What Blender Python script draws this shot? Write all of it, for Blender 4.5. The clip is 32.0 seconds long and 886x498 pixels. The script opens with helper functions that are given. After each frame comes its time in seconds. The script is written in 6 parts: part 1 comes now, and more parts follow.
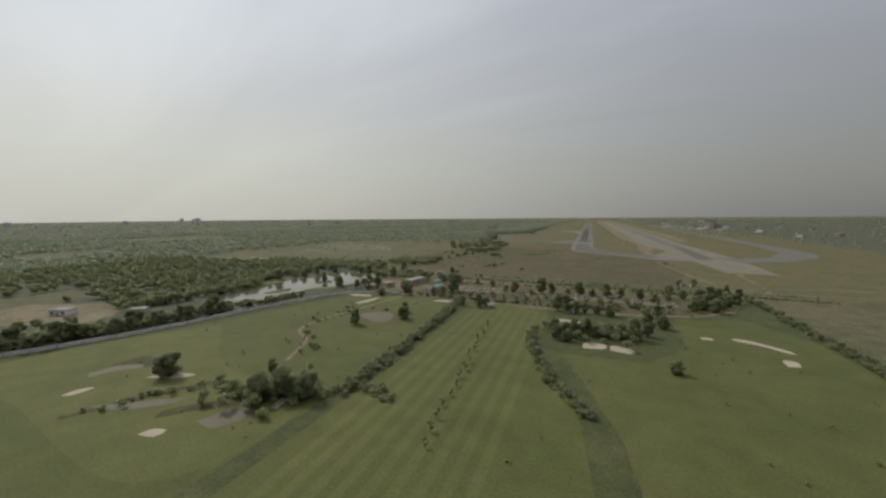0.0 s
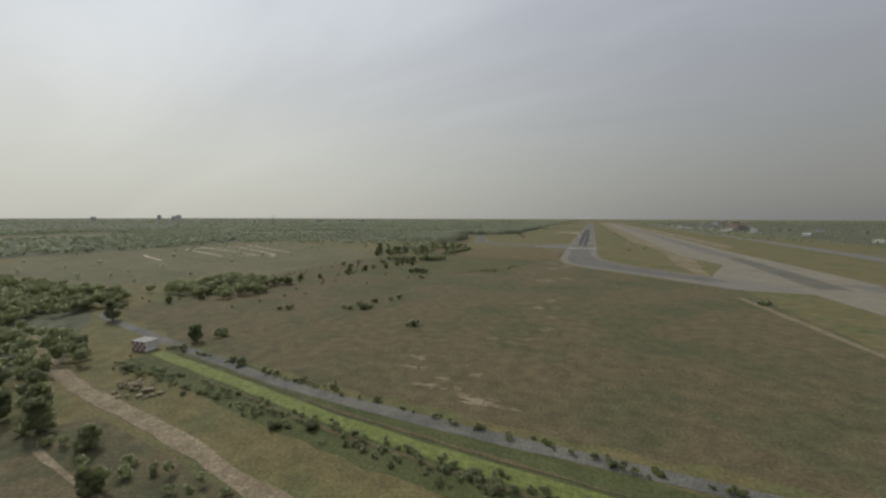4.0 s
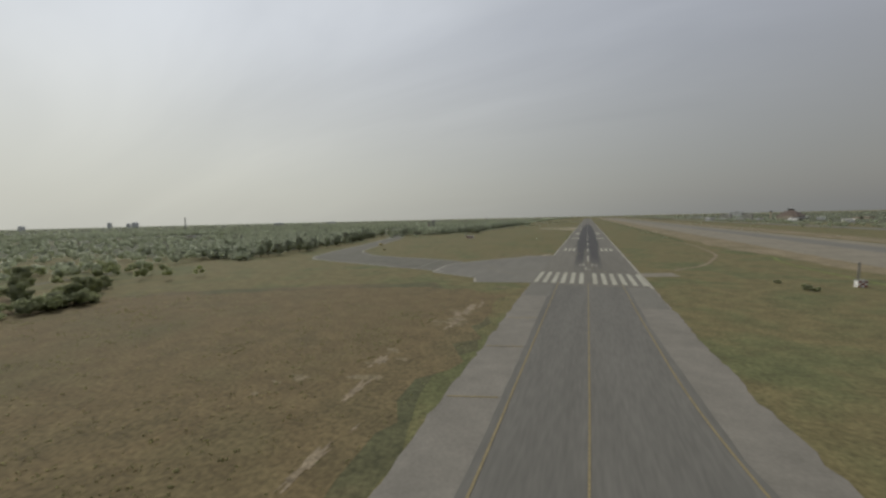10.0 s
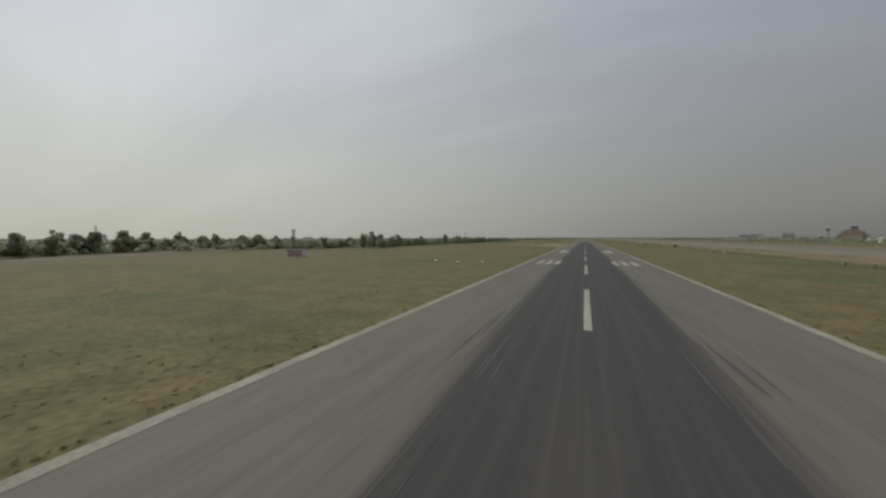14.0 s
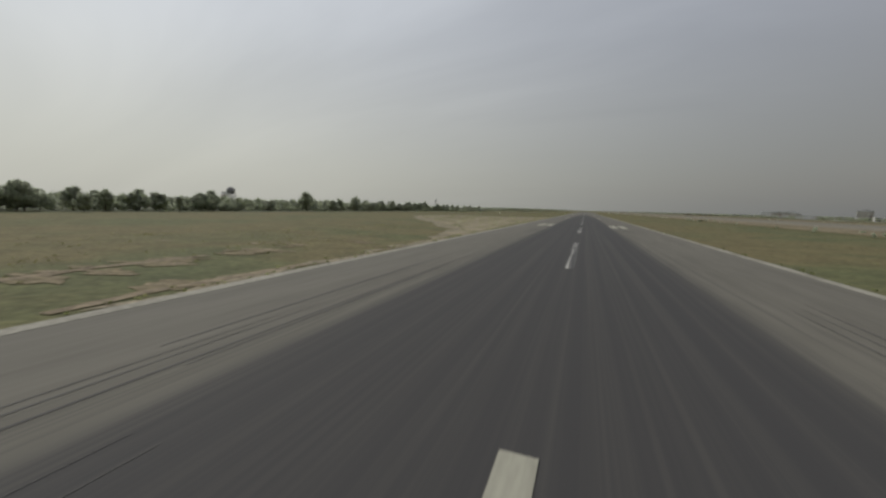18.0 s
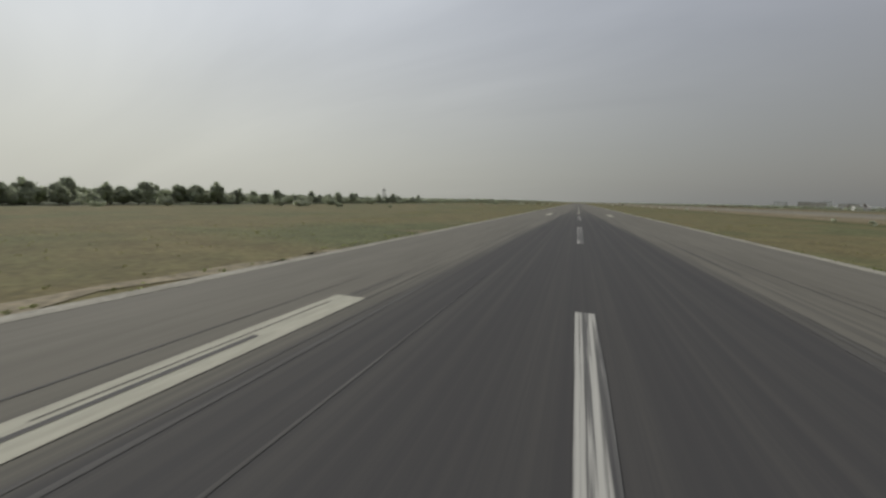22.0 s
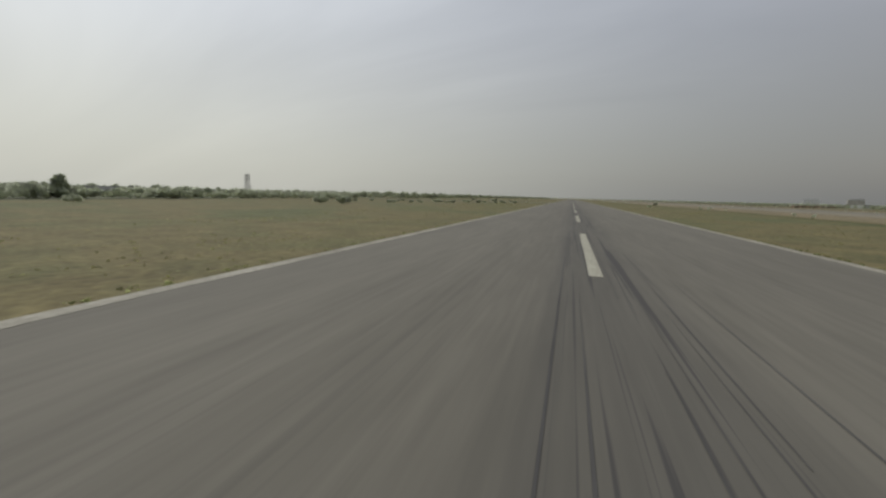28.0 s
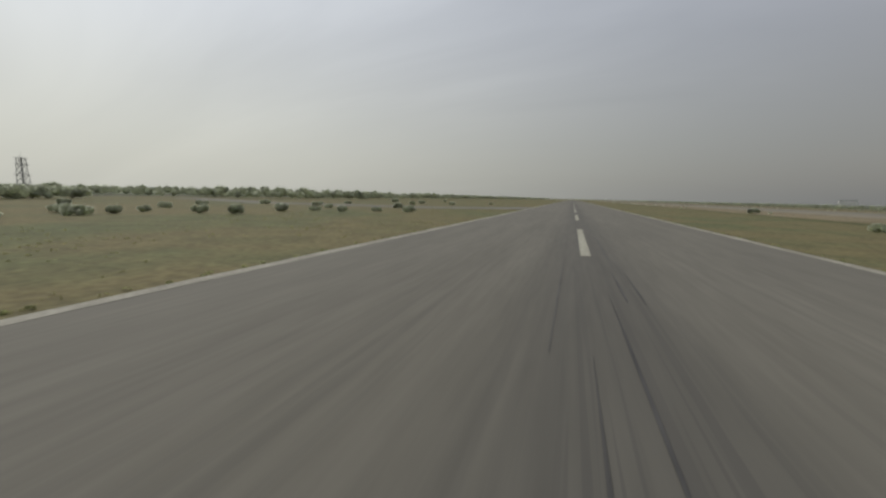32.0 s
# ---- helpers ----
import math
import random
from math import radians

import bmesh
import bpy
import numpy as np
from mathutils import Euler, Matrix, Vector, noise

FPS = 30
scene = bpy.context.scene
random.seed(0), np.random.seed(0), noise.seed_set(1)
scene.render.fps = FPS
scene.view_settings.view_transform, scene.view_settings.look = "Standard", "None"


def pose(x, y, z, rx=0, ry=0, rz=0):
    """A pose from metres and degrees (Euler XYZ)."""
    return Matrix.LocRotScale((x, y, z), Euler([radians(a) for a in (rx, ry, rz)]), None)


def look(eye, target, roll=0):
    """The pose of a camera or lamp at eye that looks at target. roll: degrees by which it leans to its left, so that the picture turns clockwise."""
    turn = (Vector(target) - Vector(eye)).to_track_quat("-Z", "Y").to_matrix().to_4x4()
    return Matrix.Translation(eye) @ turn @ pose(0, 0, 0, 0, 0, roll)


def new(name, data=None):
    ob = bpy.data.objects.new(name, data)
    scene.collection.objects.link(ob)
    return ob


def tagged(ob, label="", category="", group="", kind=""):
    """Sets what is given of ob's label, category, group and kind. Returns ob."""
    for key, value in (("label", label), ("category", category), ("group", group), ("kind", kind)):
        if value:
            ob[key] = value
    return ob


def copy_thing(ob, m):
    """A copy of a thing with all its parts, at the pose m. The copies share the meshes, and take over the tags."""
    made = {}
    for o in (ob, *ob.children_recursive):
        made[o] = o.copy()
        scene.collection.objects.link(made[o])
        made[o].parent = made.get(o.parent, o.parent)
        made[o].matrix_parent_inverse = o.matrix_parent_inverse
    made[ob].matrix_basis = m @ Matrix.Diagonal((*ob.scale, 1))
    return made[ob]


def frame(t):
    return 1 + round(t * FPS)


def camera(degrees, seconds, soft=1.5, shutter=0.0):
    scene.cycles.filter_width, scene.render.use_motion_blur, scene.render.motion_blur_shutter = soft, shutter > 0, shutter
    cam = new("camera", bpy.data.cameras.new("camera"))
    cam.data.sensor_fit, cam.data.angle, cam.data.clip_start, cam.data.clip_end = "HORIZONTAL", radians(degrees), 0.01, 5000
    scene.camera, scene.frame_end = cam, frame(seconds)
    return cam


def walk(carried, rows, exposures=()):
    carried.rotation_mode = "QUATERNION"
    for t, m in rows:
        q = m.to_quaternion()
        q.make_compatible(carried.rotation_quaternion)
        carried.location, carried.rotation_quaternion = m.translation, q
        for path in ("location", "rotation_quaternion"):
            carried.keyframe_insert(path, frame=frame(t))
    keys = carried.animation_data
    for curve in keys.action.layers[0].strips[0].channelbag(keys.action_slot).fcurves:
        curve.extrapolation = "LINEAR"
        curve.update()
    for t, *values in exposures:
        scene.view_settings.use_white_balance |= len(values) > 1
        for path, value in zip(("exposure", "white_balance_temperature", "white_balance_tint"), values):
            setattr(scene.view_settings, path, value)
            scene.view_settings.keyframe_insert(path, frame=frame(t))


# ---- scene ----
from mathutils.geometry import tessellate_polygon

# An airfield and the golf course before it. The plan is in metres; SC brings it to the scale of the flight.
SC = 0.45
cam = camera(99.4, 32.0, soft=2.6, shutter=0.05)
PATH = [
    (0, 7.329, -434.33, 30.273, 85.06, 0.42, 21.41),
    (0.5, 8.170, -417.00, 29.447, 84.53, 0.62, 21.63),
    (1, 8.119, -399.70, 28.570, 83.92, -0.13, 21.73),
    (1.5, 7.685, -382.36, 27.635, 83.52, -0.68, 21.81),
    (2, 7.510, -364.93, 26.671, 84.10, -0.90, 21.68),
    (2.5, 8.105, -347.53, 25.720, 84.24, 0.69, 22.00),
    (3, 6.853, -329.98, 24.818, 84.85, 1.18, 21.54),
    (3.5, 5.935, -312.16, 23.969, 84.94, 0.48, 21.49),
    (4, 6.604, -293.80, 23.156, 85.14, -0.16, 21.57),
    (4.5, 7.277, -275.14, 22.356, 84.94, -0.36, 21.71),
    (6.5, 4.029, -200.23, 19.079, 85.15, -0.11, 21.87),
    (7, 2.992, -181.75, 18.118, 84.99, -0.24, 21.82),
    (7.5, 2.268, -163.40, 17.062, 84.83, 0.79, 21.74),
    (8, 1.838, -144.74, 16.033, 84.98, 0.19, 21.54),
    (8.5, 1.486, -126.22, 15.082, 84.76, -0.58, 21.50),
    (9, 1.073, -108.02, 14.165, 84.82, -0.96, 21.58),
    (9.5, 0.993, -90.10, 13.265, 84.86, 0.49, 21.73),
    (10, -0.229, -72.24, 12.370, 85.38, 1.31, 20.95),
    (10.5, -0.354, -54.42, 11.395, 85.32, 0.79, 20.59),
    (11, 0.202, -36.61, 10.337, 84.69, -0.51, 21.08),
    (11.5, -0.050, -18.67, 9.222, 84.46, -1.75, 21.24),
    (12, -0.296, -0.57, 8.296, 85.07, -2.09, 21.28),
    (13, -0.449, 35.65, 6.077, 87.20, -0.45, 21.06),
    (14, -0.165, 74.30, 4.485, 88.31, 0.21, 20.69),
    (14.5, -0.018, 92.05, 4.051, 88.30, -0.85, 20.55),
    (16.5, 0.487, 165.92, 3.237, 85.40, -1.92, 20.58),
    (17, 0.499, 183.26, 2.762, 84.57, -1.51, 20.68),
    (18, 0.509, 220.36, 2.670, 83.67, -1.41, 20.64),
    (18.5, 0.548, 237.92, 2.671, 83.37, -0.96, 20.74),
    (19, 0.540, 255.02, 2.631, 83.41, -1.06, 20.64),
    (19.5, 0.485, 272.28, 2.547, 82.98, -0.75, 20.44),
    (20, 0.380, 291.41, 2.457, 82.67, -0.70, 20.17),
    (21, -0.018, 324.67, 2.470, 82.38, -1.03, 20.02),
    (21.5, -0.155, 341.78, 2.342, 82.49, -1.23, 19.84),
    (22, -0.285, 360.77, 2.343, 82.55, -1.03, 19.62),
    (22.5, -0.378, 376.70, 2.414, 82.18, -1.19, 19.53),
    (23, -0.523, 391.64, 2.433, 82.11, -1.44, 19.57),
    (23.5, -0.592, 408.28, 2.364, 82.24, -1.49, 18.94),
    (24, -0.839, 424.72, 2.270, 82.45, -1.57, 18.75),
    (24.5, -0.982, 439.55, 2.314, 82.19, -1.71, 18.28),
    (25, -0.911, 454.75, 2.363, 82.17, -1.71, 18.18),
    (25.5, -0.815, 469.95, 2.437, 82.31, -1.59, 17.97),
    (27.5, -0.906, 529.99, 2.468, 82.33, -1.28, 18.63),
    (28, -0.875, 544.28, 2.413, 81.93, -1.32, 18.73),
    (28.5, -0.774, 557.69, 2.403, 82.28, -1.11, 18.70),
    (29, -0.796, 571.29, 2.358, 82.33, -1.16, 18.96),
    (29.5, -0.879, 586.17, 2.329, 82.43, -1.31, 19.16),
    (30, -0.810, 601.03, 2.283, 82.33, -1.39, 18.82),
    (31, -0.805, 627.85, 2.343, 82.35, -1.08, 18.85),
    (32, -0.690, 655.61, 2.410, 82.02, -1.31, 18.87),
]
walk(cam, [(t, pose(x, y, z, rx, ry, rz)) for t, x, y, z, rx, ry, rz in PATH], exposures=[(0, 0.0), (12, -0.03), (14, -0.17), (17, -0.15), (20, -0.06), (22, -0.05), (23.5, 0.04), (32, 0.04)])

# ---- sky and sun ----
SUN_EL, SUN_AZ = 44.0, 66.0
world = bpy.data.worlds.new("hazy_sky")
scene.world = world
world.use_nodes = True
wt = world.node_tree
wt.nodes.clear()
sky = wt.nodes.new("ShaderNodeTexSky")
sky.sky_type, sky.sun_disc = "NISHITA", False
sky.sun_elevation, sky.sun_rotation = radians(SUN_EL), radians(SUN_AZ)
sky.air_density, sky.dust_density, sky.ozone_density, sky.altitude = 1.0, 6.0, 1.0, 200
wco = wt.nodes.new("ShaderNodeTexCoord")
wmap = wt.nodes.new("ShaderNodeMapping")
wmap.inputs["Scale"].default_value = (0.9, 2.6, 1.0)
wmap.inputs["Rotation"].default_value = (0.0, 0.0, 0.55)
cirrus = wt.nodes.new("ShaderNodeTexNoise")
cirrus.inputs["Scale"].default_value, cirrus.inputs["Detail"].default_value = 0.9, 5
cirrus.inputs["Distortion"].default_value = 0.6
cr = wt.nodes.new("ShaderNodeMapRange")
cr.inputs["From Min"].default_value, cr.inputs["From Max"].default_value = 0.42, 0.75
cr.inputs["To Min"].default_value, cr.inputs["To Max"].default_value = 0.85, 0.90
se, sa = radians(SUN_EL), radians(SUN_AZ)
sun_dir = Vector((-math.cos(se) * math.sin(sa), math.cos(se) * math.cos(sa), math.sin(se)))
# thick haze scatters the sun's light forward: the sky is brightest round the sun and greyest away from it
dot = wt.nodes.new("ShaderNodeVectorMath")
dot.operation = "DOT_PRODUCT"
dot.inputs[1].default_value = sun_dir
side = wt.nodes.new("ShaderNodeMapRange")
side.inputs["From Min"].default_value, side.inputs["From Max"].default_value = -1.0, 1.0
power = wt.nodes.new("ShaderNodeMath")
power.operation = "POWER"
power.inputs[1].default_value = 3.0
veil = wt.nodes.new("ShaderNodeMix")
veil.data_type = "RGBA"
veil.inputs["A"].default_value = (1.58, 1.69, 1.90, 1)
veil.inputs["B"].default_value = (10.3, 10.3, 9.6, 1)
haze = wt.nodes.new("ShaderNodeMix")
haze.data_type = "RGBA"
bg = wt.nodes.new("ShaderNodeBackground")
bg.inputs["Strength"].default_value = 0.085
wout = wt.nodes.new("ShaderNodeOutputWorld")
lk = wt.links.new
# streaks of thin cirrus on a flat layer high above, and a bluer sky overhead than at the horizon
wsep, up = wt.nodes.new("ShaderNodeSeparateXYZ"), wt.nodes.new("ShaderNodeMath")
up.operation = "ADD"
up.inputs[1].default_value = 0.42
layer = wt.nodes.new("ShaderNodeVectorMath")
layer.operation = "DIVIDE"
height = wt.nodes.new("ShaderNodeMapRange")
height.interpolation_type = "SMOOTHSTEP"
height.inputs["From Min"].default_value, height.inputs["From Max"].default_value = 0.02, 0.48
tint = wt.nodes.new("ShaderNodeMix")
tint.data_type = "RGBA"
tint.inputs["A"].default_value, tint.inputs["B"].default_value = (1.0, 0.995, 0.94, 1), (0.915, 0.955, 1.070, 1)
tinted = wt.nodes.new("ShaderNodeMix")
tinted.data_type, tinted.blend_type = "RGBA", "MULTIPLY"
tinted.inputs["Factor"].default_value = 1
thin = wt.nodes.new("ShaderNodeMix")
thin.data_type, thin.blend_type = "RGBA", "MULTIPLY"
gleam = wt.nodes.new("ShaderNodeMapRange")
for s, v in (("From Min", 0.34), ("From Max", 0.70), ("To Min", 0.92), ("To Max", 1.10)):
    gleam.inputs[s].default_value = v
lk(wco.outputs["Generated"], wsep.inputs["Vector"])
lk(wsep.outputs["Z"], up.inputs[0])
lk(wsep.outputs["Z"], height.inputs["Value"])
lk(height.outputs["Result"], tint.inputs["Factor"])
lk(wco.outputs["Generated"], layer.inputs[0])
lk(up.outputs["Value"], layer.inputs[1])
lk(layer.outputs["Vector"], wmap.inputs["Vector"])
lk(cirrus.outputs["Fac"], gleam.inputs["Value"])
above = wt.nodes.new("ShaderNodeMapRange")
above.interpolation_type = "SMOOTHSTEP"
above.inputs["From Min"].default_value, above.inputs["From Max"].default_value = 0.06, 0.36
lk(wsep.outputs["Z"], above.inputs["Value"])
lk(above.outputs["Result"], thin.inputs["Factor"])
lk(wmap.outputs["Vector"], cirrus.inputs["Vector"])
lk(cirrus.outputs["Fac"], cr.inputs["Value"])
lk(wco.outputs["Generated"], dot.inputs[0])
lk(dot.outputs["Value"], side.inputs["Value"])
lk(side.outputs["Result"], power.inputs[0])
lk(power.outputs["Value"], veil.inputs["Factor"])
lk(cr.outputs["Result"], haze.inputs["Factor"])
lk(sky.outputs["Color"], haze.inputs["A"])
lk(veil.outputs["Result"], haze.inputs["B"])
lk(haze.outputs["Result"], tinted.inputs["A"]), lk(tint.outputs["Result"], tinted.inputs["B"])
lk(tinted.outputs["Result"], thin.inputs["A"]), lk(gleam.outputs["Result"], thin.inputs["B"])
lk(thin.outputs["Result"], bg.inputs["Color"])
lk(bg.outputs["Background"], wout.inputs["Surface"])

sun = bpy.data.lights.new("sun", "SUN")
sun.energy, sun.angle, sun.color = 1.65, radians(10.0), (1.0, 0.955, 0.87)
sun_ob = new("sun", sun)
sun_ob.matrix_world = look(sun_dir * 2000, (0, 0, 0))


# ---- materials ----
def surface(name, stops, size, fine=0.4, rough=0.9, bump=0.3, depth=0.05, stretch=(1, 1, 1), amount=0.35, detail=6, third=0.0, blotch=0.25, vary=0.0, spec=0.3, metal=0.0):
    """A weathered surface: stops colour a wide noise of that size in metres, fine mottles it, bump roughens it."""
    m = bpy.data.materials.new(name)
    m.use_nodes = True
    nt = m.node_tree
    n, l = nt.nodes, nt.links.new
    b = n["Principled BSDF"]
    b.inputs["Roughness"].default_value, b.inputs["Specular IOR Level"].default_value, b.inputs["Metallic"].default_value = rough, spec, metal
    tc, mp = n.new("ShaderNodeTexCoord"), n.new("ShaderNodeMapping")
    mp.inputs["Scale"].default_value = tuple(s / SC for s in stretch)
    l(tc.outputs["Object"], mp.inputs["Vector"])
    big = n.new("ShaderNodeTexNoise")
    big.inputs["Scale"].default_value, big.inputs["Detail"].default_value, big.inputs["Roughness"].default_value = 1 / size, detail, 0.6
    l(mp.outputs["Vector"], big.inputs["Vector"])
    ramp = n.new("ShaderNodeValToRGB")
    el = ramp.color_ramp.elements
    while len(el) < len(stops):
        el.new(0.5)
    for e, (p, c) in zip(el, stops):
        e.position, e.color = p, (*c, 1)
    l(big.outputs["Fac"], ramp.inputs["Fac"])
    small = n.new("ShaderNodeTexNoise")
    small.inputs["Scale"].default_value, small.inputs["Detail"].default_value = 1 / fine, 4
    l(mp.outputs["Vector"], small.inputs["Vector"])
    mr = n.new("ShaderNodeMapRange")
    mr.inputs["From Min"].default_value, mr.inputs["From Max"].default_value = 0.3, 0.7
    mr.inputs["To Min"].default_value, mr.inputs["To Max"].default_value = 1 - amount, 1 + amount
    l(small.outputs["Fac"], mr.inputs["Value"])
    last = mr.outputs["Result"]
    if third:
        mid = n.new("ShaderNodeTexNoise")
        mid.inputs["Scale"].default_value, mid.inputs["Detail"].default_value = 1 / third, 5
        l(mp.outputs["Vector"], mid.inputs["Vector"])
        mr2 = n.new("ShaderNodeMapRange")
        mr2.inputs["From Min"].default_value, mr2.inputs["From Max"].default_value = 0.3, 0.7
        mr2.inputs["To Min"].default_value, mr2.inputs["To Max"].default_value = 1 - blotch, 1 + blotch
        l(mid.outputs["Fac"], mr2.inputs["Value"])
        mu = n.new("ShaderNodeMath")
        mu.operation = "MULTIPLY"
        l(last, mu.inputs[0]), l(mr2.outputs["Result"], mu.inputs[1])
        last = mu.outputs["Value"]
    if vary:
        oi, mr3, mu = n.new("ShaderNodeObjectInfo"), n.new("ShaderNodeMapRange"), n.new("ShaderNodeMath")
        mr3.inputs["To Min"].default_value, mr3.inputs["To Max"].default_value = 1 - vary, 1 + vary
        mu.operation = "MULTIPLY"
        l(oi.outputs["Random"], mr3.inputs["Value"])
        l(last, mu.inputs[0]), l(mr3.outputs["Result"], mu.inputs[1])
        last = mu.outputs["Value"]
    mix = n.new("ShaderNodeMix")
    mix.data_type, mix.blend_type = "RGBA", "MULTIPLY"
    mix.inputs["Factor"].default_value = 1
    l(ramp.outputs["Color"], mix.inputs["A"]), l(last, mix.inputs["B"])
    l(mix.outputs["Result"], b.inputs["Base Color"])
    if bump:
        bp = n.new("ShaderNodeBump")
        bp.inputs["Strength"].default_value, bp.inputs["Distance"].default_value = bump, depth * SC
        l(small.outputs["Fac"], bp.inputs["Height"])
        l(bp.outputs["Normal"], b.inputs["Normal"])
    return m


def leafy(name, dark, light, sheer=0.5):
    """Foliage: colour varies from clump to clump and from plant to plant, and some light passes through."""
    m = bpy.data.materials.new(name)
    m.use_nodes = True
    nt = m.node_tree
    n, l = nt.nodes, nt.links.new
    b = n["Principled BSDF"]
    b.inputs["Roughness"].default_value, b.inputs["Specular IOR Level"].default_value = 0.7, 0.2
    geo, oi = n.new("ShaderNodeNewGeometry"), n.new("ShaderNodeObjectInfo")
    add = n.new("ShaderNodeMath")
    add.operation = "MULTIPLY_ADD"
    add.inputs[1].default_value = 0.6
    half = n.new("ShaderNodeMath")
    half.operation = "MULTIPLY"
    half.inputs[1].default_value = 0.4
    l(oi.outputs["Random"], half.inputs[0])
    l(geo.outputs["Random Per Island"], add.inputs[0])
    l(half.outputs["Value"], add.inputs[2])
    ramp = n.new("ShaderNodeValToRGB")
    ramp.color_ramp.elements[0].color, ramp.color_ramp.elements[1].color = (*dark, 1), (*light, 1)
    l(add.outputs["Value"], ramp.inputs["Fac"])
    # leaf sprays break up the tone inside each clump
    tc, spray, mr = n.new("ShaderNodeTexCoord"), n.new("ShaderNodeTexNoise"), n.new("ShaderNodeMapRange")
    spray.inputs["Scale"].default_value, spray.inputs["Detail"].default_value = 1.1 / SC, 4
    for k, v in (("From Min", 0.32), ("From Max", 0.68), ("To Min", 0.72), ("To Max", 1.3)):
        mr.inputs[k].default_value = v
    tone = n.new("ShaderNodeVectorMath")
    tone.operation = "SCALE"
    l(tc.outputs["Object"], spray.inputs["Vector"]), l(spray.outputs["Fac"], mr.inputs["Value"])
    l(ramp.outputs["Color"], tone.inputs[0]), l(mr.outputs["Result"], tone.inputs["Scale"])
    l(tone.outputs["Vector"], b.inputs["Base Color"])
    bp = n.new("ShaderNodeBump")
    bp.inputs["Strength"].default_value, bp.inputs["Distance"].default_value = 0.7, 0.35 * SC
    l(spray.outputs["Fac"], bp.inputs["Height"]), l(bp.outputs["Normal"], b.inputs["Normal"])
    tr, ms = n.new("ShaderNodeBsdfTranslucent"), n.new("ShaderNodeMixShader")
    ms.inputs["Fac"].default_value = sheer
    thru = n.new("ShaderNodeVectorMath")
    thru.operation = "SCALE"
    thru.inputs["Scale"].default_value = 2.2
    l(tone.outputs["Vector"], thru.inputs[0])
    l(thru.outputs["Vector"], tr.inputs["Color"])
    l(b.outputs["BSDF"], ms.inputs[1]), l(tr.outputs["BSDF"], ms.inputs[2])
    l(ms.outputs["Shader"], n["Material Output"].inputs["Surface"])
    return m


GRASS = surface("dry_airfield_grass", [(0.30, (0.097, 0.107, 0.046)), (0.42, (0.117, 0.119, 0.051)), (0.52, (0.150, 0.126, 0.057)), (0.60, (0.131, 0.120, 0.053)), (0.72, (0.108, 0.114, 0.048))], 44, 0.8, 0.95, 0.6, 0.25, third=5, amount=0.3, blotch=0.2, detail=9)
SCRUB = surface("scrub_grass", [(0.30, (0.077, 0.082, 0.040)), (0.44, (0.096, 0.092, 0.045)), (0.55, (0.126, 0.100, 0.054)), (0.66, (0.104, 0.094, 0.047)), (0.75, (0.086, 0.087, 0.041))], 50, 0.8, 0.95, 0.6, 0.3, third=5, amount=0.32, blotch=0.22, detail=9)
GREENFIELD = surface("green_scrub_grass", [(0.30, (0.072, 0.079, 0.032)), (0.46, (0.088, 0.092, 0.038)), (0.58, (0.110, 0.098, 0.046)), (0.72, (0.100, 0.106, 0.036))], 26, 0.8, 0.95, 0.7, 0.3, third=4, amount=0.38, blotch=0.26, detail=9)
FAIRWAY = surface("mown_fairway", [(0.30, (0.088, 0.100, 0.031)), (0.55, (0.107, 0.117, 0.036)), (0.75, (0.130, 0.130, 0.045))], 42, 0.9, 0.9, 0.3, 0.08, third=11, amount=0.16, blotch=0.1)
FAIRWAY_PALE = surface("mown_stripe", [(0.30, (0.106, 0.116, 0.036)), (0.55, (0.127, 0.134, 0.042)), (0.75, (0.150, 0.147, 0.053))], 42, 0.9, 0.9, 0.3, 0.08, third=11, amount=0.16, blotch=0.1)
ROUGH = surface("golf_rough", [(0.30, (0.064, 0.077, 0.030)), (0.55, (0.084, 0.095, 0.036)), (0.75, (0.108, 0.106, 0.047))], 18, 0.8, 0.95, 0.6, 0.2, third=5, amount=0.3, blotch=0.16)
WOODFLOOR = surface("wood_floor", [(0.30, (0.082, 0.092, 0.054)), (0.55, (0.096, 0.104, 0.062)), (0.76, (0.132, 0.126, 0.080))], 60, 4, 0.95, 0.8, 1.2, third=14)
FIELD = surface("dry_field", [(0.30, (0.098, 0.102, 0.052)), (0.5, (0.124, 0.118, 0.061)), (0.72, (0.155, 0.132, 0.076))], 60, 1.4, 0.95, 0.4, 0.2, third=9, blotch=0.2)
DIRT = surface("pale_dirt", [(0.30, (0.18, 0.14, 0.088)), (0.55, (0.24, 0.195, 0.128)), (0.75, (0.30, 0.25, 0.17))], 6, 0.6, 0.95, 0.5, 0.06, third=2)
BARE = surface("bare_earth", [(0.30, (0.15, 0.13, 0.066)), (0.52, (0.195, 0.158, 0.094)), (0.72, (0.26, 0.215, 0.14))], 2.2, 0.5, 0.95, 0.5, 0.06, third=0.9)
DITCHM = surface("weedy_ditch", [(0.30, (0.060, 0.062, 0.026)), (0.55, (0.088, 0.082, 0.036)), (0.75, (0.12, 0.10, 0.05))], 5, 0.5, 0.95, 0.6, 0.2, third=1.6)
TANSOIL = surface("tan_soil", [(0.30, (0.145, 0.128, 0.07)), (0.5, (0.20, 0.163, 0.096)), (0.72, (0.245, 0.20, 0.13))], 35, 1.2, 0.95, 0.5, 0.1, third=8, blotch=0.2)
SAND = surface("bunker_sand", [(0.3, (0.40, 0.34, 0.245)), (0.7, (0.50, 0.44, 0.33))], 3, 0.3, 0.95, 0.3, 0.03, amount=0.12)
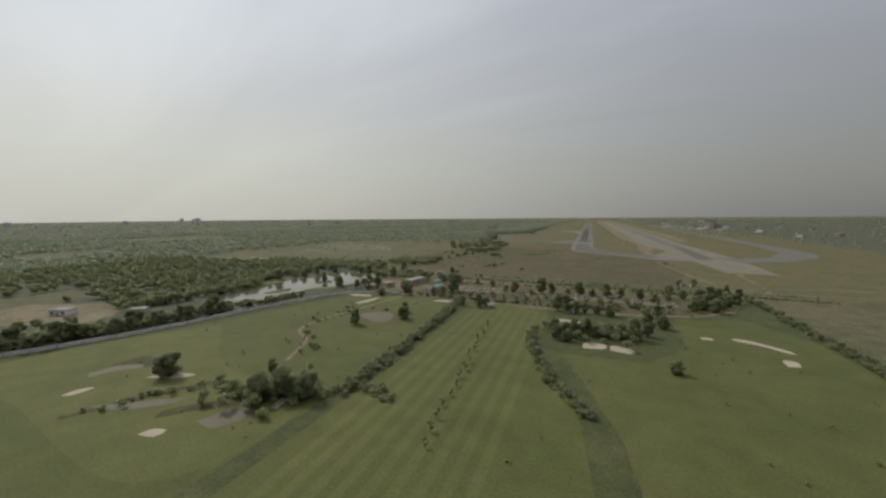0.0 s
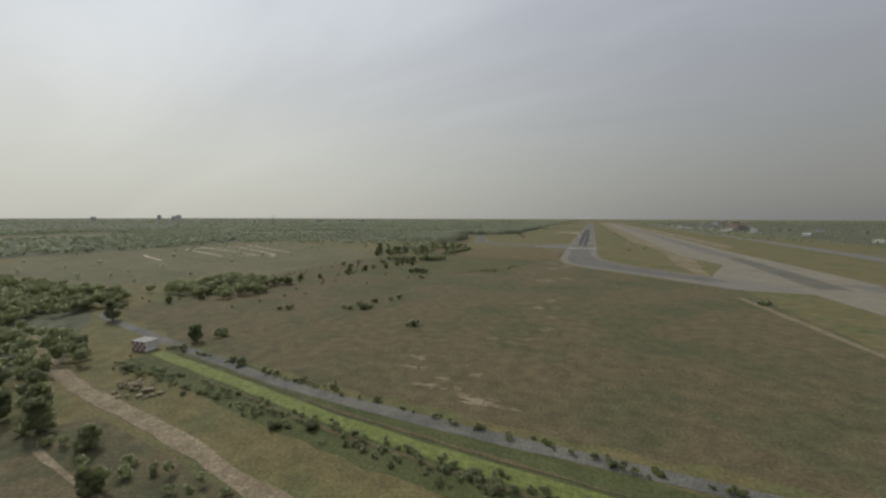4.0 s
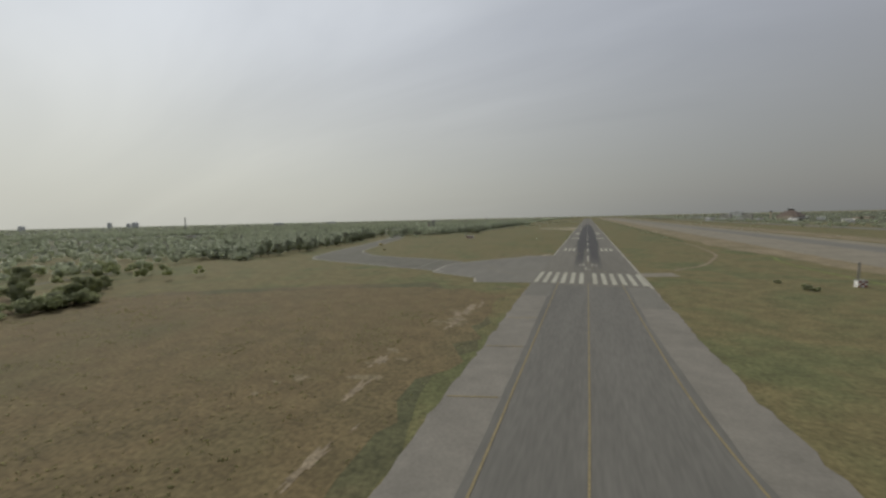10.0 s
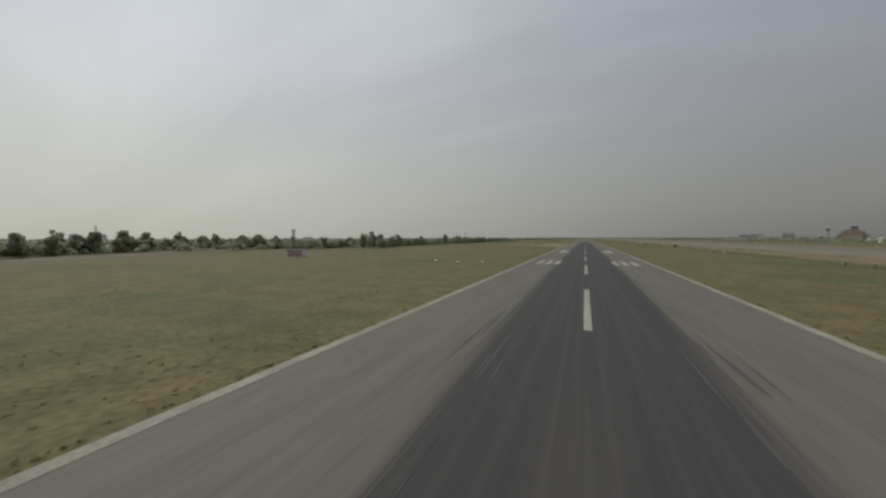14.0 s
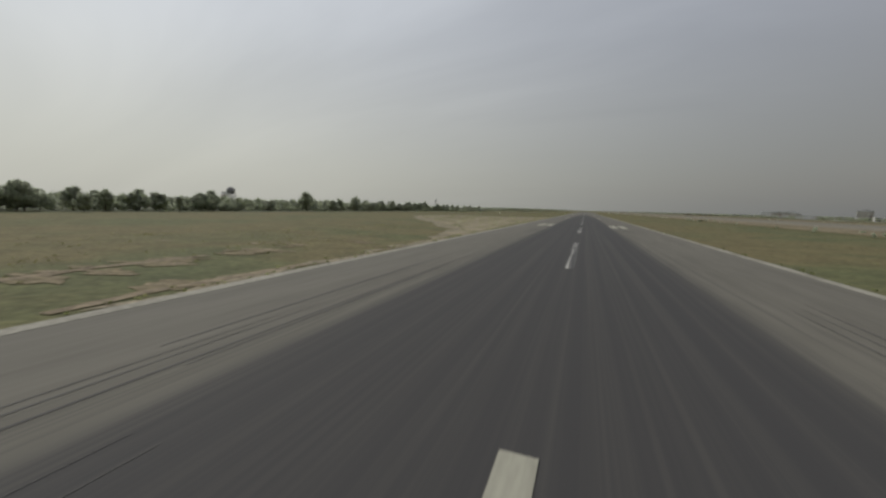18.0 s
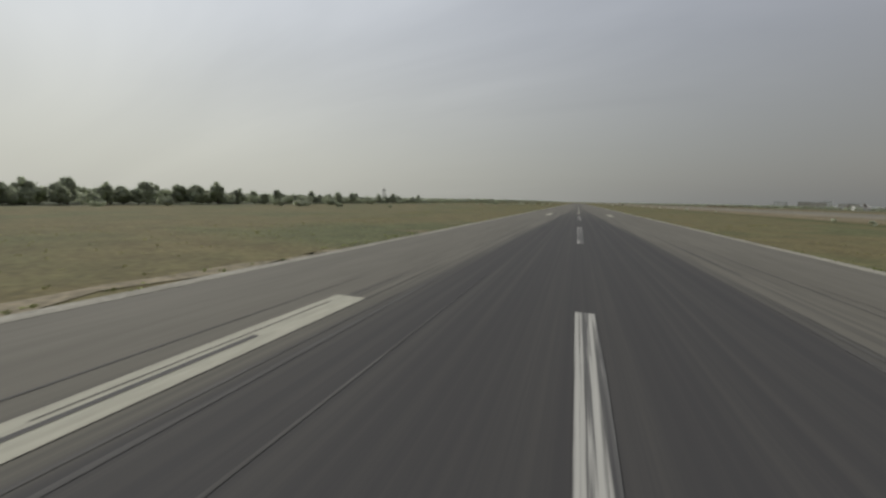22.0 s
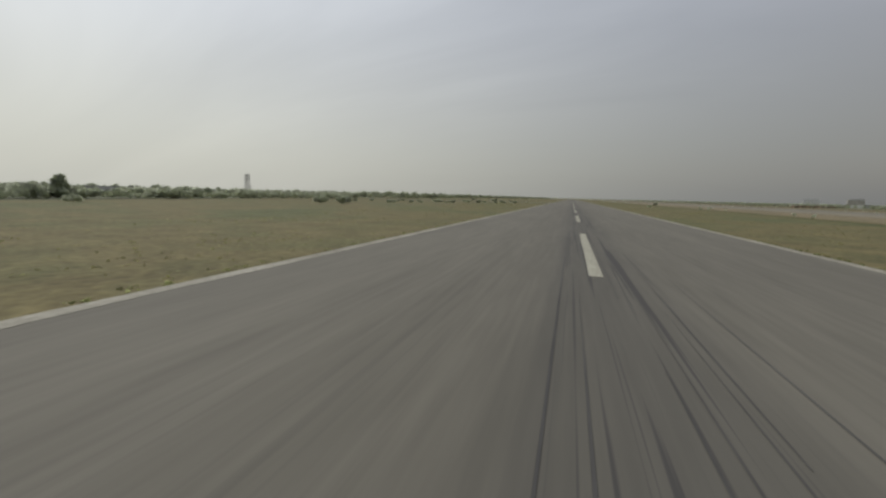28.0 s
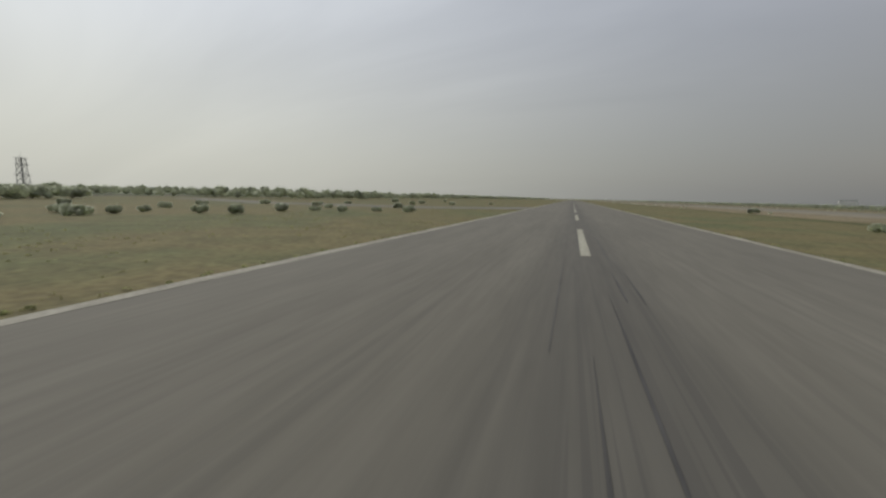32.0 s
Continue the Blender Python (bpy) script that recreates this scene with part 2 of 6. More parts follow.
ROADM = surface("old_road", [(0.3, (0.10, 0.10, 0.085)), (0.6, (0.16, 0.155, 0.13))], 12, 0.5, 0.9, 0.2, 0.02, third=4, blotch=0.1)
CONC = surface("weathered_concrete", [(0.3, (0.185, 0.166, 0.124)), (0.6, (0.232, 0.208, 0.157))], 22, 0.6, 0.88, 0.2, 0.02, third=5, amount=0.15, blotch=0.12)
SLABM = surface("broken_slab", [(0.3, (0.235, 0.203, 0.132)), (0.6, (0.315, 0.270, 0.182))], 5, 0.5, 0.92, 0.4, 0.03, third=1.5, vary=0.12, blotch=0.2)
SANDY = surface("sandy_concrete", [(0.3, (0.19, 0.168, 0.105)), (0.5, (0.245, 0.21, 0.14)), (0.7, (0.28, 0.24, 0.165))], 9, 0.6, 0.95, 0.4, 0.04, third=2)
SHOULDER = surface("paved_shoulder", [(0.3, (0.172, 0.160, 0.132)), (0.6, (0.205, 0.19, 0.158))], 18, 0.5, 0.88, 0.1, 0.01, third=4, amount=0.08, blotch=0.1)
TAXI = surface("taxiway_asphalt", [(0.3, (0.145, 0.138, 0.115)), (0.6, (0.172, 0.164, 0.137))], 24, 0.5, 0.88, 0.1, 0.01, stretch=(1, 0.35, 1), third=5, amount=0.1, blotch=0.08)
TAXI_OLD = surface("old_taxiway_asphalt", [(0.3, (0.108, 0.106, 0.082)), (0.6, (0.138, 0.132, 0.104))], 24, 0.5, 0.88, 0.1, 0.01, third=5, amount=0.12, blotch=0.12)
PAD = surface("blast_pad_asphalt", [(0.3, (0.116, 0.111, 0.096)), (0.6, (0.143, 0.137, 0.118))], 20, 0.5, 0.88, 0.1, 0.01, stretch=(1, 0.12, 1), third=4, amount=0.1, blotch=0.08)
WHITE = surface("worn_white_paint", [(0.3, (0.275, 0.266, 0.208)), (0.6, (0.385, 0.373, 0.300))], 5, 0.25, 0.8, 0.1, 0.01, stretch=(1, 0.15, 1), amount=0.14)
EDGE = surface("dusty_edge_paint", [(0.3, (0.225, 0.212, 0.170)), (0.6, (0.345, 0.328, 0.272))], 7, 0.3, 0.85, 0.1, 0.01, amount=0.2)
SCUFFED = surface("scuffed_paint", [(0.38, (0.075, 0.073, 0.072)), (0.5, (0.13, 0.127, 0.12)), (0.58, (0.42, 0.41, 0.37))], 0.22, 0.1, 0.8, 0.0, stretch=(1, 0.012, 1), amount=0.15)
YELLOW = surface("faded_yellow_paint", [(0.3, (0.19, 0.16, 0.09)), (0.6, (0.24, 0.195, 0.105))], 4, 0.3, 0.85, 0.0, amount=0.2)
RUBBER = surface("tyre_rubber", [(0.35, (0.064, 0.062, 0.060)), (0.6, (0.096, 0.092, 0.085))], 2, 0.2, 0.8, 0.0, stretch=(1, 0.05, 1), amount=0.25)
BARK = surface("bark", [(0.3, (0.07, 0.055, 0.038)), (0.7, (0.13, 0.105, 0.075))], 0.6, 0.08, 0.95, 0.6, 0.03, stretch=(1, 1, 0.2))
LEAF = leafy("leaf_green", (0.192, 0.208, 0.124), (0.258, 0.272, 0.162), 0.68)
LEAF_DARK = leafy("leaf_dark", (0.178, 0.193, 0.120), (0.240, 0.253, 0.156), 0.68)
TUFT = leafy("grass_tuft", (0.135, 0.145, 0.058), (0.195, 0.182, 0.088))
LEAF_PALE = leafy("leaf_yellow_green", (0.140, 0.155, 0.066), (0.22, 0.232, 0.104), 0.55)
# distance haze put into the leaf colour: paler and greyer than the near leaves
LEAF_HAZE = leafy("haze_pale_leaf", (0.275, 0.290, 0.230), (0.335, 0.350, 0.280), 0.75)
PLASTER = surface("stained_plaster", [(0.3, (0.42, 0.39, 0.33)), (0.6, (0.58, 0.55, 0.48))], 4, 0.3, 0.9, 0.2, 0.01, third=1.2, vary=0.12)
BRICK = surface("brick_wall", [(0.3, (0.25, 0.18, 0.13)), (0.6, (0.31, 0.23, 0.17))], 3, 0.12, 0.9, 0.4, 0.02, third=1)
TANWALL = surface("tan_wall", [(0.3, (0.42, 0.36, 0.27)), (0.6, (0.50, 0.43, 0.33))], 5, 0.3, 0.9, 0.2, 0.01, third=1.5, vary=0.15)
GREYROOF = surface("grey_roof", [(0.3, (0.24, 0.235, 0.22)), (0.6, (0.36, 0.35, 0.33))], 5, 0.4, 0.85, 0.2, 0.02, third=1.5, vary=0.15)
GREENROOF = surface("green_sheet_roof", [(0.3, (0.17, 0.225, 0.17)), (0.6, (0.22, 0.27, 0.21))], 4, 0.3, 0.6, 0.2, 0.01, third=1.2)
WHITEWALL = surface("white_wall", [(0.3, (0.60, 0.59, 0.55)), (0.6, (0.74, 0.73, 0.69))], 4, 0.3, 0.85, 0.15, 0.01, third=1.2, vary=0.1)
REDPAINT = surface("red_paint", [(0.3, (0.30, 0.12, 0.10)), (0.6, (0.36, 0.17, 0.14))], 1, 0.1, 0.7, 0.1, 0.01)
YELLOWVAN = surface("yellow_van_paint", [(0.3, (0.50, 0.38, 0.10)), (0.6, (0.58, 0.45, 0.14))], 1, 0.1, 0.35, 0.0, amount=0.06, spec=0.5)
TERRA = surface("terminal_red", [(0.3, (0.31, 0.255, 0.215)), (0.6, (0.36, 0.30, 0.255))], 12, 0.6, 0.9, 0.1, 0.01, third=3)
STEEL = surface("galvanised_steel", [(0.3, (0.22, 0.22, 0.22)), (0.6, (0.34, 0.34, 0.33))], 0.6, 0.1, 0.5, 0.1, 0.005, metal=0.6)
DARKGLASS = surface("window_glass", [(0.3, (0.03, 0.035, 0.04)), (0.6, (0.05, 0.055, 0.06))], 1.5, 0.4, 0.12, 0.0, spec=0.5)
STONE = surface("grave_marble", [(0.3, (0.32, 0.30, 0.25)), (0.6, (0.50, 0.47, 0.41))], 0.8, 0.1, 0.7, 0.1, 0.005, vary=0.40)
ALGAE = surface("algae_water", [(0.3, (0.118, 0.142, 0.036)), (0.6, (0.165, 0.190, 0.056))], 5, 0.5, 0.85, 0.1, 0.01, third=1.5)
CEMETERY = surface("cemetery_grass", [(0.30, (0.070, 0.074, 0.038)), (0.46, (0.090, 0.086, 0.045)), (0.58, (0.130, 0.104, 0.060)), (0.72, (0.092, 0.090, 0.046))], 14, 0.7, 0.95, 0.6, 0.2, third=4, amount=0.3, blotch=0.22, detail=8)
POOL = surface("silty_pool", [(0.3, (0.150, 0.135, 0.092)), (0.6, (0.185, 0.165, 0.115))], 8, 1.0, 0.5, 0.08, 0.02, amount=0.08, spec=0.05)
PONDWATER = surface("muddy_water", [(0.3, (0.105, 0.102, 0.070)), (0.6, (0.135, 0.128, 0.090))], 14, 1.5, 0.06, 0.05, 0.01, amount=0.06, spec=0.5)


def runway_material():
    """Grooved asphalt: grey at the sides, blackened by rubber between the wheel tracks where aircraft touch down."""
    m = surface("runway_asphalt", [(0.3, (0.132, 0.1235, 0.101)), (0.6, (0.158, 0.1485, 0.122))], 20, 0.4, 0.86, 0.2, 0.015, stretch=(1, 0.08, 1), third=2.2, amount=0.08, blotch=0.09)
    nt = m.node_tree
    n, l = nt.nodes, nt.links.new
    b = n["Principled BSDF"]
    base = b.inputs["Base Color"].links[0].from_socket
    tc, sep = n.new("ShaderNodeTexCoord"), n.new("ShaderNodeSeparateXYZ")
    l(tc.outputs["Object"], sep.inputs["Vector"])

    def node(op, a, c=None, clamp=False):
        k = n.new("ShaderNodeMath")
        k.operation, k.use_clamp = op, clamp
        for i, v in enumerate((a, c)):
            if v is None:
                continue
            if isinstance(v, (int, float)):
                k.inputs[i].default_value = v
            else:
                l(v, k.inputs[i])
        return k.outputs["Value"]

    def ramp(v, a, c, lo=0.0, hi=1.0):
        k = n.new("ShaderNodeMapRange")
        k.interpolation_type = "SMOOTHSTEP"
        for s, w in (("From Min", a), ("From Max", c), ("To Min", lo), ("To Max", hi)):
            k.inputs[s].default_value = w
        l(v, k.inputs["Value"])
        return k.outputs["Result"]

    streak = n.new("ShaderNodeTexNoise")
    smap = n.new("ShaderNodeMapping")
    smap.inputs["Scale"].default_value = (1.3 / SC, 0.006 / SC, 1)
    streak.inputs["Scale"].default_value, streak.inputs["Detail"].default_value, streak.inputs["Roughness"].default_value = 1.0, 5, 0.7
    l(tc.outputs["Object"], smap.inputs["Vector"]), l(smap.outputs["Vector"], streak.inputs["Vector"])
    X, Y = sep.outputs["X"], sep.outputs["Y"]
    wob = node("MULTIPLY", node("SUBTRACT", streak.outputs["Fac"], 0.5), 3.6 * SC)
    across = node("ABSOLUTE", node("ADD", X, wob))
    # the lanes are narrow at the threshold, widest past the aiming point, and draw in where braking ends
    reach = node("SUBTRACT", ramp(Y, 110 * SC, 260 * SC, 7.4 * SC, 10.6 * SC), ramp(Y, 760 * SC, 1060 * SC, 0.0, 5.5 * SC))
    lane = ramp(node("DIVIDE", across, reach), 0.84, 1.06, 1.0, 0.0)
    along = node("MULTIPLY", ramp(Y, 10 * SC, 120 * SC), ramp(Y, 880 * SC, 1210 * SC, 1.0, 0.0))
    gap = node("MULTIPLY", ramp(node("ABSOLUTE", node("ADD", node("ADD", X, 0.6 * SC), node("MULTIPLY", wob, 0.5))), 1.2 * SC, 2.6 * SC, 0.8, 0.0), ramp(Y, 115 * SC, 200 * SC, 1.0, 0.0))
    lane = node("MULTIPLY", lane, node("SUBTRACT", 1.0, gap))
    mid = node("MULTIPLY", ramp(across, 0.8 * SC, 6.0 * SC, 0.42, 0.0), ramp(Y, 700 * SC, 1000 * SC))
    dark = node("MAXIMUM", node("MULTIPLY", node("MULTIPLY", lane, along), 0.97), mid)
    fine, fmap = n.new("ShaderNodeTexNoise"), n.new("ShaderNodeMapping")
    fmap.inputs["Scale"].default_value, fmap.inputs["Rotation"].default_value = (2.2 / SC, 0.018 / SC, 1), (0, 0, 0.0012)
    fine.inputs["Scale"].default_value, fine.inputs["Detail"].default_value, fine.inputs["Roughness"].default_value = 1.0, 3, 0.6
    l(tc.outputs["Object"], fmap.inputs["Vector"]), l(fmap.outputs["Vector"], fine.inputs["Vector"])
    lines = ramp(fine.outputs["Fac"], 0.50, 0.60)
    bunch = ramp(node("ABSOLUTE", node("SUBTRACT", X, 0.5 * SC)), 1.3 * SC, 4.4 * SC, 1.0, 0.0)
    bunch = node("MULTIPLY", bunch, node("MULTIPLY", ramp(Y, 850 * SC, 1000 * SC), ramp(Y, 1360 * SC, 1520 * SC, 1.0, 0.5)))
    wide = node("MULTIPLY", ramp(across, 9.0 * SC, 15.5 * SC, 0.45, 0.0), ramp(Y, 150 * SC, 420 * SC))
    wide = node("MULTIPLY", wide, ramp(Y, 900 * SC, 1250 * SC, 1.0, 0.25))
    marks = node("MULTIPLY", lines, node("MAXIMUM", node("MULTIPLY", bunch, 0.85), wide))
    fac = node("MAXIMUM", node("MULTIPLY", dark, ramp(streak.outputs["Fac"], 0.30, 0.60, 0.80, 1.0)), marks)
    mix = n.new("ShaderNodeMix")
    mix.data_type = "RGBA"
    l(fac, mix.inputs["Factor"]), l(base, mix.inputs["A"])
    mix.inputs["B"].default_value = (0.053, 0.051, 0.051, 1)
    l(mix.outputs["Result"], b.inputs["Base Color"])
    return m


RUNWAY = runway_material()


# ---- builders ----
def mesh_of(name, verts, faces, material):
    me = bpy.data.meshes.new(name)
    me.from_pydata((np.asarray(verts, dtype=float) * SC).tolist(), [], faces)
    me.materials.append(material)
    return me


def part(name, bm, material, parent=None, label=""):
    """Links a bmesh, in metres, as one mesh object under a thing."""
    bmesh.ops.scale(bm, vec=(SC, SC, SC), verts=bm.verts)
    bmesh.ops.recalc_face_normals(bm, faces=bm.faces)
    me = bpy.data.meshes.new(name)
    bm.to_mesh(me)
    bm.free()
    me.materials.append(material)
    ob = new(name, me)
    ob.parent = parent
    return tagged(ob, label)


def child(name, me, parent, at=(0, 0, 0), rz=0.0, label=""):
    ob = new(name, me)
    ob.parent = parent
    ob.matrix_basis = pose(at[0] * SC, at[1] * SC, at[2] * SC, 0, 0, rz)
    return tagged(ob, label)


def thing(name, x, y, z=0.0, rz=0.0, label="", category="", group="", kind=""):
    ob = new(name)
    ob.empty_display_size = 0.3
    ob.matrix_basis = pose(x * SC, y * SC, z * SC, 0, 0, rz)
    return tagged(ob, label, category, group, kind)


def box(bm, x0, y0, z0, x1, y1, z1, bevel=0.0):
    m = Matrix.Translation(((x0 + x1) / 2, (y0 + y1) / 2, (z0 + z1) / 2)) @ Matrix.Diagonal((x1 - x0, y1 - y0, z1 - z0, 1))
    made = bmesh.ops.create_cube(bm, size=1, matrix=m)["verts"]
    if bevel:
        edges = list({e for v in made for e in v.link_edges})
        bmesh.ops.bevel(bm, geom=edges, offset=bevel, segments=1, affect="EDGES")
    return bm


def boxed(x0, y0, z0, x1, y1, z1, bevel=0.0):
    return box(bmesh.new(), x0, y0, z0, x1, y1, z1, bevel)


def bar(bm, a, b, r, sides=5, r2=None):
    """A round bar from a to b."""
    a, b = Vector(a), Vector(b)
    d = b - a
    m = Matrix.Translation((a + b) / 2) @ d.to_track_quat("Z", "Y").to_matrix().to_4x4()
    bmesh.ops.create_cone(bm, cap_ends=True, segments=sides, radius1=r, radius2=r if r2 is None else r2, depth=d.length, matrix=m)
    return bm


def curve_through(pts, step=6.0):
    """A smooth line through the points, with a point about every step metres."""
    p = [Vector((*q[:2], 0)) for q in pts]
    p = [p[0] * 2 - p[1]] + p + [p[-1] * 2 - p[-2]]
    out = []
    for i in range(1, len(p) - 2):
        n = max(2, int((p[i + 1] - p[i]).length / step))
        for k in range(n):
            t = k / n
            a, b, c, d = p[i - 1], p[i], p[i + 1], p[i + 2]
            out.append(0.5 * (2 * b + (c - a) * t + (2 * a - 5 * b + 4 * c - d) * t * t + (3 * b - a - 3 * c + d) * t ** 3))
    out.append(p[-2])
    return out


def ribbon(name, pts, width, z, material, label, category, kind="structure", ragged=0.0, parent=None, step=6.0):
    """A road or painted line along a smooth curve."""
    c = curve_through(pts, step)
    rng = random.Random(len(pts) * 7 + int(width * 10))
    verts, faces = [], []
    for i, p in enumerate(c):
        d = (c[min(i + 1, len(c) - 1)] - c[max(i - 1, 0)]).normalized()
        s = Vector((-d.y, d.x, 0))
        for q in (-1, 1):
            w = width / 2 + rng.uniform(-ragged, ragged)
            verts.append((p.x + s.x * w * q, p.y + s.y * w * q, z))
    for i in range(len(c) - 1):
        faces.append((2 * i, 2 * i + 2, 2 * i + 3, 2 * i + 1))
    ob = new(name, mesh_of(name, verts, faces, material))
    ob.parent = parent
    return tagged(ob, label, category, "", kind) if parent is None else ob


def patch(name, pts, z, material, label="", category="", kind="structure", ragged=0.0, step=8.0, smooth=False, parent=None):
    """A flat area with that outline."""
    rng = random.Random(int(abs(pts[0][0]) * 13 + abs(pts[0][1]) * 7))
    if smooth:
        c = [(v.x, v.y) for v in curve_through(list(pts) + [pts[0]], step)][:-1]
    else:
        c = []
        for i, a in enumerate(pts):
            b = pts[(i + 1) % len(pts)]
            n = max(1, int(math.hypot(b[0] - a[0], b[1] - a[1]) / step)) if ragged else 1
            c += [(a[0] + (b[0] - a[0]) * k / n, a[1] + (b[1] - a[1]) * k / n) for k in range(n)]
    bm = bmesh.new()
    vs = [bm.verts.new(((x + rng.uniform(-ragged, ragged)), (y + rng.uniform(-ragged, ragged)), z)) for x, y in c]
    for q in tessellate_polygon([[v.co for v in vs]]):
        bm.faces.new([vs[i] for i in q])
    ob = part(name, bm, material, parent)
    for p in ob.data.polygons:
        if p.normal.z < 0:
            p.flip()
    return tagged(ob, label, category, "", kind) if parent is None else tagged(ob, label)


def inside(x, y, poly):
    hit = False
    for i in range(len(poly)):
        (x0, y0), (x1, y1) = poly[i - 1], poly[i]
        if (y0 > y) != (y1 > y) and x < (x1 - x0) * (y - y0) / (y1 - y0) + x0:
            hit = not hit
    return hit


# ---- ground ----
G = 10500
bm = bmesh.new()
bmesh.ops.create_grid(bm, x_segments=20, y_segments=20, size=G)
tagged(part("ground", bm, GRASS), "wide flat dry airfield grass, ochre and olive", "ground", "", "structure")
CLEARING = [(-392, -845), (-330, -850), (-285, -828), (-300, -802), (-345, -786), (-396, -815)]
GOLF = [(-258, -890), (-229, -832), (-211, -761), (-186, -699), (-133, -677), (-112, -679), (-46, -686), (30, -690), (80, -682), (112, -655), (131, -604), (134, -700), (134, -800), (150, -1300), (-420, -1300)]
patch("golf_course", GOLF, 0.03, ROUGH, "golf course of green rough grass", "golf course")
patch("scrub_field", [(-262, -300), (-225, -530), (-140, -553), (-60, -562), (95, -566), (120, -470), (115, -330), (30, -268), (-10, -232), (-22, -190), (-24, -60), (-60, -10), (-165, -60)], 0.02, SCRUB, "uneven scrub field with dry brown patches", "field", ragged=2.5)
patch("wood_floor", [(-300, -1300), (-235, -890), (-222, -820), (-205, -760), (-180, -690), (-150, -585), (-240, -530), (-300, -540), (-420, -540), (-560, -520), (-640, -440), (-640, -100), (-480, 60), (-270, 60), (-262, 110), (-290, 205), (-330, 330), (-384, 452), (-340, 470), (-270, 436), (-230, 480), (-206, 560), (-200, 860), (-196, 1000), (-212, 1340), (-330, 1700), (-330, 4200), (-9000, 9000), (-9000, -1300)], 0.015, WOODFLOOR, "dark wooded ground with patches of dry grass", "woodland floor", ragged=6, step=30)
patch("east_scrub", [(135, -605), (420, -560), (900, -300), (1500, -300), (1500, -1300), (150, -1300), (135, -800)], 0.015, FIELD, "dry brown field beyond a hedge", "field", ragged=3, step=20)
patch("far_east", [(470, -200), (520, 600), (480, 1200), (420, 4200), (9000, 9000), (9000, -500), (900, -250)], 0.012, WOODFLOOR, "far ground with scattered trees and houses", "far ground", ragged=8, step=60)
patch("dry_fields", [(-270, -200), (-262, -410), (-330, -500), (-480, -510), (-610, -420), (-625, -240), (-560, -110), (-420, -120)], 0.03, FIELD, "pale dry fields divided by tracks", "field", ragged=3)
patch("cemetery_ground", [(-135, -672), (-112, -675), (-46, -682), (30, -686), (78, -678), (92, -640), (88, -612), (-40, -607), (-100, -600), (-128, -620)], 0.034, CEMETERY, "rough brownish grass of a cemetery", "ground", ragged=1)

patch("grave_earth", [(-98, -645), (-47, -648), (14, -651), (76, -650), (78, -633), (14, -629), (-47, -627), (-100, -624)], 0.038, TANSOIL, "bare orange earth between graves", "bare earth", ragged=1.4, step=4)
patch("yard", [(-168, -658), (-134, -664), (-124, -642), (-146, -604), (-200, -588), (-214, -612), (-178, -636)], 0.05, TANSOIL, "pale earth yard round a tan hall", "bare earth", ragged=1.5, step=5)

# ---- golf course ----
patch("fairway", [(-68, -676), (-40, -688), (-14, -690), (-8, -715), (-14, -745), (-8, -790), (14, -835), (20, -1000), (-60, -1000), (-66, -800)], 0.05, FAIRWAY, "long mown green fairway", "fairway", smooth=True)
for k in range(9):
    x = -62 + k * 6.2
    patch("mown_stripe", [(x, -700), (x + 3.1, -700), (x + 6.5, -985), (x + 3.4, -985)], 0.056, FAIRWAY_PALE, "paler mown stripe of grass", "fairway")
patch("fairway", [(-82, -690), (-120, -682), (-175, -706), (-196, -760), (-188, -800), (-150, -830), (-120, -850), (-84, -838), (-78, -790), (-80, -740)], 0.05, FAIRWAY, "broad mown fairway beside a pond", "fairway", smooth=True)
patch("fairway", [(-200, -800), (-230, -850), (-235, -900), (-180, -900), (-90, -910), (-80, -860), (-140, -845)], 0.052, FAIRWAY_PALE, "mown fairway with bunkers", "fairway", smooth=True)
patch("fairway", [(64, -692), (108, -682), (128, -720), (130, -800), (130, -1000), (44, -1000), (28, -850), (14, -805), (4, -776), (42, -778), (64, -746)], 0.05, FAIRWAY, "mown fairway near a hedge", "fairway", ragged=1.0, step=7)
patch("fairway", [(-84, -692), (-122, -686), (-170, -702), (-196, -752), (-206, -790), (-232, -856), (-252, -905), (-252, -990), (-80, -990), (-74, -850), (-76, -780)], 0.044, FAIRWAY, "wide mown grass of a golf course", "fairway", smooth=False, ragged=1.0, step=8)
patch("putting_green", [(-150, -700), (-130, -708), (-120, -695), (-140, -688)], 0.06, FAIRWAY_PALE, "pale putting green", "green", smooth=True, step=3)
for pts in ([(-183, -692), (-172, -697), (-158, -694), (-160, -689), (-172, -690)], [(-155, -719), (-150, -720), (-145, -700), (-149, -697), (-152, -708)],
            [(-99, -693), (-86, -692), (-85, -687), (-97, -688)], [(-4, -719), (11, -719), (12, -715), (-3, -714)], [(14, -766), (24, -764), (25, -757), (15, -757)],
            [(27, -765), (37, -767), (37, -760), (28, -757)], [(89, -723), (96, -724), (109, -737), (108, -741), (99, -732), (90, -727)], [(99, -760), (104, -759), (105, -752), (100, -752)],
            [(74, -730), (79, -730), (79, -726), (74, -726)], [(-171, -890), (-167, -888), (-167, -881), (-171, -884)], [(-158, -868), (-146, -864), (-141, -858), (-154, -861)],
            [(-114, -896), (-108, -895), (-108, -891), (-113, -892)]):
    patch("bunker", pts, 0.07, SAND, "pale sand bunker sunk in the grass", "bunker", smooth=True, step=2)
patch("pond", [(-131, -751), (-129, -742), (-117, -736), (-108, -742), (-104, -754), (-109, -761), (-120, -757)], 0.075, POOL, "small muddy pond with bare banks", "water", smooth=True, step=3)
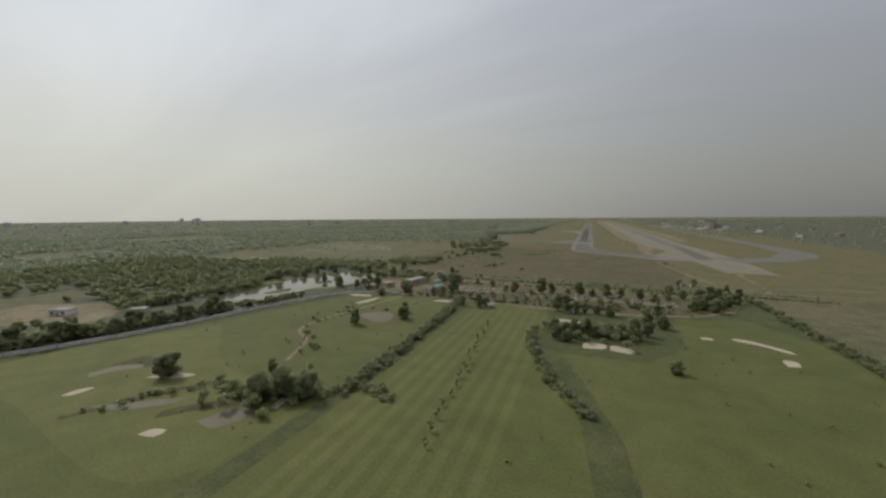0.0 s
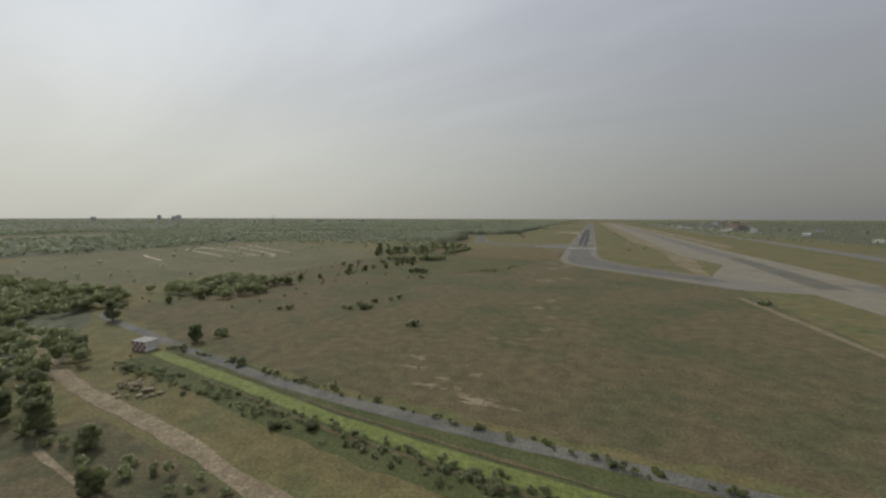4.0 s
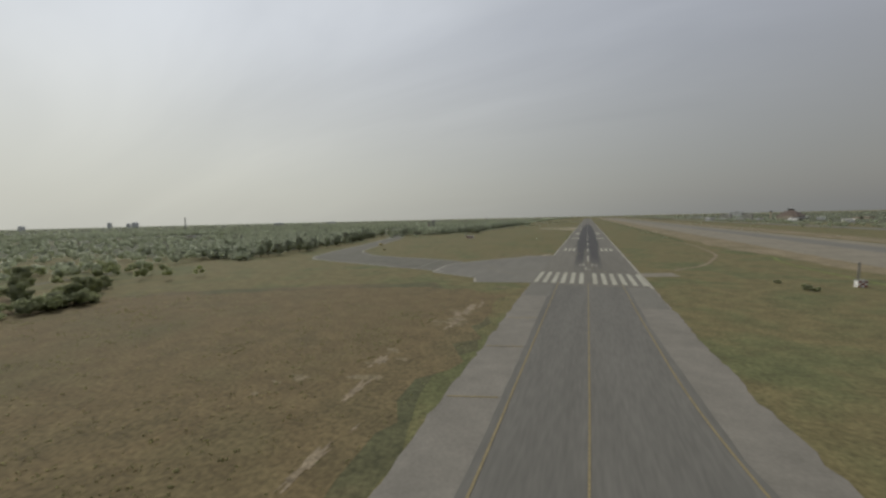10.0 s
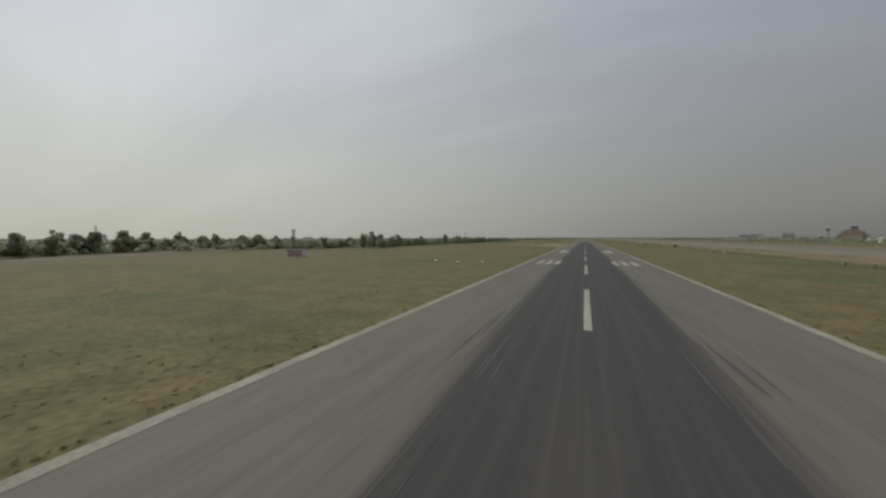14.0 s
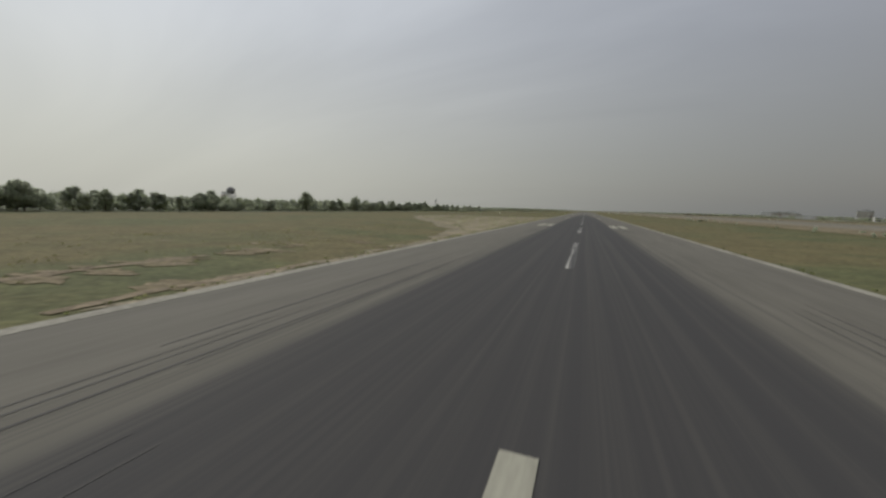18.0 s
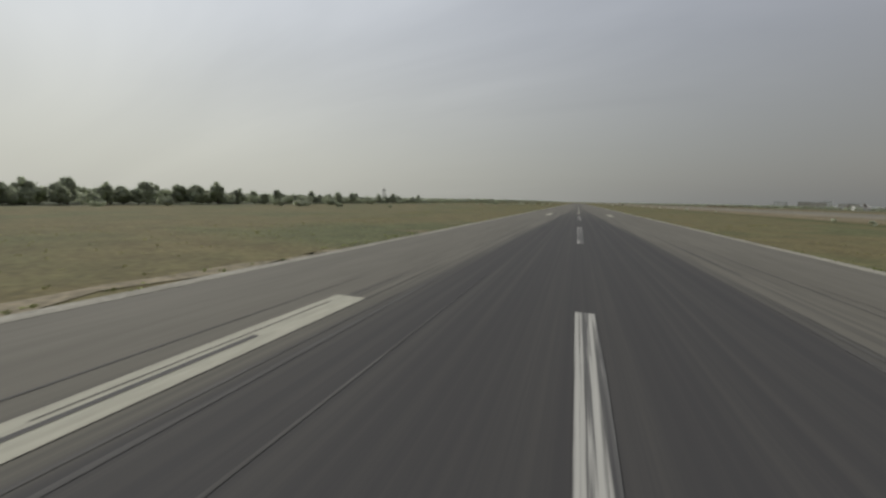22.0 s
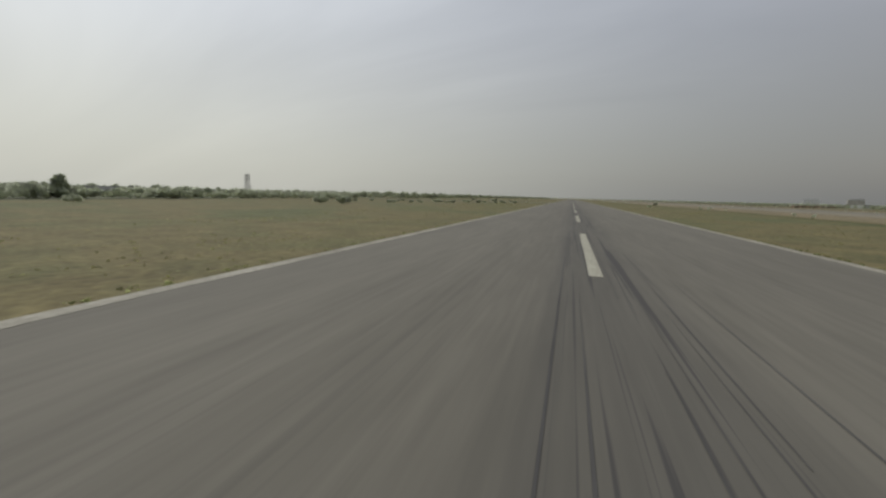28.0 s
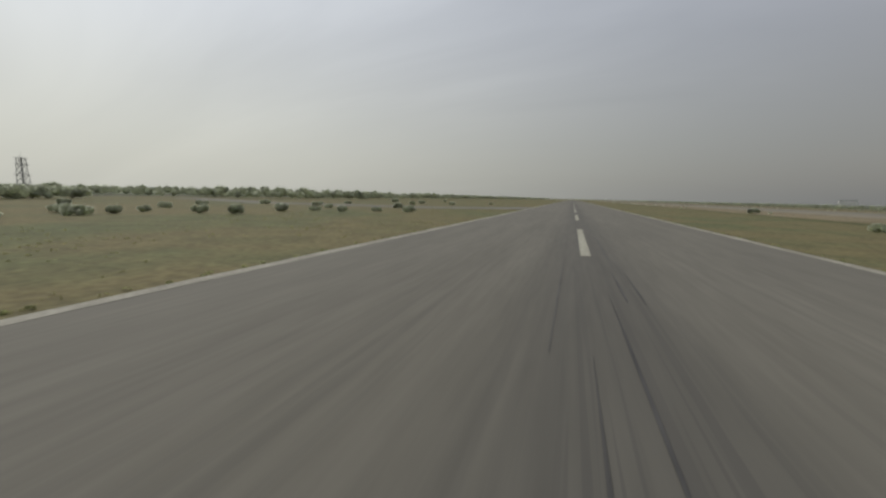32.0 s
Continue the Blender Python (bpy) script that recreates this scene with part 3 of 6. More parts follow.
patch("pond_bank", [(-135, -753), (-131, -739), (-116, -733), (-105, -740), (-101, -756), (-108, -764), (-121, -760)], 0.065, SCRUB, "bare earth bank of a pond", "ground", smooth=True, step=3)
# flat patches: the shade of the hollows is put into their dark colour
for pts in ([(-119, -888), (-112, -880), (-104, -875), (-99, -869), (-106, -868), (-116, -876), (-122, -884)], [(-188, -866), (-186, -852), (-174, -853), (-170, -860), (-180, -861)]):
    patch("hollow", pts, 0.068, DITCHM, "weedy hollow beside a pond, its shade in the dark colour", "ground", smooth=True, step=2)
for pts in ([(-150, -891), (-140, -884), (-125, -874), (-124, -878), (-136, -888)], [(-104, -884), (-100, -874), (-93, -870), (-90, -876), (-95, -885)], [(-186, -874), (-184, -864), (-175, -859), (-172, -862), (-179, -868), (-181, -876)]):
    patch("pond", pts, 0.072, POOL, "shallow muddy pool beside a fairway", "water", smooth=True, step=3)
LAKE = [(-268, -748), (-235, -748), (-233, -722), (-231, -696), (-219, -672), (-206, -640), (-208, -600), (-240, -584), (-275, -600), (-272, -630), (-294, -655), (-292, -700), (-292, -735)]
patch("lake", LAKE, 0.06, PONDWATER, "still muddy lake with wooded shores", "water", smooth=True, step=4)
patch("lake_shore", [(x * 1.0 + (3 if x > -250 else -3), y) for x, y in LAKE], 0.045, ROUGH, "pale bare shore of a lake", "ground", smooth=True, step=4)
for pts in ([(-256, -715), (-247, -716), (-240, -700), (-250, -690)], [(-250, -655), (-240, -660), (-232, -648), (-244, -640)]):
    patch("islet", pts, 0.09, SCRUB, "low grassy islet in a lake", "islet", smooth=True, step=2)
for pts in ([(-306, -690), (-288, -676), (-283, -655), (-296, -648)], [(-232, -690), (-212, -676), (-214, -668), (-228, -674)], [(-222, -628), (-209, -622), (-206, -604), (-214, -606)], [(-300, -716), (-290, -712), (-288, -700), (-298, -700)]):
    patch("algae_mat", pts, 0.078, ALGAE, "bright green algae floating on a lake", "water", smooth=True, step=2)
ribbon("golf_path", [(-116, -832), (-128, -805), (-146, -790), (-147, -762), (-138, -720), (-131, -672)], 2.2, 0.085, DIRT, "narrow pale golf path", "path")
ribbon("cemetery_road", [(-131, -672), (-112, -676), (-79, -680), (-46, -684), (-17, -688), (30, -689), (77, -680), (110, -656)], 3.4, 0.09, DIRT, "pale earth road along a golf course", "road", ragged=0.3)
ribbon("dirt_road", [(-215, -570), (-171, -582), (-130, -591), (-99, -595), (-68, -599), (-42, -604), (10, -609), (70, -611), (136, -609)], 4.2, 0.08, DIRT, "pale dirt road beside a canal", "road", ragged=0.5)
ribbon("canal_road", [(-236, -520), (-222, -538), (-184, -547), (-142, -555), (-101, -562), (-69, -567), (-15, -570), (39, -571), (98, -573), (150, -575), (420, -560)], 4.6, 0.08, ROADM, "narrow grey road along a canal", "road", ragged=0.25)
ribbon("track", [(-256, -430), (-253, -325), (-249, -279), (-243, -209), (-240, -120), (-262, -20)], 3.6, 0.07, ROADM, "straight grey track along a field", "road", ragged=0.3)
for pts in ([(-600, -505), (-510, -489), (-454, -506), (-425, -500), (-374, -520), (-340, -545)], [(-541, -335), (-500, -352), (-451, -368)], [(-582, -253), (-500, -282), (-428, -308)],
            [(-537, -193), (-460, -228), (-388, -263), (-366, -290)], [(-582, -253), (-537, -193)], [(-428, -308), (-388, -263)], [(-393, -281), (-450, -262), (-600, -216)], [(-388, -234), (-566, -151)]):
    ribbon("field_path", pts, 3.6, 0.06, SAND, "pale dirt path across a dry field", "path", ragged=0.4)
for pts, w in (([(105, -360), (112, -415), (123, -507), (134, -565), (137, -609)], 4.0), ([(176, -440), (168, -490), (166, -537), (160, -568), (139, -606)], 4.0), ([(134, -565), (200, -540), (300, -535), (420, -500)], 3.5)):
    ribbon("airfield_track", pts, w, 0.06, TANSOIL, "worn earth track on an airfield", "path", ragged=0.5)
# canal: a cut with algae-covered water between scrubby banks
CANAL = [(-137, -564), (-110, -568), (-83, -572), (-45, -578), (0, -582), (50, -585), (110, -588), (180, -590)]
ribbon("canal_bank", CANAL, 21, 0.05, ROUGH, "weedy green canal bank", "ground", ragged=0.8)
ribbon("canal_water", CANAL, 4.6, 0.10, ALGAE, "canal covered with bright green algae", "water", ragged=0.3)
for s in (-1, 1):
    ribbon("canal_edge", [(x, y + s * 4.0) for x, y in CANAL], 1.1, 0.14, SCRUB, "low grassy lip of a canal", "ground", ragged=0.3)
CREEK = [(-150, -900), (-138, -877), (-122, -858), (-107, -868), (-93, -862), (-84, -850), (-74, -853), (-63, -841), (-50, -850)]
ribbon("creek", CREEK, 3.5, 0.064, DITCHM, "weedy creek winding through a golf course", "ditch", ragged=0.7, step=3)
ribbon("ditch", [(-150, -365), (-116, -350), (-90, -320), (-69, -298), (-56, -261), (-47, -229), (-39, -202), (-28, -167)], 1.6, 0.06, DITCHM, "shallow dark ditch across a field", "ditch", ragged=0.8, step=3)
rng = random.Random(5)
for cx, cy, n, s in ((-33, -217, 5, 8), (-16, -228, 7, 12), (-10, -246, 5, 8), (-36, -300, 7, 12), (-12, -262, 4, 8), (-26, -272, 6, 10), (-86, -217, 2, 5), (-8, -480, 3, 9), (-14, -500, 4, 10), (-40, -540, 5, 10), (-22, -545, 4, 8),
                     (-8, -455, 3, 8), (-150, 60, 2, 8), (-40, 40, 4, 8), (-36, -60, 5, 6), (-42, -110, 4, 10), (-47, 175, 4, 8), (-70, 150, 2, 5), (-60, 430, 4, 12), (-90, 480, 4, 16), (-45, 520, 5, 14), (-30, 545, 3, 5), (-26, 860, 4, 2), (-27, 880, 3, 3), (38, 60, 3, 8), (-19, -336, 8, 9), (-5, -325, 7, 7), (1, -308, 6, 5), (-16, -350, 5, 8), (-33, -56, 5, 3), (-34, -70, 6, 4), (-37, -97, 3, 6), (-37, 506, 6, 3), (-37, 515, 6, 3), (-37, 525, 5, 3), (-37, 496, 4, 3), (-25.5, 508, 4, 1.5), (-48, 112, 6, 5), (-72, -337, 3, 4), (80, 250, 3, 4), (40, 700, 2, 6)):
    for _ in range(n):
        x, y, r, lie = cx + rng.uniform(-s, s), cy + rng.uniform(-s, s), rng.uniform(0.7, 2.0), rng.uniform(-0.5, 0.5)
        pts = []
        for k in range(14):
            q = rng.uniform(0.35, 1.25)
            u, w = 1.7 * r * q * math.cos(k * 0.449), 0.8 * r * q * math.sin(k * 0.449)
            pts.append((x + u * math.cos(lie) - w * math.sin(lie), y + u * math.sin(lie) + w * math.cos(lie)))
        patch("bare_patch", pts, 0.05 + rng.random() * 0.01, BARE, "ragged patch of bare pale earth", "bare earth", "structure", smooth=True, step=0.9)
for x, y, rx, ry, lie in ((-38, -214, 6, 1.1, -0.1), (-23, -218, 4.5, 1.8, -0.5), (-22, -229, 6, 1.3, -0.3), (-10, -238, 2.6, 5, 0.2), (-7, -245, 3, 4, 0.3), (-24, -263, 9, 2.6, 0.1), (-17, -257, 5, 1.5, 0.1), (-14, -555, 9, 1.8, -0.1), (-31, -551, 5, 1.2, 0.1), (-40, -540, 5, 1.0, 0), (-22, -428, 6, 1.2, 0.2), (-12, -437, 3, 3, 0.4),
                          (-7, -415, 3, 3.5, 0.4), (-30, -416, 4, 1.0, 0), (-92, -318, 3, 0.7, 0.5), (-78, -215, 4, 0.8, 0), (-19, -340, 7, 3, 0.2), (-4, -322, 5, 3, 0.3), (-36, -300, 5, 1.5, 0), (-33.5, -52, 1.5, 7, 0.06), (-35, -60, 1.6, 3, 0.3), (-33, -68, 1.0, 5, 0), (-32, -15.5, 3.5, 0.9, 0.1), (-38, -98, 1.4, 3, 0.2), (-35.5, -111, 0.9, 4, 0.1), (-30, -128, 1.0, 5, 0), (-37, 421, 1.2, 3, 0), (-33, 424, 1.5, 1.6, 0), (-30, 426, 1.2, 1.4, 0), (-28, 438, 1.0, 2.5, 0), (-36, 470, 1.2, 3, 0.1), (-30, 484, 1.0, 3, 0), (-52, 110, 3, 0.6, 0.3), (-45, 113.5, 2.6, 0.5, 0.3), (-39, 116, 1.6, 0.4, 0.2), (-60, 108, 1.6, 0.5, 0)):
    for j in range(4):
        s = 1 if j == 0 else rng.uniform(0.2, 0.4)
        cx, cy = (x, y) if j == 0 else (x + rx * rng.uniform(-1.3, 1.3), y + ry * rng.uniform(-1.6, 1.6))
        pts = []
        for k in range(22):
            q = s * rng.uniform(0.45, 1.2)
            u, w = rx * q * math.cos(k * 0.2856), ry * q * math.sin(k * 0.2856)
            pts.append((cx + u * math.cos(lie) - w * math.sin(lie), cy + u * math.sin(lie) + w * math.cos(lie)))
        patch("bare_patch", pts, 0.062 + rng.random() * 0.008, DIRT, "ragged patch of bare pale earth", "bare earth", "structure", smooth=True, step=0.8)
for pts, w in (([(-39.5, 424), (-38.4, 432), (-38.8, 441), (-38.2, 452), (-38.8, 457)], 1.3), ([(-37.4, 498), (-37, 503), (-38, 508), (-38, 511), (-37.4, 519)], 1.4), ([(-24.2, 500), (-24.8, 506), (-24.6, 512), (-24.3, 519)], 1.1)):
    ribbon("worn_strip", pts, w, 0.07, DIRT, "thin worn strip of pale earth in grass", "bare earth", ragged=0.3, step=1.2)
patch("clearing", CLEARING, 0.04, TANSOIL, "pale bare clearing among trees", "bare earth", ragged=2.0, step=5)
patch("green_field", [(-205, -360), (-150, -372), (-118, -352), (-92, -322), (-71, -299), (-58, -262), (-49, -230), (-44, -205), (-90, -190), (-150, -200), (-190, -250)], 0.026, GREENFIELD, "greener uneven grass beside a ditch", "ground", ragged=2.5, step=6)
for pts in ([(-300, -100), (-170, -70), (-60, -20), (-26, -30), (-24, -185), (-40, -192), (-90, -186), (-150, -164), (-190, -134)], ):
    patch("dry_grass", pts, 0.028, surface("brown_grass", [(0.3, (0.122, 0.102, 0.050)), (0.5, (0.142, 0.108, 0.053)), (0.66, (0.120, 0.102, 0.049)), (0.76, (0.100, 0.098, 0.045))], 40, 0.8, 0.95, 0.6, 0.25, third=5, blotch=0.18, amount=0.32, detail=9), "dry brown open grass", "ground", ragged=3, step=6)

# ---- runway and taxiways ----
RL = 3500
bm = bmesh.new()
bmesh.ops.create_grid(bm, x_segments=6, y_segments=120, size=1)
for v in bm.verts:
    v.co = Vector((v.co.x * 22.5, (v.co.y + 1) / 2 * (RL + 6) - 6, 0.10))
runway = tagged(part("runway", bm, RUNWAY), "long grey asphalt runway blackened by tyre rubber", "runway", "", "structure")
patch("pad_shoulder", [(-22.5, 2), (-21.5, -70), (-21, -112), (-20.5, -150), (-19, -183), (-14, -204), (-4, -224), (9, -238), (17, -247), (35, -261), (50, -272), (71, -290), (112, -328), (157, -321), (140, -275), (116, -266), (91, -246), (73, -231), (56, -209), (43, -190), (33, -170), (26, -138), (23, -100), (22.5, -60), (22.5, 2)], 0.07, SHOULDER, "pale concrete shoulder of a runway end", "pavement", ragged=0.45, step=2)
patch("blast_pad", [(-13.5, 0), (-13, -60), (-12.5, -115), (-12.5, -158), (-9.5, -190), (-3, -207), (7, -221), (18, -232), (40, -250), (62, -266), (100, -296), (120, -290), (112, -270), (90, -252), (56, -217), (36, -189), (25, -160), (16, -112), (14, -60), (14, 0)], 0.085, PAD, "dark asphalt lead-in curve before a runway", "pavement", ragged=0.1, step=4)
patch("pad_repair", [(-22, -2), (-13, -2), (-12.6, -28), (-21.5, -29)], 0.092, TAXI, "patch of newer asphalt", "pavement")
patch("pad_repair", [(22, -2), (14, -2), (14.4, -38), (22, -39)], 0.092, TAXI, "patch of newer asphalt", "pavement")
patch("holding_bay", [(-22.4, -2), (-46, -7), (-49, 5), (-75, 17), (-77.5, 36), (-76.5, 53), (-58.5, 80.5), (-42, 96.5), (-22.4, 112.5)], 0.082, TAXI, "broad grey holding bay joining a runway", "taxiway", ragged=0.15, step=5)
patch("old_taxiway", [(-69.5, 20.5), (-104, 31), (-138, 43), (-168, 53), (-194, 66), (-214, 110), (-231, 178), (-270, 308), (-330, 455), (-530, 826), (-506, 836), (-312, 466), (-250, 318), (-212, 196), (-190, 130), (-160, 97), (-130, 85), (-101, 77), (-74, 66)], 0.074, TAXI_OLD, "old grey taxiway leading into the trees", "taxiway", ragged=0.2, step=5)
for pts, w in (([(-70, 21), (-104, 31.6), (-138, 43.6), (-168, 53.8), (-193, 67), (-213, 110), (-230, 178), (-269, 308), (-329, 455)], 1.0), ([(-74.5, 65.4), (-101, 76.2), (-130, 84.2), (-160, 96.2), (-189, 129), (-211, 195), (-249, 317)], 0.9), ([(-91, 28), (-91, 50), (-92, 70)], 0.45)):
    ribbon("taxi_edge_line", pts, w, 0.1, EDGE, "faded pale line along a taxiway edge", "marking", ragged=0.1)
patch("old_paving", [(-44, 96), (-40, 108), (-34, 106), (-30, 112), (-26, 109), (-32, 103)], 0.062, SHOULDER, "cracked old paving in the grass", "pavement", ragged=0.5, step=2)
patch("stub_paving", [(22.5, 34), (36, 38), (38, 28), (22.5, 22)], 0.06, CONC, "short worn concrete stub", "pavement", ragged=0.5, step=2)
patch("tan_verge", [(100, -200), (118, 30), (96, 200), (92, 900), (80, 2200), (76, 3600), (124, 3600), (128, 900), (130, 100), (140, -60), (112, -262)], 0.03, TANSOIL, "band of bare tan soil beside a runway", "ground", ragged=3, step=15)
patch("second_runway", [(128, -70), (128, 100), (126, 3600), (212, 3600), (214, 300), (212, 60), (222, -240), (212, -452), (163, -446), (156, -330), (118, -330), (112, -268), (150, -160)], 0.06, CONC, "wide worn concrete of a parallel runway", "runway", ragged=0.6, step=10)
patch("second_runway_centre", [(172, -60), (196, -60), (196, 3600), (172, 3600)], 0.075, TAXI, "dark asphalt strip on a concrete runway", "runway")
patch("second_runway_centre", [(168, -305), (190, -300), (196, -64), (178, -64)], 0.076, TAXI_OLD, "dark asphalt strip on a concrete runway", "runway", ragged=0.5, step=8)
patch("outer_taxiway", [(190, -270), (212, -328), (268, -308), (340, -230), (368, -160), (372, 0), (384, 400), (392, 3600), (362, 3600), (354, 400), (340, 20), (325, -140), (280, -236), (235, -272)], 0.065, TAXI, "curved pale taxiway", "taxiway", ragged=0.4, step=10)
patch("inner_verge", [(222, 100), (222, 3600), (250, 3600), (260, 600), (250, 150)], 0.04, TANSOIL, "strip of bare tan soil", "ground", ragged=3, step=20)
patch("link_taxiway", [(-22.4, 1640), (-60, 1610), (-150, 1600), (-260, 1640), (-260, 1662), (-150, 1626), (-64, 1640), (-22.4, 1690)], 0.08, TAXI, "grey link taxiway leaving a runway", "taxiway", ragged=0.2)
ribbon("green_drain", [(84, 150), (103, 127), (98, 95), (97, 65), (99, 35), (101, 13), (110, -30)], 1.6, 0.07, ALGAE, "narrow drain with green water", "water", ragged=0.3, step=3)
ribbon("verge_track", [(39, 47), (56, 70), (70, 105), (79, 138), (83, 200), (83, 250)], 1.6, 0.06, DIRT, "thin worn track in the grass", "path", ragged=0.3)
ribbon("verge_drain", [(86, 250), (84, 500), (80, 900), (78, 1500), (76, 2400)], 4.0, 0.07, ROUGH, "weedy drain along a runway", "ditch", ragged=1.0)


def paint(name, x0, y0, x1, y1, z=0.125, material=WHITE, worn=0.0):
    """A painted bar as a part of the runway."""
    n = max(1, int((y1 - y0) / 6))
    rng = random.Random(int(x0 * 91 + y0 * 7))
    verts, faces = [], []
    for i in range(n + 1):
        y = y0 + (y1 - y0) * i / n
        verts += [(x0 + rng.uniform(-worn, worn), y, z), (x1 + rng.uniform(-worn, worn), y, z)]
    faces = [(2 * i, 2 * i + 1, 2 * i + 3, 2 * i + 2) for i in range(n)]
    ob = new(name, mesh_of(name, verts, faces, material))
    ob.parent = runway
    return ob


for s in (-1, 1):
    for k in range(6):
        a = 1.8 + 3.6 * k
        x0, x1 = sorted((s * a, s * (a + 1.8)))
        paint("threshold_stripe", x0, -1.0, x1, 29.4)
    for k in range(12):
        y0, y1 = -6 + (RL + 6) * k / 12, -6 + (RL + 6) * (k + 1) / 12
        if s < 0:
            y0 = max(y0, 112)
        paint("edge_line", *sorted((s * 21.6, s * 22.7))[:1], y0, sorted((s * 21.6, s * 22.7))[1], y1, 0.118, EDGE, 0.12)
    for y0, y1, bars in ((149, 172.5, ((9.4, 11.2), (12.6, 14.4), (15.9, 17.8))), (309, 332, ((9.4, 11.2), (12.6, 14.4), (15.9, 17.8))), (419, 466, ((10.6, 16.3),)),
                         (632.5, 656.5, ((10.2, 12.3), (13.4, 15.5))), (793.5, 818.2, ((10.6, 12.4),)), (953, 977.8, ((10.6, 12.4),))):
        for lo, hi in bars:
            x0, x1 = sorted((s * lo, s * hi))
            paint("aiming_point_block" if y1 - y0 > 30 else "touchdown_bar", x0, y0, x1, y1, 0.125, WHITE, 0.05)
for x, y0, y1, w in ((-11.6, 420, 463, 0.26), (-12.1, 423, 441, 0.18), (-11.2, 436, 465, 0.14), (11.3, 419.5, 463, 0.3), (11.85, 421, 464, 0.2), (12.5, 448, 461, 0.14), (-11.0, 640, 655, 0.14), (10.9, 634, 652, 0.16), (-11.5, 795, 812, 0.2), (-11.9, 806, 817, 0.14)):
    paint("rubber_smear", x - w / 2, y0, x + w / 2, y1, 0.138, RUBBER, 0.06)
DASH_P, DASH_L, DASH_F = 64.33, 33.4, 47.9
for k in range(1, 53):
    far = DASH_F + k * DASH_P
    paint("centreline_dash", -0.45, far - DASH_L, 0.45, far, 0.13, SCUFFED if 8 <= k <= 14 else WHITE, 0.03)
    if k in (5, 6, 7, 15, 16, 17, 18):
        for j in range(2):
            r = random.Random(k * 3 + j)
            x = -0.22 + 0.3 * j + r.uniform(-0.05, 0.05)
            paint("rubber_smear", x, far - DASH_L + r.uniform(0, 4), x + r.uniform(0.06, 0.13), far - r.uniform(0, 8), 0.138, RUBBER, 0.02)
for pts, w in (([(-22, 111.5), (-42, 95.5), (-58, 79.5), (-75.8, 53), (-76.8, 36), (-75, 18)], 1.1), ([(-75, 17.5), (-50, 5.6)], 1.0), ([(-48.6, 4.6), (-45.6, -6.4)], 1.0), ([(-45.4, -6.4), (-22.6, -2.4)], 1.0)):
    ribbon("taxi_edge_line", pts, w, 0.12, EDGE, "", "", parent=runway, step=2)
for pts, w in (([(-11.5, 0), (-11.3, -115), (-11.3, -158), (-8, -188), (-2, -204), (8, -218), (20, -231), (42, -249), (64, -264), (100, -292)], 0.32), ([(12.5, 0), (13, -60), (15, -110), (24, -158), (35, -186), (56, -213), (90, -248)], 0.32),
               ([(0, -2), (0, -100), (0, -165), (4, -192), (14, -213), (30, -232), (56, -252), (100, -284)], 0.28), ([(-20, 4), (-31, 17), (-45, 30), (-49, 37), (-50.5, 42.6)], 0.2), ([(-64, 47), (-51, 43), (-34, 39), (-23, 34), (-14, 29), (-4, 20)], 0.2), ([(-30, 84), (-22, 95), (-17, 102), (-12, 110), (-8, 119), (-3, 138), (-0.8, 160)], 0.18), ([(0.2, 78), (0.4, 63), (0.8, 57), (2.6, 49), (4.4, 43), (8, 34)], 0.18)):
    ribbon("yellow_line", pts, w, 0.128, YELLOW, "", "", parent=runway, step=3)
for k in range(6):
    ribbon("yellow_bar", [(-20.6, -60 - 24 * k), (-13, -58 - 24 * k)], 0.45, 0.11, YELLOW, "", "", parent=runway, step=4)


def numeral(x, y, outline):
    """A blocky painted character from outlines in units of its width and height."""
    bm = bmesh.new()
    for poly in outline:
        bm.faces.new([bm.verts.new((px * 3.0, py * 9.3, 0)) for px, py in poly])
    ob = part("runway_designator", bm, WHITE, runway)
    for p in ob.data.polygons:
        if p.normal.z < 0:
            p.flip()
    ob.location = (x * SC, y * SC, 0.13 * SC)


THREE = [[(0, 0.88), (0.62, 0.88), (1, 0.88), (1, 1), (0, 1)], [(0.70, 0.88), (0.36, 0.60), (0.36, 0.5), (0.6, 0.5), (0.6, 0.6), (0.95, 0.88)], [(0.36, 0.5), (0.36, 0.48), (1, 0.48), (1, 0.6), (0.6, 0.6), (0.6, 0.5)], [(0.76, 0.12), (1, 0.12), (1, 0.48), (0.76, 0.48)], [(0, 0), (1, 0), (1, 0.12), (0, 0.12)], [(0, 0.12), (0.22, 0.12), (0.22, 0.2), (0, 0.2)]]
SIX = [[(0, 0.12), (0.24, 0.12), (0.24, 0.78), (0.5, 1), (0.24, 1), (0, 0.8)], [(0, 0), (1, 0), (1, 0.12), (0, 0.12)], [(0.76, 0.12), (1, 0.12), (1, 0.5), (0.76, 0.5)], [(0.24, 0.5), (1, 0.5), (1, 0.62), (0.24, 0.62)]]
numeral(-4.6, 57, THREE)
numeral(1.7, 57, SIX)
numeral(-1.4, 41.3, [[(0, 0.13), (0.25, 0.13), (0.25, 1), (0, 1)], [(0, 0), (1, 0), (1, 0.13), (0, 0.13)]])

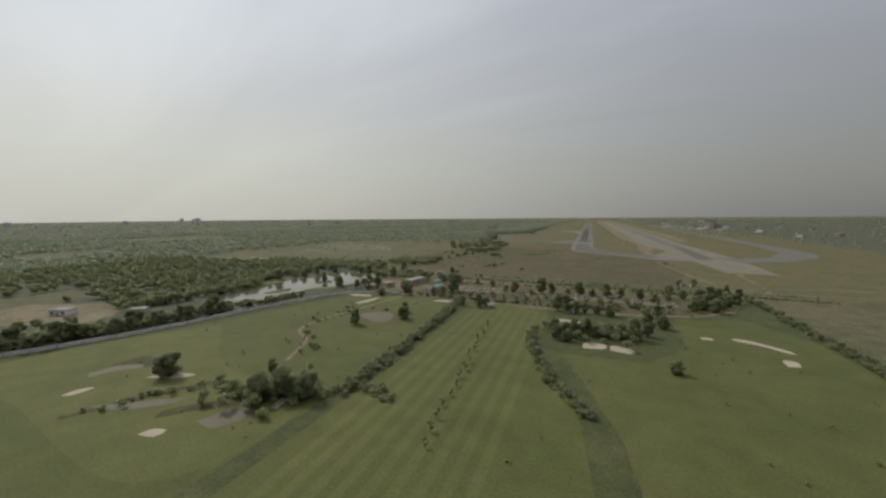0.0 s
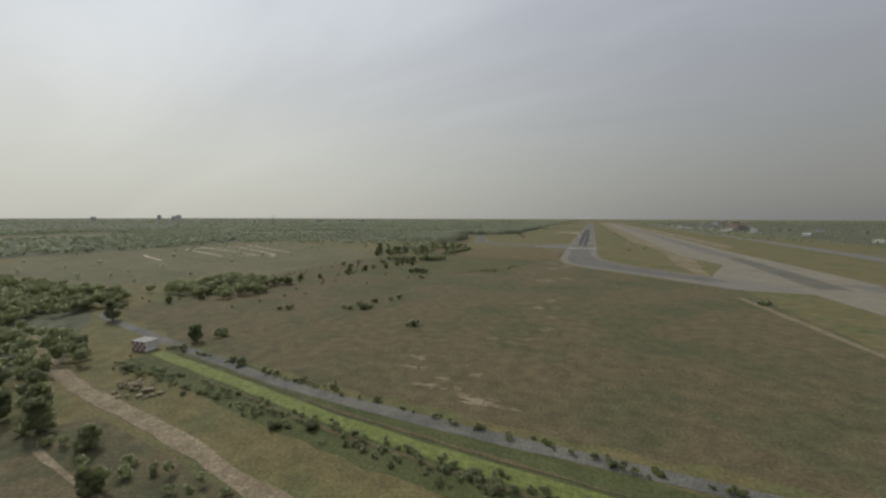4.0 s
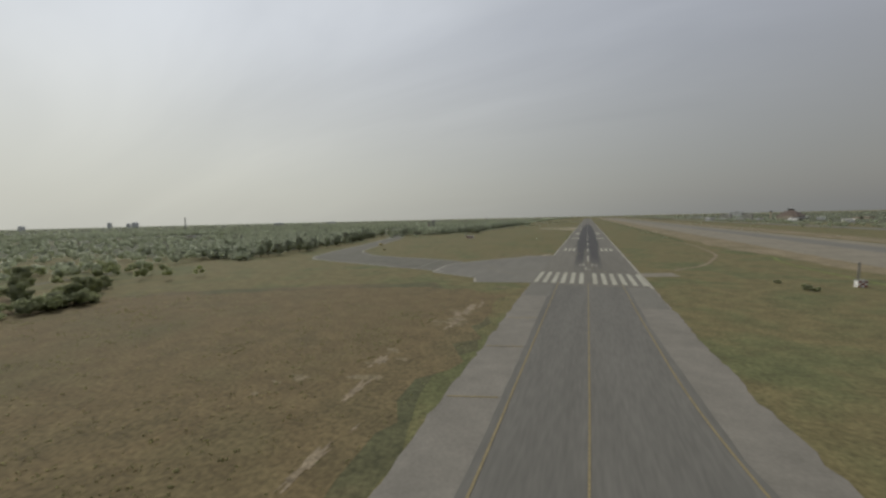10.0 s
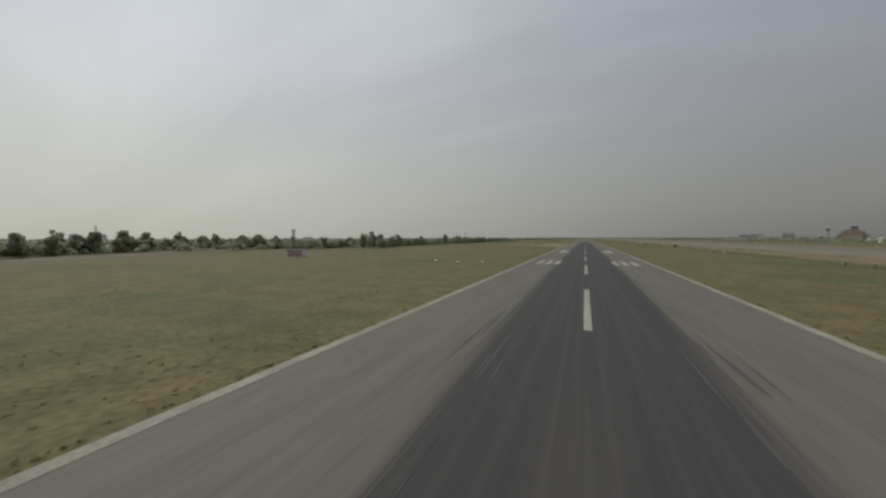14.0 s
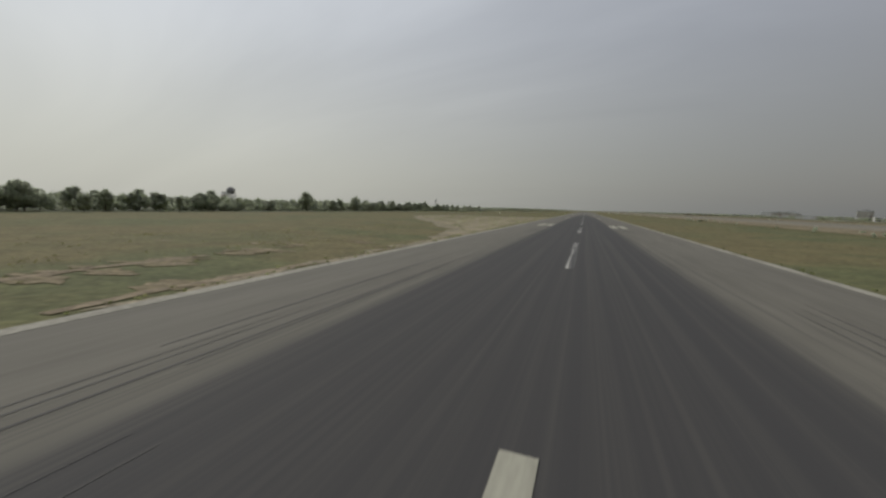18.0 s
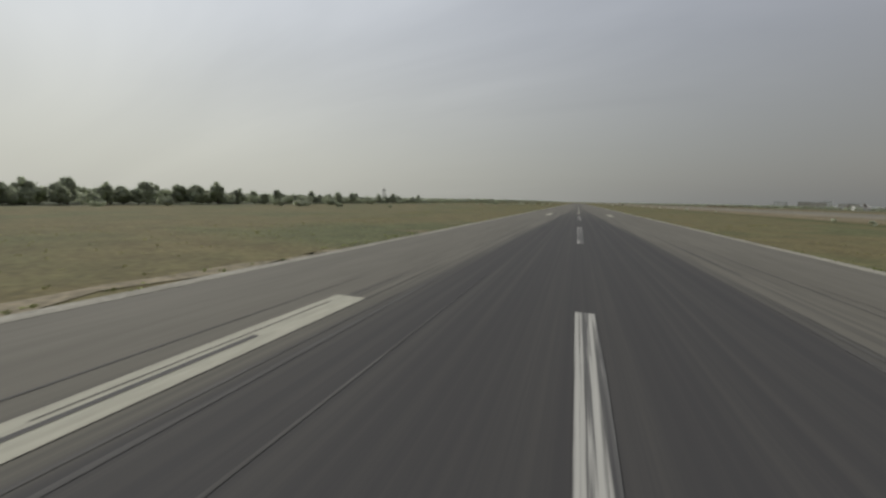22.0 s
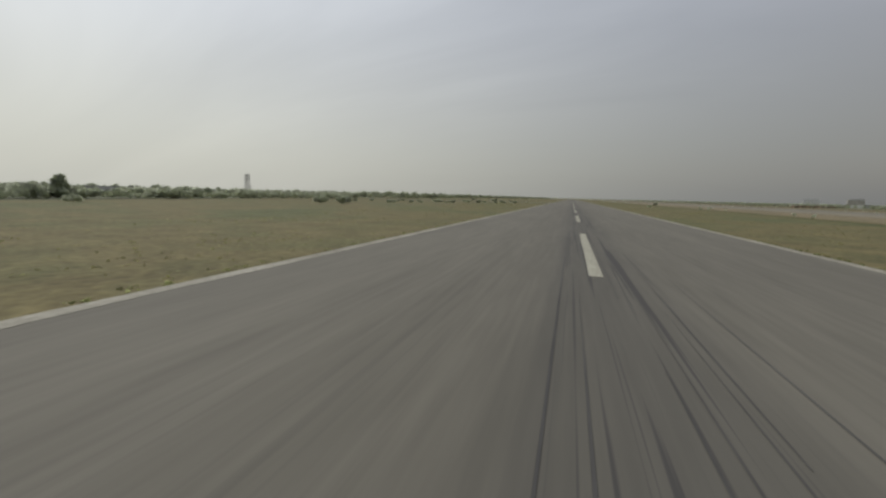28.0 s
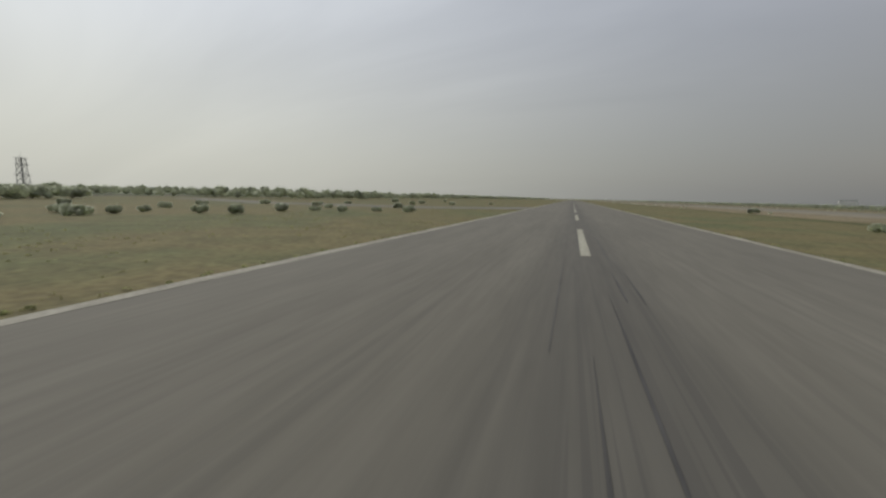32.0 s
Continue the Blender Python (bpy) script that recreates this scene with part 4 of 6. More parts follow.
# tyre marks: long thin smears of rubber
rng = random.Random(11)
verts, faces, laid = [], [], []
ZONES = ((46, 88, 190, (7.6, 0.8), (5, 18)), (44, 190, 340, (10.2, 0.9), (6, 24)), (16, 84, 150, (1.4, 0.7), (8, 34)), (60, 340, 820, (12.2, 1.6), (16, 60)), (26, 760, 1010, (9.0, 3.2), (16, 50)), (14, 940, 1260, (3.0, 1.6), (20, 60)), (90, 1180, 1720, (-0.1, 1.0), (8, 30)))
for count, lo_y, hi_y, (mid_x, wide), (short, longest) in ZONES:
    for k in range(count):
        y0, n = rng.uniform(lo_y, hi_y), rng.uniform(short, longest)
        x = rng.gauss(mid_x, wide) * (rng.choice((-1, 1)) if mid_x > 1.3 else 1)
        w, drift = rng.uniform(0.10, 0.26) * (0.65 if y0 > 1150 else 1.0), rng.gauss(0, 0.003)
        pair = rng.uniform(0.8, 1.1) if rng.random() < 0.45 else 0.0
        for xs in ((x, x + pair) if pair else (x,)):
            lo, hi = min(xs, xs + drift * n) - 0.1, max(xs, xs + drift * n) + 0.1
            if abs(xs) > 15 or abs(xs) < 0.52 or any(lo < d and hi > a and y0 < e and y0 + n > s for a, d, s, e in laid):
                continue
            laid.append((lo, hi, y0, y0 + n))
            b0 = len(verts)
            for i in range(5):
                t = i / 4
                ww = w * (0.15 + 0.85 * math.sin(math.pi * min(1, t + 0.12)))
                xx = xs + drift * n * t
                verts += [(xx - ww / 2, y0 + n * t, 0.115), (xx + ww / 2, y0 + n * t, 0.115)]
            faces += [(b0 + 2 * i, b0 + 2 * i + 1, b0 + 2 * i + 3, b0 + 2 * i + 2) for i in range(4)]
tagged(new("tyre_marks", mesh_of("tyre_marks", verts, faces, RUBBER)), "dark rubber tyre marks on a runway", "tyre marks", "", "stuff")

# ---- plants ----
def ico(sub):
    bm = bmesh.new()
    bmesh.ops.create_icosphere(bm, subdivisions=sub, radius=1)
    out = np.array([v.co[:] for v in bm.verts]), np.array([[v.index for v in f.verts] for f in bm.faces])
    bm.free()
    return out


ICO = {1: ico(1), 2: ico(2)}


def leaf_mesh(name, seed, blobs, per, size, leaf, up=0.0, core=1, squash=0.85):
    """A mesh of foliage: each blob (x, y, z, radius) is a lumpy clump of twigs with loose leaf sprays standing out of it. core 0: sprays alone."""
    g = np.random.default_rng(seed)
    bl = np.array(blobs, dtype=float)
    n = len(bl)
    verts, tris = np.zeros((0, 3)), np.zeros((0, 3), dtype=np.int64)
    if core:
        v0, f0 = ICO[core]
        k = len(v0)
        turn = g.uniform(0, 2 * np.pi, n)
        c, w = np.cos(turn)[:, None], np.sin(turn)[:, None]
        shape = np.stack([c * v0[:, 0] - w * v0[:, 1], w * v0[:, 0] + c * v0[:, 1], np.broadcast_to(v0[:, 2] * squash, (n, k))], axis=2)
        shape = shape * (bl[:, 3, None, None] * g.uniform(0.55, 0.96, (n, k, 1)))
        verts = (shape + bl[:, None, :3]).reshape(-1, 3)
        tris = (f0[None] + (np.arange(n) * k)[:, None, None]).reshape(-1, 3)
    m = n * per
    cen, r = np.repeat(bl[:, :3], per, axis=0), np.repeat(bl[:, 3], per)
    th, u = g.uniform(0, 2 * np.pi, m), g.uniform(-0.6, 1, m)
    q = np.sqrt(1 - u * u)
    d = np.stack([q * np.cos(th), q * np.sin(th), u], axis=1)
    p = cen + d * np.array((1, 1, squash)) * (r * g.uniform(0.74, 1.12, m))[:, None]
    nrm = d + g.uniform(-0.6, 0.6, (m, 3)) + np.array((0, 0, up))
    nrm /= np.linalg.norm(nrm, axis=1)[:, None]
    a = np.cross(nrm, g.normal(size=(m, 3)))
    a /= np.linalg.norm(a, axis=1)[:, None]
    b = np.cross(nrm, a)
    s = (size * g.uniform(0.6, 1.3, m))[:, None]
    quad = np.stack([p - a * s, p - b * s * 0.7, p + a * s + nrm * s * 0.25, p + b * s * 0.7], axis=1).reshape(-1, 3)
    quads = np.arange(4 * m).reshape(-1, 4) + len(verts)
    verts = np.concatenate([verts, quad])
    verts[:, 2] = np.maximum(verts[:, 2], 0.0)
    verts *= SC
    me = bpy.data.meshes.new(name)
    me.vertices.add(len(verts))
    me.vertices.foreach_set("co", verts.ravel())
    nt = len(tris)
    me.loops.add(3 * nt + 4 * m)
    me.loops.foreach_set("vertex_index", np.concatenate([tris.ravel(), quads.ravel()]).astype(np.int32))
    me.polygons.add(nt + m)
    me.polygons.foreach_set("loop_start", np.concatenate([np.arange(nt) * 3, 3 * nt + np.arange(m) * 4]).astype(np.int32))
    me.polygons.foreach_set("use_smooth", np.concatenate([np.ones(nt, dtype=bool), np.zeros(m, dtype=bool)]))
    me.update(calc_edges=True)
    me.materials.append(leaf)
    return me


def crown_blobs(rng, h, spread, low, n):
    out = []
    for k in range(n):
        a, t = rng.uniform(0, 6.28), rng.random()
        z = low + (h - low) * (0.12 + 0.8 * t)
        rr = spread * (1 - abs(t - 0.42) * 1.15) * rng.uniform(0.35, 0.8)
        out.append((rr * math.cos(a), rr * math.sin(a), z, spread * rng.uniform(0.28, 0.46)))
    return out


def tree_proto(seed, h, spread, low, leaf, blobs=16, per=50, size=0.52, name="tree"):
    rng = random.Random(seed)
    base = thing(name, 0, 0)
    bm = bmesh.new()
    lean = Vector((rng.uniform(-0.4, 0.4), rng.uniform(-0.4, 0.4), low + (h - low) * 0.45))
    bar(bm, (0, 0, -0.1), lean * 0.5, h * 0.026, 7, h * 0.019)
    bar(bm, lean * 0.49, lean, h * 0.019, 6, h * 0.009)
    part("trunk", bm, BARK, base)
    bl = crown_blobs(rng, h, spread, low, blobs)
    for x, y, z, r in bl[:3]:
        part("limb", bar(bmesh.new(), lean * rng.uniform(0.45, 0.85), (x * 0.8, y * 0.8, z - r * 0.2), h * 0.008, 5, h * 0.003), BARK, base)
    child("crown", leaf_mesh("crown", seed, bl, per, size * 0.62, leaf, 0.3, 2), base)
    return base


def bush_proto(seed, h, spread, leaf, blobs=6, per=40, size=0.3):
    rng = random.Random(seed)
    base = thing("bush", 0, 0)
    for k in range(2):
        a = k * 2.6 + rng.random()
        part("stem", bar(bmesh.new(), (0.05 * k, 0, -0.05), (spread * 0.4 * math.cos(a), spread * 0.4 * math.sin(a), h * 0.6), 0.06, 5, 0.02), BARK, base)
    bl = [(rng.uniform(-1, 1) * spread * 0.5, rng.uniform(-1, 1) * spread * 0.5, h * rng.uniform(0.3, 0.62), spread * rng.uniform(0.34, 0.5)) for _ in range(blobs)]
    child("crown", leaf_mesh("crown", seed, bl, per, size * 0.7, leaf, 0.3, 2), base)
    return base


TREES = [tree_proto(1, 10.5, 5.4, 0.5, LEAF, 24), tree_proto(2, 12.5, 5.6, 0.7, LEAF_DARK, 26), tree_proto(3, 8.5, 5.0, 0.4, LEAF, 22), tree_proto(4, 13.0, 5.4, 0.8, LEAF_DARK, 28), tree_proto(5, 9.5, 6.0, 0.4, LEAF, 26), tree_proto(6, 11.0, 4.8, 0.6, LEAF_DARK, 24)]
# the airfield's edge trees take the leaf colour with haze mixed in
EDGE_TREES = [tree_proto(41, 11.5, 4.8, 1.7, LEAF_HAZE, 30, 60, 0.62, "edge_tree"), tree_proto(42, 13.0, 5.0, 2.0, LEAF_HAZE, 32, 60, 0.62, "edge_tree"), tree_proto(43, 9.5, 5.0, 1.2, LEAF_HAZE, 26, 60, 0.6, "edge_tree"), tree_proto(44, 10.5, 6.0, 1.6, LEAF_HAZE, 32, 60, 0.62, "edge_tree"), tree_proto(45, 14.5, 4.0, 2.6, LEAF_HAZE, 30, 60, 0.6, "edge_tree")]
PALES = [tree_proto(7, 6.4, 4.0, 0.2, LEAF_PALE, 18, 40, 0.45), tree_proto(8, 5.4, 3.8, 0.2, LEAF_PALE, 16, 40, 0.45)]
SAPS = [tree_proto(9, 4.2, 1.7, 1.0, LEAF, 7, 30, 0.25, "sapling"), tree_proto(10, 3.4, 1.4, 0.9, LEAF_DARK, 6, 30, 0.22, "sapling")]
BUSHES = [bush_proto(21, 2.6, 2.6, LEAF), bush_proto(22, 2.0, 2.2, LEAF_DARK), bush_proto(23, 3.2, 3.0, LEAF_DARK, 8), bush_proto(24, 1.6, 1.9, LEAF_PALE)]
# these bushes too wear the leaf paled to stand in for haze
AIRFIELD_BUSHES = [bush_proto(25, 2.4, 2.6, LEAF_HAZE, 8), bush_proto(26, 1.9, 2.2, LEAF_HAZE, 7), bush_proto(27, 2.8, 2.8, LEAF_HAZE, 9)]
USED = set()


def grow(protos, x, y, s, rng, label, category, group=""):
    """One plant at that place, a turned and scaled copy of one of the kinds."""
    p = rng.choice(protos)
    m = Matrix.Translation((x * SC, y * SC, 0.03 * SC)) @ Matrix.Rotation(rng.uniform(0, 6.28), 4, "Z") @ Matrix.Diagonal((s * rng.uniform(0.9, 1.12), s * rng.uniform(0.9, 1.12), s * rng.uniform(0.88, 1.12), 1))
    if p in USED:
        ob = copy_thing(p, m)
        ob.matrix_basis = m
    else:
        USED.add(p)
        ob = p
        ob.matrix_basis = m
    return tagged(ob, label, category, group)


rng = random.Random(3)
T_L, B_L = "leafy green tree with a broad uneven crown", "dense green bush with an uneven outline"
# golf course trees
for x, y, s in ((-120, -770, 0.8), (-98, -748, 0.9), (-104, -733, 0.6), (-131, -678, 0.8), (-150, -863, 1.1), (-102, -862, 0.8), (-96, -866, 0.9), (-90, -860, 1.0), (-86, -853, 0.8), (-110, -846, 0.5), (-80, -858, 0.9), (-72, -700, 0.7), (-60, -700, 0.8), (-56, -694, 0.6),
                (-2, -742, 0.8), (4, -748, 0.9), (9, -744, 0.7), (15, -742, 0.9), (21, -745, 0.8), (27, -740, 0.7), (33, -741, 0.9), (40, -742, 0.9), (0, -756, 0.7), (6, -758, 0.6), (47, -735, 0.7), (-4, -690, 0.9), (2, -694, 1.0), (8, -690, 0.8), (14, -692, 0.7), (22, -690, 0.7), (30, -696, 0.8), (50, -705, 0.8), (57, -716, 0.9), (52, -786, 0.6), (58, -690, 0.7),
                (84, -664, 1.0), (92, -655, 1.1), (98, -662, 0.9), (104, -650, 1.0), (110, -640, 0.9), (95, -630, 1.0), (104, -622, 0.9), (112, -612, 0.9), (86, -620, 0.8), (118, -628, 0.8), (80, -600, 0.8), (96, -556, 0.6), (108, -552, 0.7), (124, -586, 0.7), (130, -596, 0.6)):
    grow(TREES, x, y, s, rng, "leafy green tree on a golf course", "tree", "golf course trees")
for k in range(26):
    t = k / 25
    grow(BUSHES[:3], -71 - 9 * t * t + rng.uniform(-2, 2), -845 + 160 * t, rng.uniform(1.0, 1.5), rng, "dark green shrub in a hedge between fairways", "bush", "hedge between fairways")
for k in range(17):
    t = k / 16
    grow(SAPS, -28 - 14 * t + rng.uniform(-1.5, 1.5), -870 + 130 * t, rng.uniform(0.7, 1.1), rng, "small young tree on a mown fairway", "sapling", "young trees on the fairway")
for k in range(17):
    t = k / 16
    grow(BUSHES, -14 + 32 * t * t + rng.uniform(-1, 1), -740 - 95 * t, rng.uniform(0.7, 1.3), rng, "dark green shrub in a hedge between fairways", "bush", "hedge between fairways")
for k in range(26):
    grow(BUSHES[:3], 132 + rng.uniform(-2, 3), -600 - 7.2 * k, rng.uniform(1.0, 1.5), rng, "dark shrub in a boundary hedge", "bush", "boundary hedge")
for k in range(34):
    t = rng.random()
    grow(SAPS + BUSHES[:2], float(np.interp(t, [0, 0.4, 0.7, 1], [-112, -146, -150, -138])) + rng.gauss(3, 6), -832 + 105 * t + rng.gauss(0, 4), rng.uniform(0.5, 0.95), rng, "small young tree beside a golf path", "sapling", "young trees by the path")
# wall side, lake side and cemetery
for k in range(34):
    t = 0.6 * (k / 33) ** 1.2
    c = Vector((-246, -885)).lerp(Vector((-196, -690)), t)
    grow(TREES, c.x - rng.uniform(5, 22), c.y + rng.uniform(-4, 4), rng.uniform(0.6, 1.0), rng, "leafy green tree beside a boundary wall", "tree", "trees by the wall")
for x, y in ((-238, -652), (-300, -690), (-298, -650), (-282, -610), (-270, -592), (-244, -578), (-222, -590), (-200, -606), (-200, -630), (-214, -660), (-300, -720), (-290, -755), (-262, -756), (-206, -596), (-188, -600), (-236, -574), (-290, -630)):
    grow(TREES + PALES, x + rng.uniform(-3, 3), y + rng.uniform(-3, 3), rng.uniform(0.7, 1.05), rng, "leafy green tree on a lake shore", "tree", "lake shore trees")
for x, y, s in ((-207, -669, 0.9), (-189, -667, 0.7), (-186, -659, 0.8), (-183, -651, 0.9), (-180, -645, 1.0), (-196, -633, 0.7), (-141, -660, 1.0), (-138, -655, 0.5), (-97, -652, 1.5), (-144, -612, 1.0), (-149, -602, 1.0), (-122, -610, 0.8), (-106, -609, 0.7), (-111, -665, 0.6), (-100, -669, 0.7), (-128, -676, 0.6), (-150, -687, 0.8), (-135, -550, 0.7),
                (-47, -623, 0.8), (-22, -636, 1.25), (-14, -632, 1.0), (9, -634, 1.15), (30, -632, 1.1), (-1, -630, 0.7), (-87, -608, 0.7), (-53, -634, 0.6), (-46, -637, 0.7), (-30, -641, 0.5), (19, -634, 0.8), (40, -636, 0.9), (-118, -604, 0.9), (-130, -600, 0.8), (-70, -616, 0.6), (54, -634, 0.8), (64, -640, 0.9), (74, -632, 0.8), (-166, -668, 0.7), (-158, -676, 0.6), (-174, -672, 0.7)):
    grow(TREES, x, y, s * 0.9, rng, "broad leafy tree in a cemetery", "tree", "cemetery trees")
for row in range(4):
    for k in range(19):
        grow(BUSHES[:3], -108 + k * 9.4 + rng.uniform(-1.5, 1.5) + row * 2, -653 - 6.4 * row + rng.uniform(-1, 1) - k * 0.1, rng.uniform(0.55, 0.95), rng, "small round bush in a cemetery row", "bush", "cemetery row trees")
for k in range(28):
    grow(BUSHES[:3], -118 + k * 5.6 + rng.uniform(-2, 2), -676 + rng.uniform(-2.5, 2) - 0.25 * k + (6.0 if k > 20 else 0), rng.uniform(0.8, 1.35), rng, "dark shrub along a cemetery road", "bush", "roadside shrubs")
for k in range(16):
    grow(BUSHES[:3], rng.uniform(-115, 75), rng.uniform(-678, -652), rng.uniform(0.6, 1.1), rng, "low dark bush on rough cemetery grass", "bush", "cemetery bushes")
for k in range(40):
    t = rng.random()
    grow(BUSHES, -137 + 240 * t, -566 - 20 * t + rng.choice((-10, 9, -13)) + rng.uniform(-1, 1), rng.uniform(0.4, 0.9), rng, "low scrub bush on a canal bank", "bush", "canal bank scrub")
# scrub field
for x, y, s in ((-229, -526, 1.3), (-132, -541, 1.5), (-137, -538, 1.1), (-201, -462, 1.3), (-194, -459, 1.2), (-141, -492, 1.3), (-146, -495, 1.1), (-114, -479, 1.1), (-110, -470, 1.0), (-105, -460, 1.0), (-100, -451, 1.0), (-97, -445, 1.1), (-62, -495, 1.2), (110, -380, 1.2), (114, -377, 1.0), (-172, -243, 2.0), (-166, -232, 2.1), (-163, -222, 2.1), (-162, -216, 1.8), (-172, -160, 2.0), (-170, -150, 2.1), (-168, -140, 2.1), (-167, -128, 2.1), (-166, -120, 2.1), (-166, -108, 2.0), (-167, -98, 2.0), (-170, -90, 2.0), (-74, -300, 0.9), (-71, -297, 0.8), (-60, -266, 0.7), (67, 17, 0.8), (70, 4, 0.7), (72, 2, 0.6)):
    grow(BUSHES[:3], x, y, s, rng, "rounded green bush in dry grass", "bush", "scrub field bushes")
for x, y, s in ((-210, -259, 1.2), (-189, -264, 1.1), (-193, -250, 1.4), (-183, -283, 1.2), (-170, -284, 1.1), (-200, -290, 1.3), (-71, -303, 1.0), (-76, -305, 0.9), (-80, -307, 0.8), (-61, -281, 0.6), (-51, -246, 0.5), (-135, -340, 1.6), (-131, -336, 1.5), (-139, -342, 1.3), (-126, -338, 1.2), (-118, -366, 1.3), (-63, -497, 1.2), (-104, -477, 1.2), (-110, -480, 1.1), (-100, -474, 1.0), (-213, -473, 1.5), (-220, -480, 1.4), (-226, -300, 1.3), (-232, -320, 1.4), (-216, -330, 1.2)):
    grow(BUSHES[:3], x, y, s * 1.15, rng, "large rounded bush in a scrub field", "bush", "scrub field bushes")
for x, y, s in ((-257, -209, 0.9), (-244, -200, 0.9), (-235, -172, 1.1), (-204, -138, 0.9), (-208, -85, 0.9), (-262, -150, 0.9), (-270, -180, 1.0), (-280, -140, 0.9), (-252, -520, 0.9), (-203, -544, 0.8)):
    grow(TREES, x, y, s, rng, "leafy tree near a low airfield building", "tree", "scrub trees")
for x, y in ((-219, -506), (-210, -495), (-213, -468), (-206, -480), (-202, -429), (-192, -361), (-186, -372), (-174, -325), (-186, -344), (-186, -334), (-181, -315), (-175, -302), (-162, -298), (-173, -280), (-196, -400), (-200, -415), (-188, -350), (-178, -290)):
    grow(PALES, x + rng.uniform(-3, 3), y + rng.uniform(-3, 3), rng.uniform(0.6, 0.9), rng, "pale yellow-green acacia tree in scrub", "tree", "scrub trees")
for x, y, s in ((-253, -215, 0.9), (-240, -197, 0.9), (-236, -190, 1.0), (-211, -182, 1.0), (-206, -176, 1.0), (-200, -170, 0.8), (-190, -120, 0.8), (-185, -105, 0.9), (-178, -95, 0.9), (-172, -84, 0.8), (-182, -78, 0.9), (-190, -70, 0.9), (-200, -60, 0.8), (-222, -160, 0.8), (-248, -226, 0.8), (-163, -254, 0.7), (-178, -260, 0.8), (-228, -120, 0.8), (-240, -100, 0.9), (-232, -74, 0.9)):
    grow(TREES, x, y, s * 0.85, rng, "leafy tree near a low airfield building", "tree", "scrub trees")
# the first rows of trees along the airfield
EDGE_LINE = ([470, 560, 860, 1000, 1340, 1500, 1900, 2600], [-238, -214, -210, -206, -216, -222, -214, -206])
for k in range(110):
    y = 470 + k * 7.8
    if 672 < y < 728:
        continue
    grow(EDGE_TREES, float(np.interp(y, *EDGE_LINE)) - abs(rng.gauss(0, 13)), y + rng.uniform(-3, 3), rng.uniform(0.75, 1.15) * (0.98 if y < 1000 else 0.72), rng, "leafy green tree at the edge of an airfield", "edge tree", "airfield edge trees")
for x, y, s in ((-196, 470, 1.15), (-190, 478, 1.3), (-186, 488, 1.2), (-182, 482, 1.0), (-192, 496, 1.35), (-188, 506, 1.1), (-196, 512, 1.0), (-200, 488, 1.2), (-198, 526, 1.15), (-202, 540, 0.95), (-204, 556, 1.2), (-206, 590, 1.05), (-203, 630, 0.85), (-206, 765, 1.15), (-203, 820, 1.0)):
    grow(EDGE_TREES, x, y, s * 0.82, rng, "tall leafy tree standing before a treeline", "tree", "airfield edge trees")
for x, y, s in ((-131, 1384, 0.6), (-120, 1387, 0.55), (-126, 1400, 0.6), (-150, 978, 0.5), (-160, 992, 0.6), (-166, 1003, 0.55), (-168, 1030, 0.6), (-178, 1048, 0.6), (-172, 985, 0.5), (-185, 900, 0.5), (-190, 930, 0.55), (-188, 1120, 0.55), (-192, 1190, 0.5), (-180, 1300, 0.5)):
    grow(AIRFIELD_BUSHES, x, y, s * 3.0, rng, "tall rounded shrub standing alone on airfield grass", "shrub", "lone airfield shrubs")
for x, y, s in ((-116, 1435, 1), (-116, 1442, 0.8), (-113, 1465, 1.1), (-107, 1470, 0.9), (-122, 1500, 1), (-105, 1507, 1.1), (-150, 1450, 1), (-160, 1420, 1.2), (-140, 1600, 1.2), (-120, 1640, 1.1), (-90, 1660, 1), (-100, 1700, 1.2), (-75, 1690, 1), (-130, 1720, 1.3), (-60, 1740, 1), (-110, 1780, 1.2)):
    grow(AIRFIELD_BUSHES, x, y, s * 0.9, rng, "low dark bush in airfield grass", "bush", "airfield bushes")
for k in range(50):
    y = 70 + k * 8.1
    x = np.interp(y, [70, 130, 230, 340, 420, 480], [-236, -240, -266, -316, -300, -258])
    grow(EDGE_TREES, x - abs(rng.gauss(0, 15)), y + rng.uniform(-4, 4), rng.uniform(0.8, 1.25), rng, "leafy green tree at the edge of an airfield", "edge tree", "airfield edge trees")
for x, y, s in ((-95, 1492, 1), (-104, 1495, 1), (-94, 1504, 1.3), (-95, 1511, 0.8), (-100, 1520, 0.9), (-86, 1524, 1), (-77, 1526, 1), (-81, 1546, 1), (-68, 1556, 1), (-62, 1567, 1), (-53, 1571, 1.5), (-79, 1558, 1), (-120, 1540, 1.2), (-130, 1560, 1.2), (-90, 1580, 1), (-110, 1600, 1.1), (-70, 1600, 1), (-140, 1500, 1), (-150, 1530, 1), (-130, 1470, 1), (-160, 1490, 1.2), (60, 1560, 1.1), (90, 1700, 1.2), (86, 610, 1.2), (82, 820, 1.0), (-110, 1010, 0.8), (-132, 990, 1.0)):
    grow(AIRFIELD_BUSHES, x, y, s * 0.9, rng, "low dark bush in airfield grass", "bush", "airfield bushes")


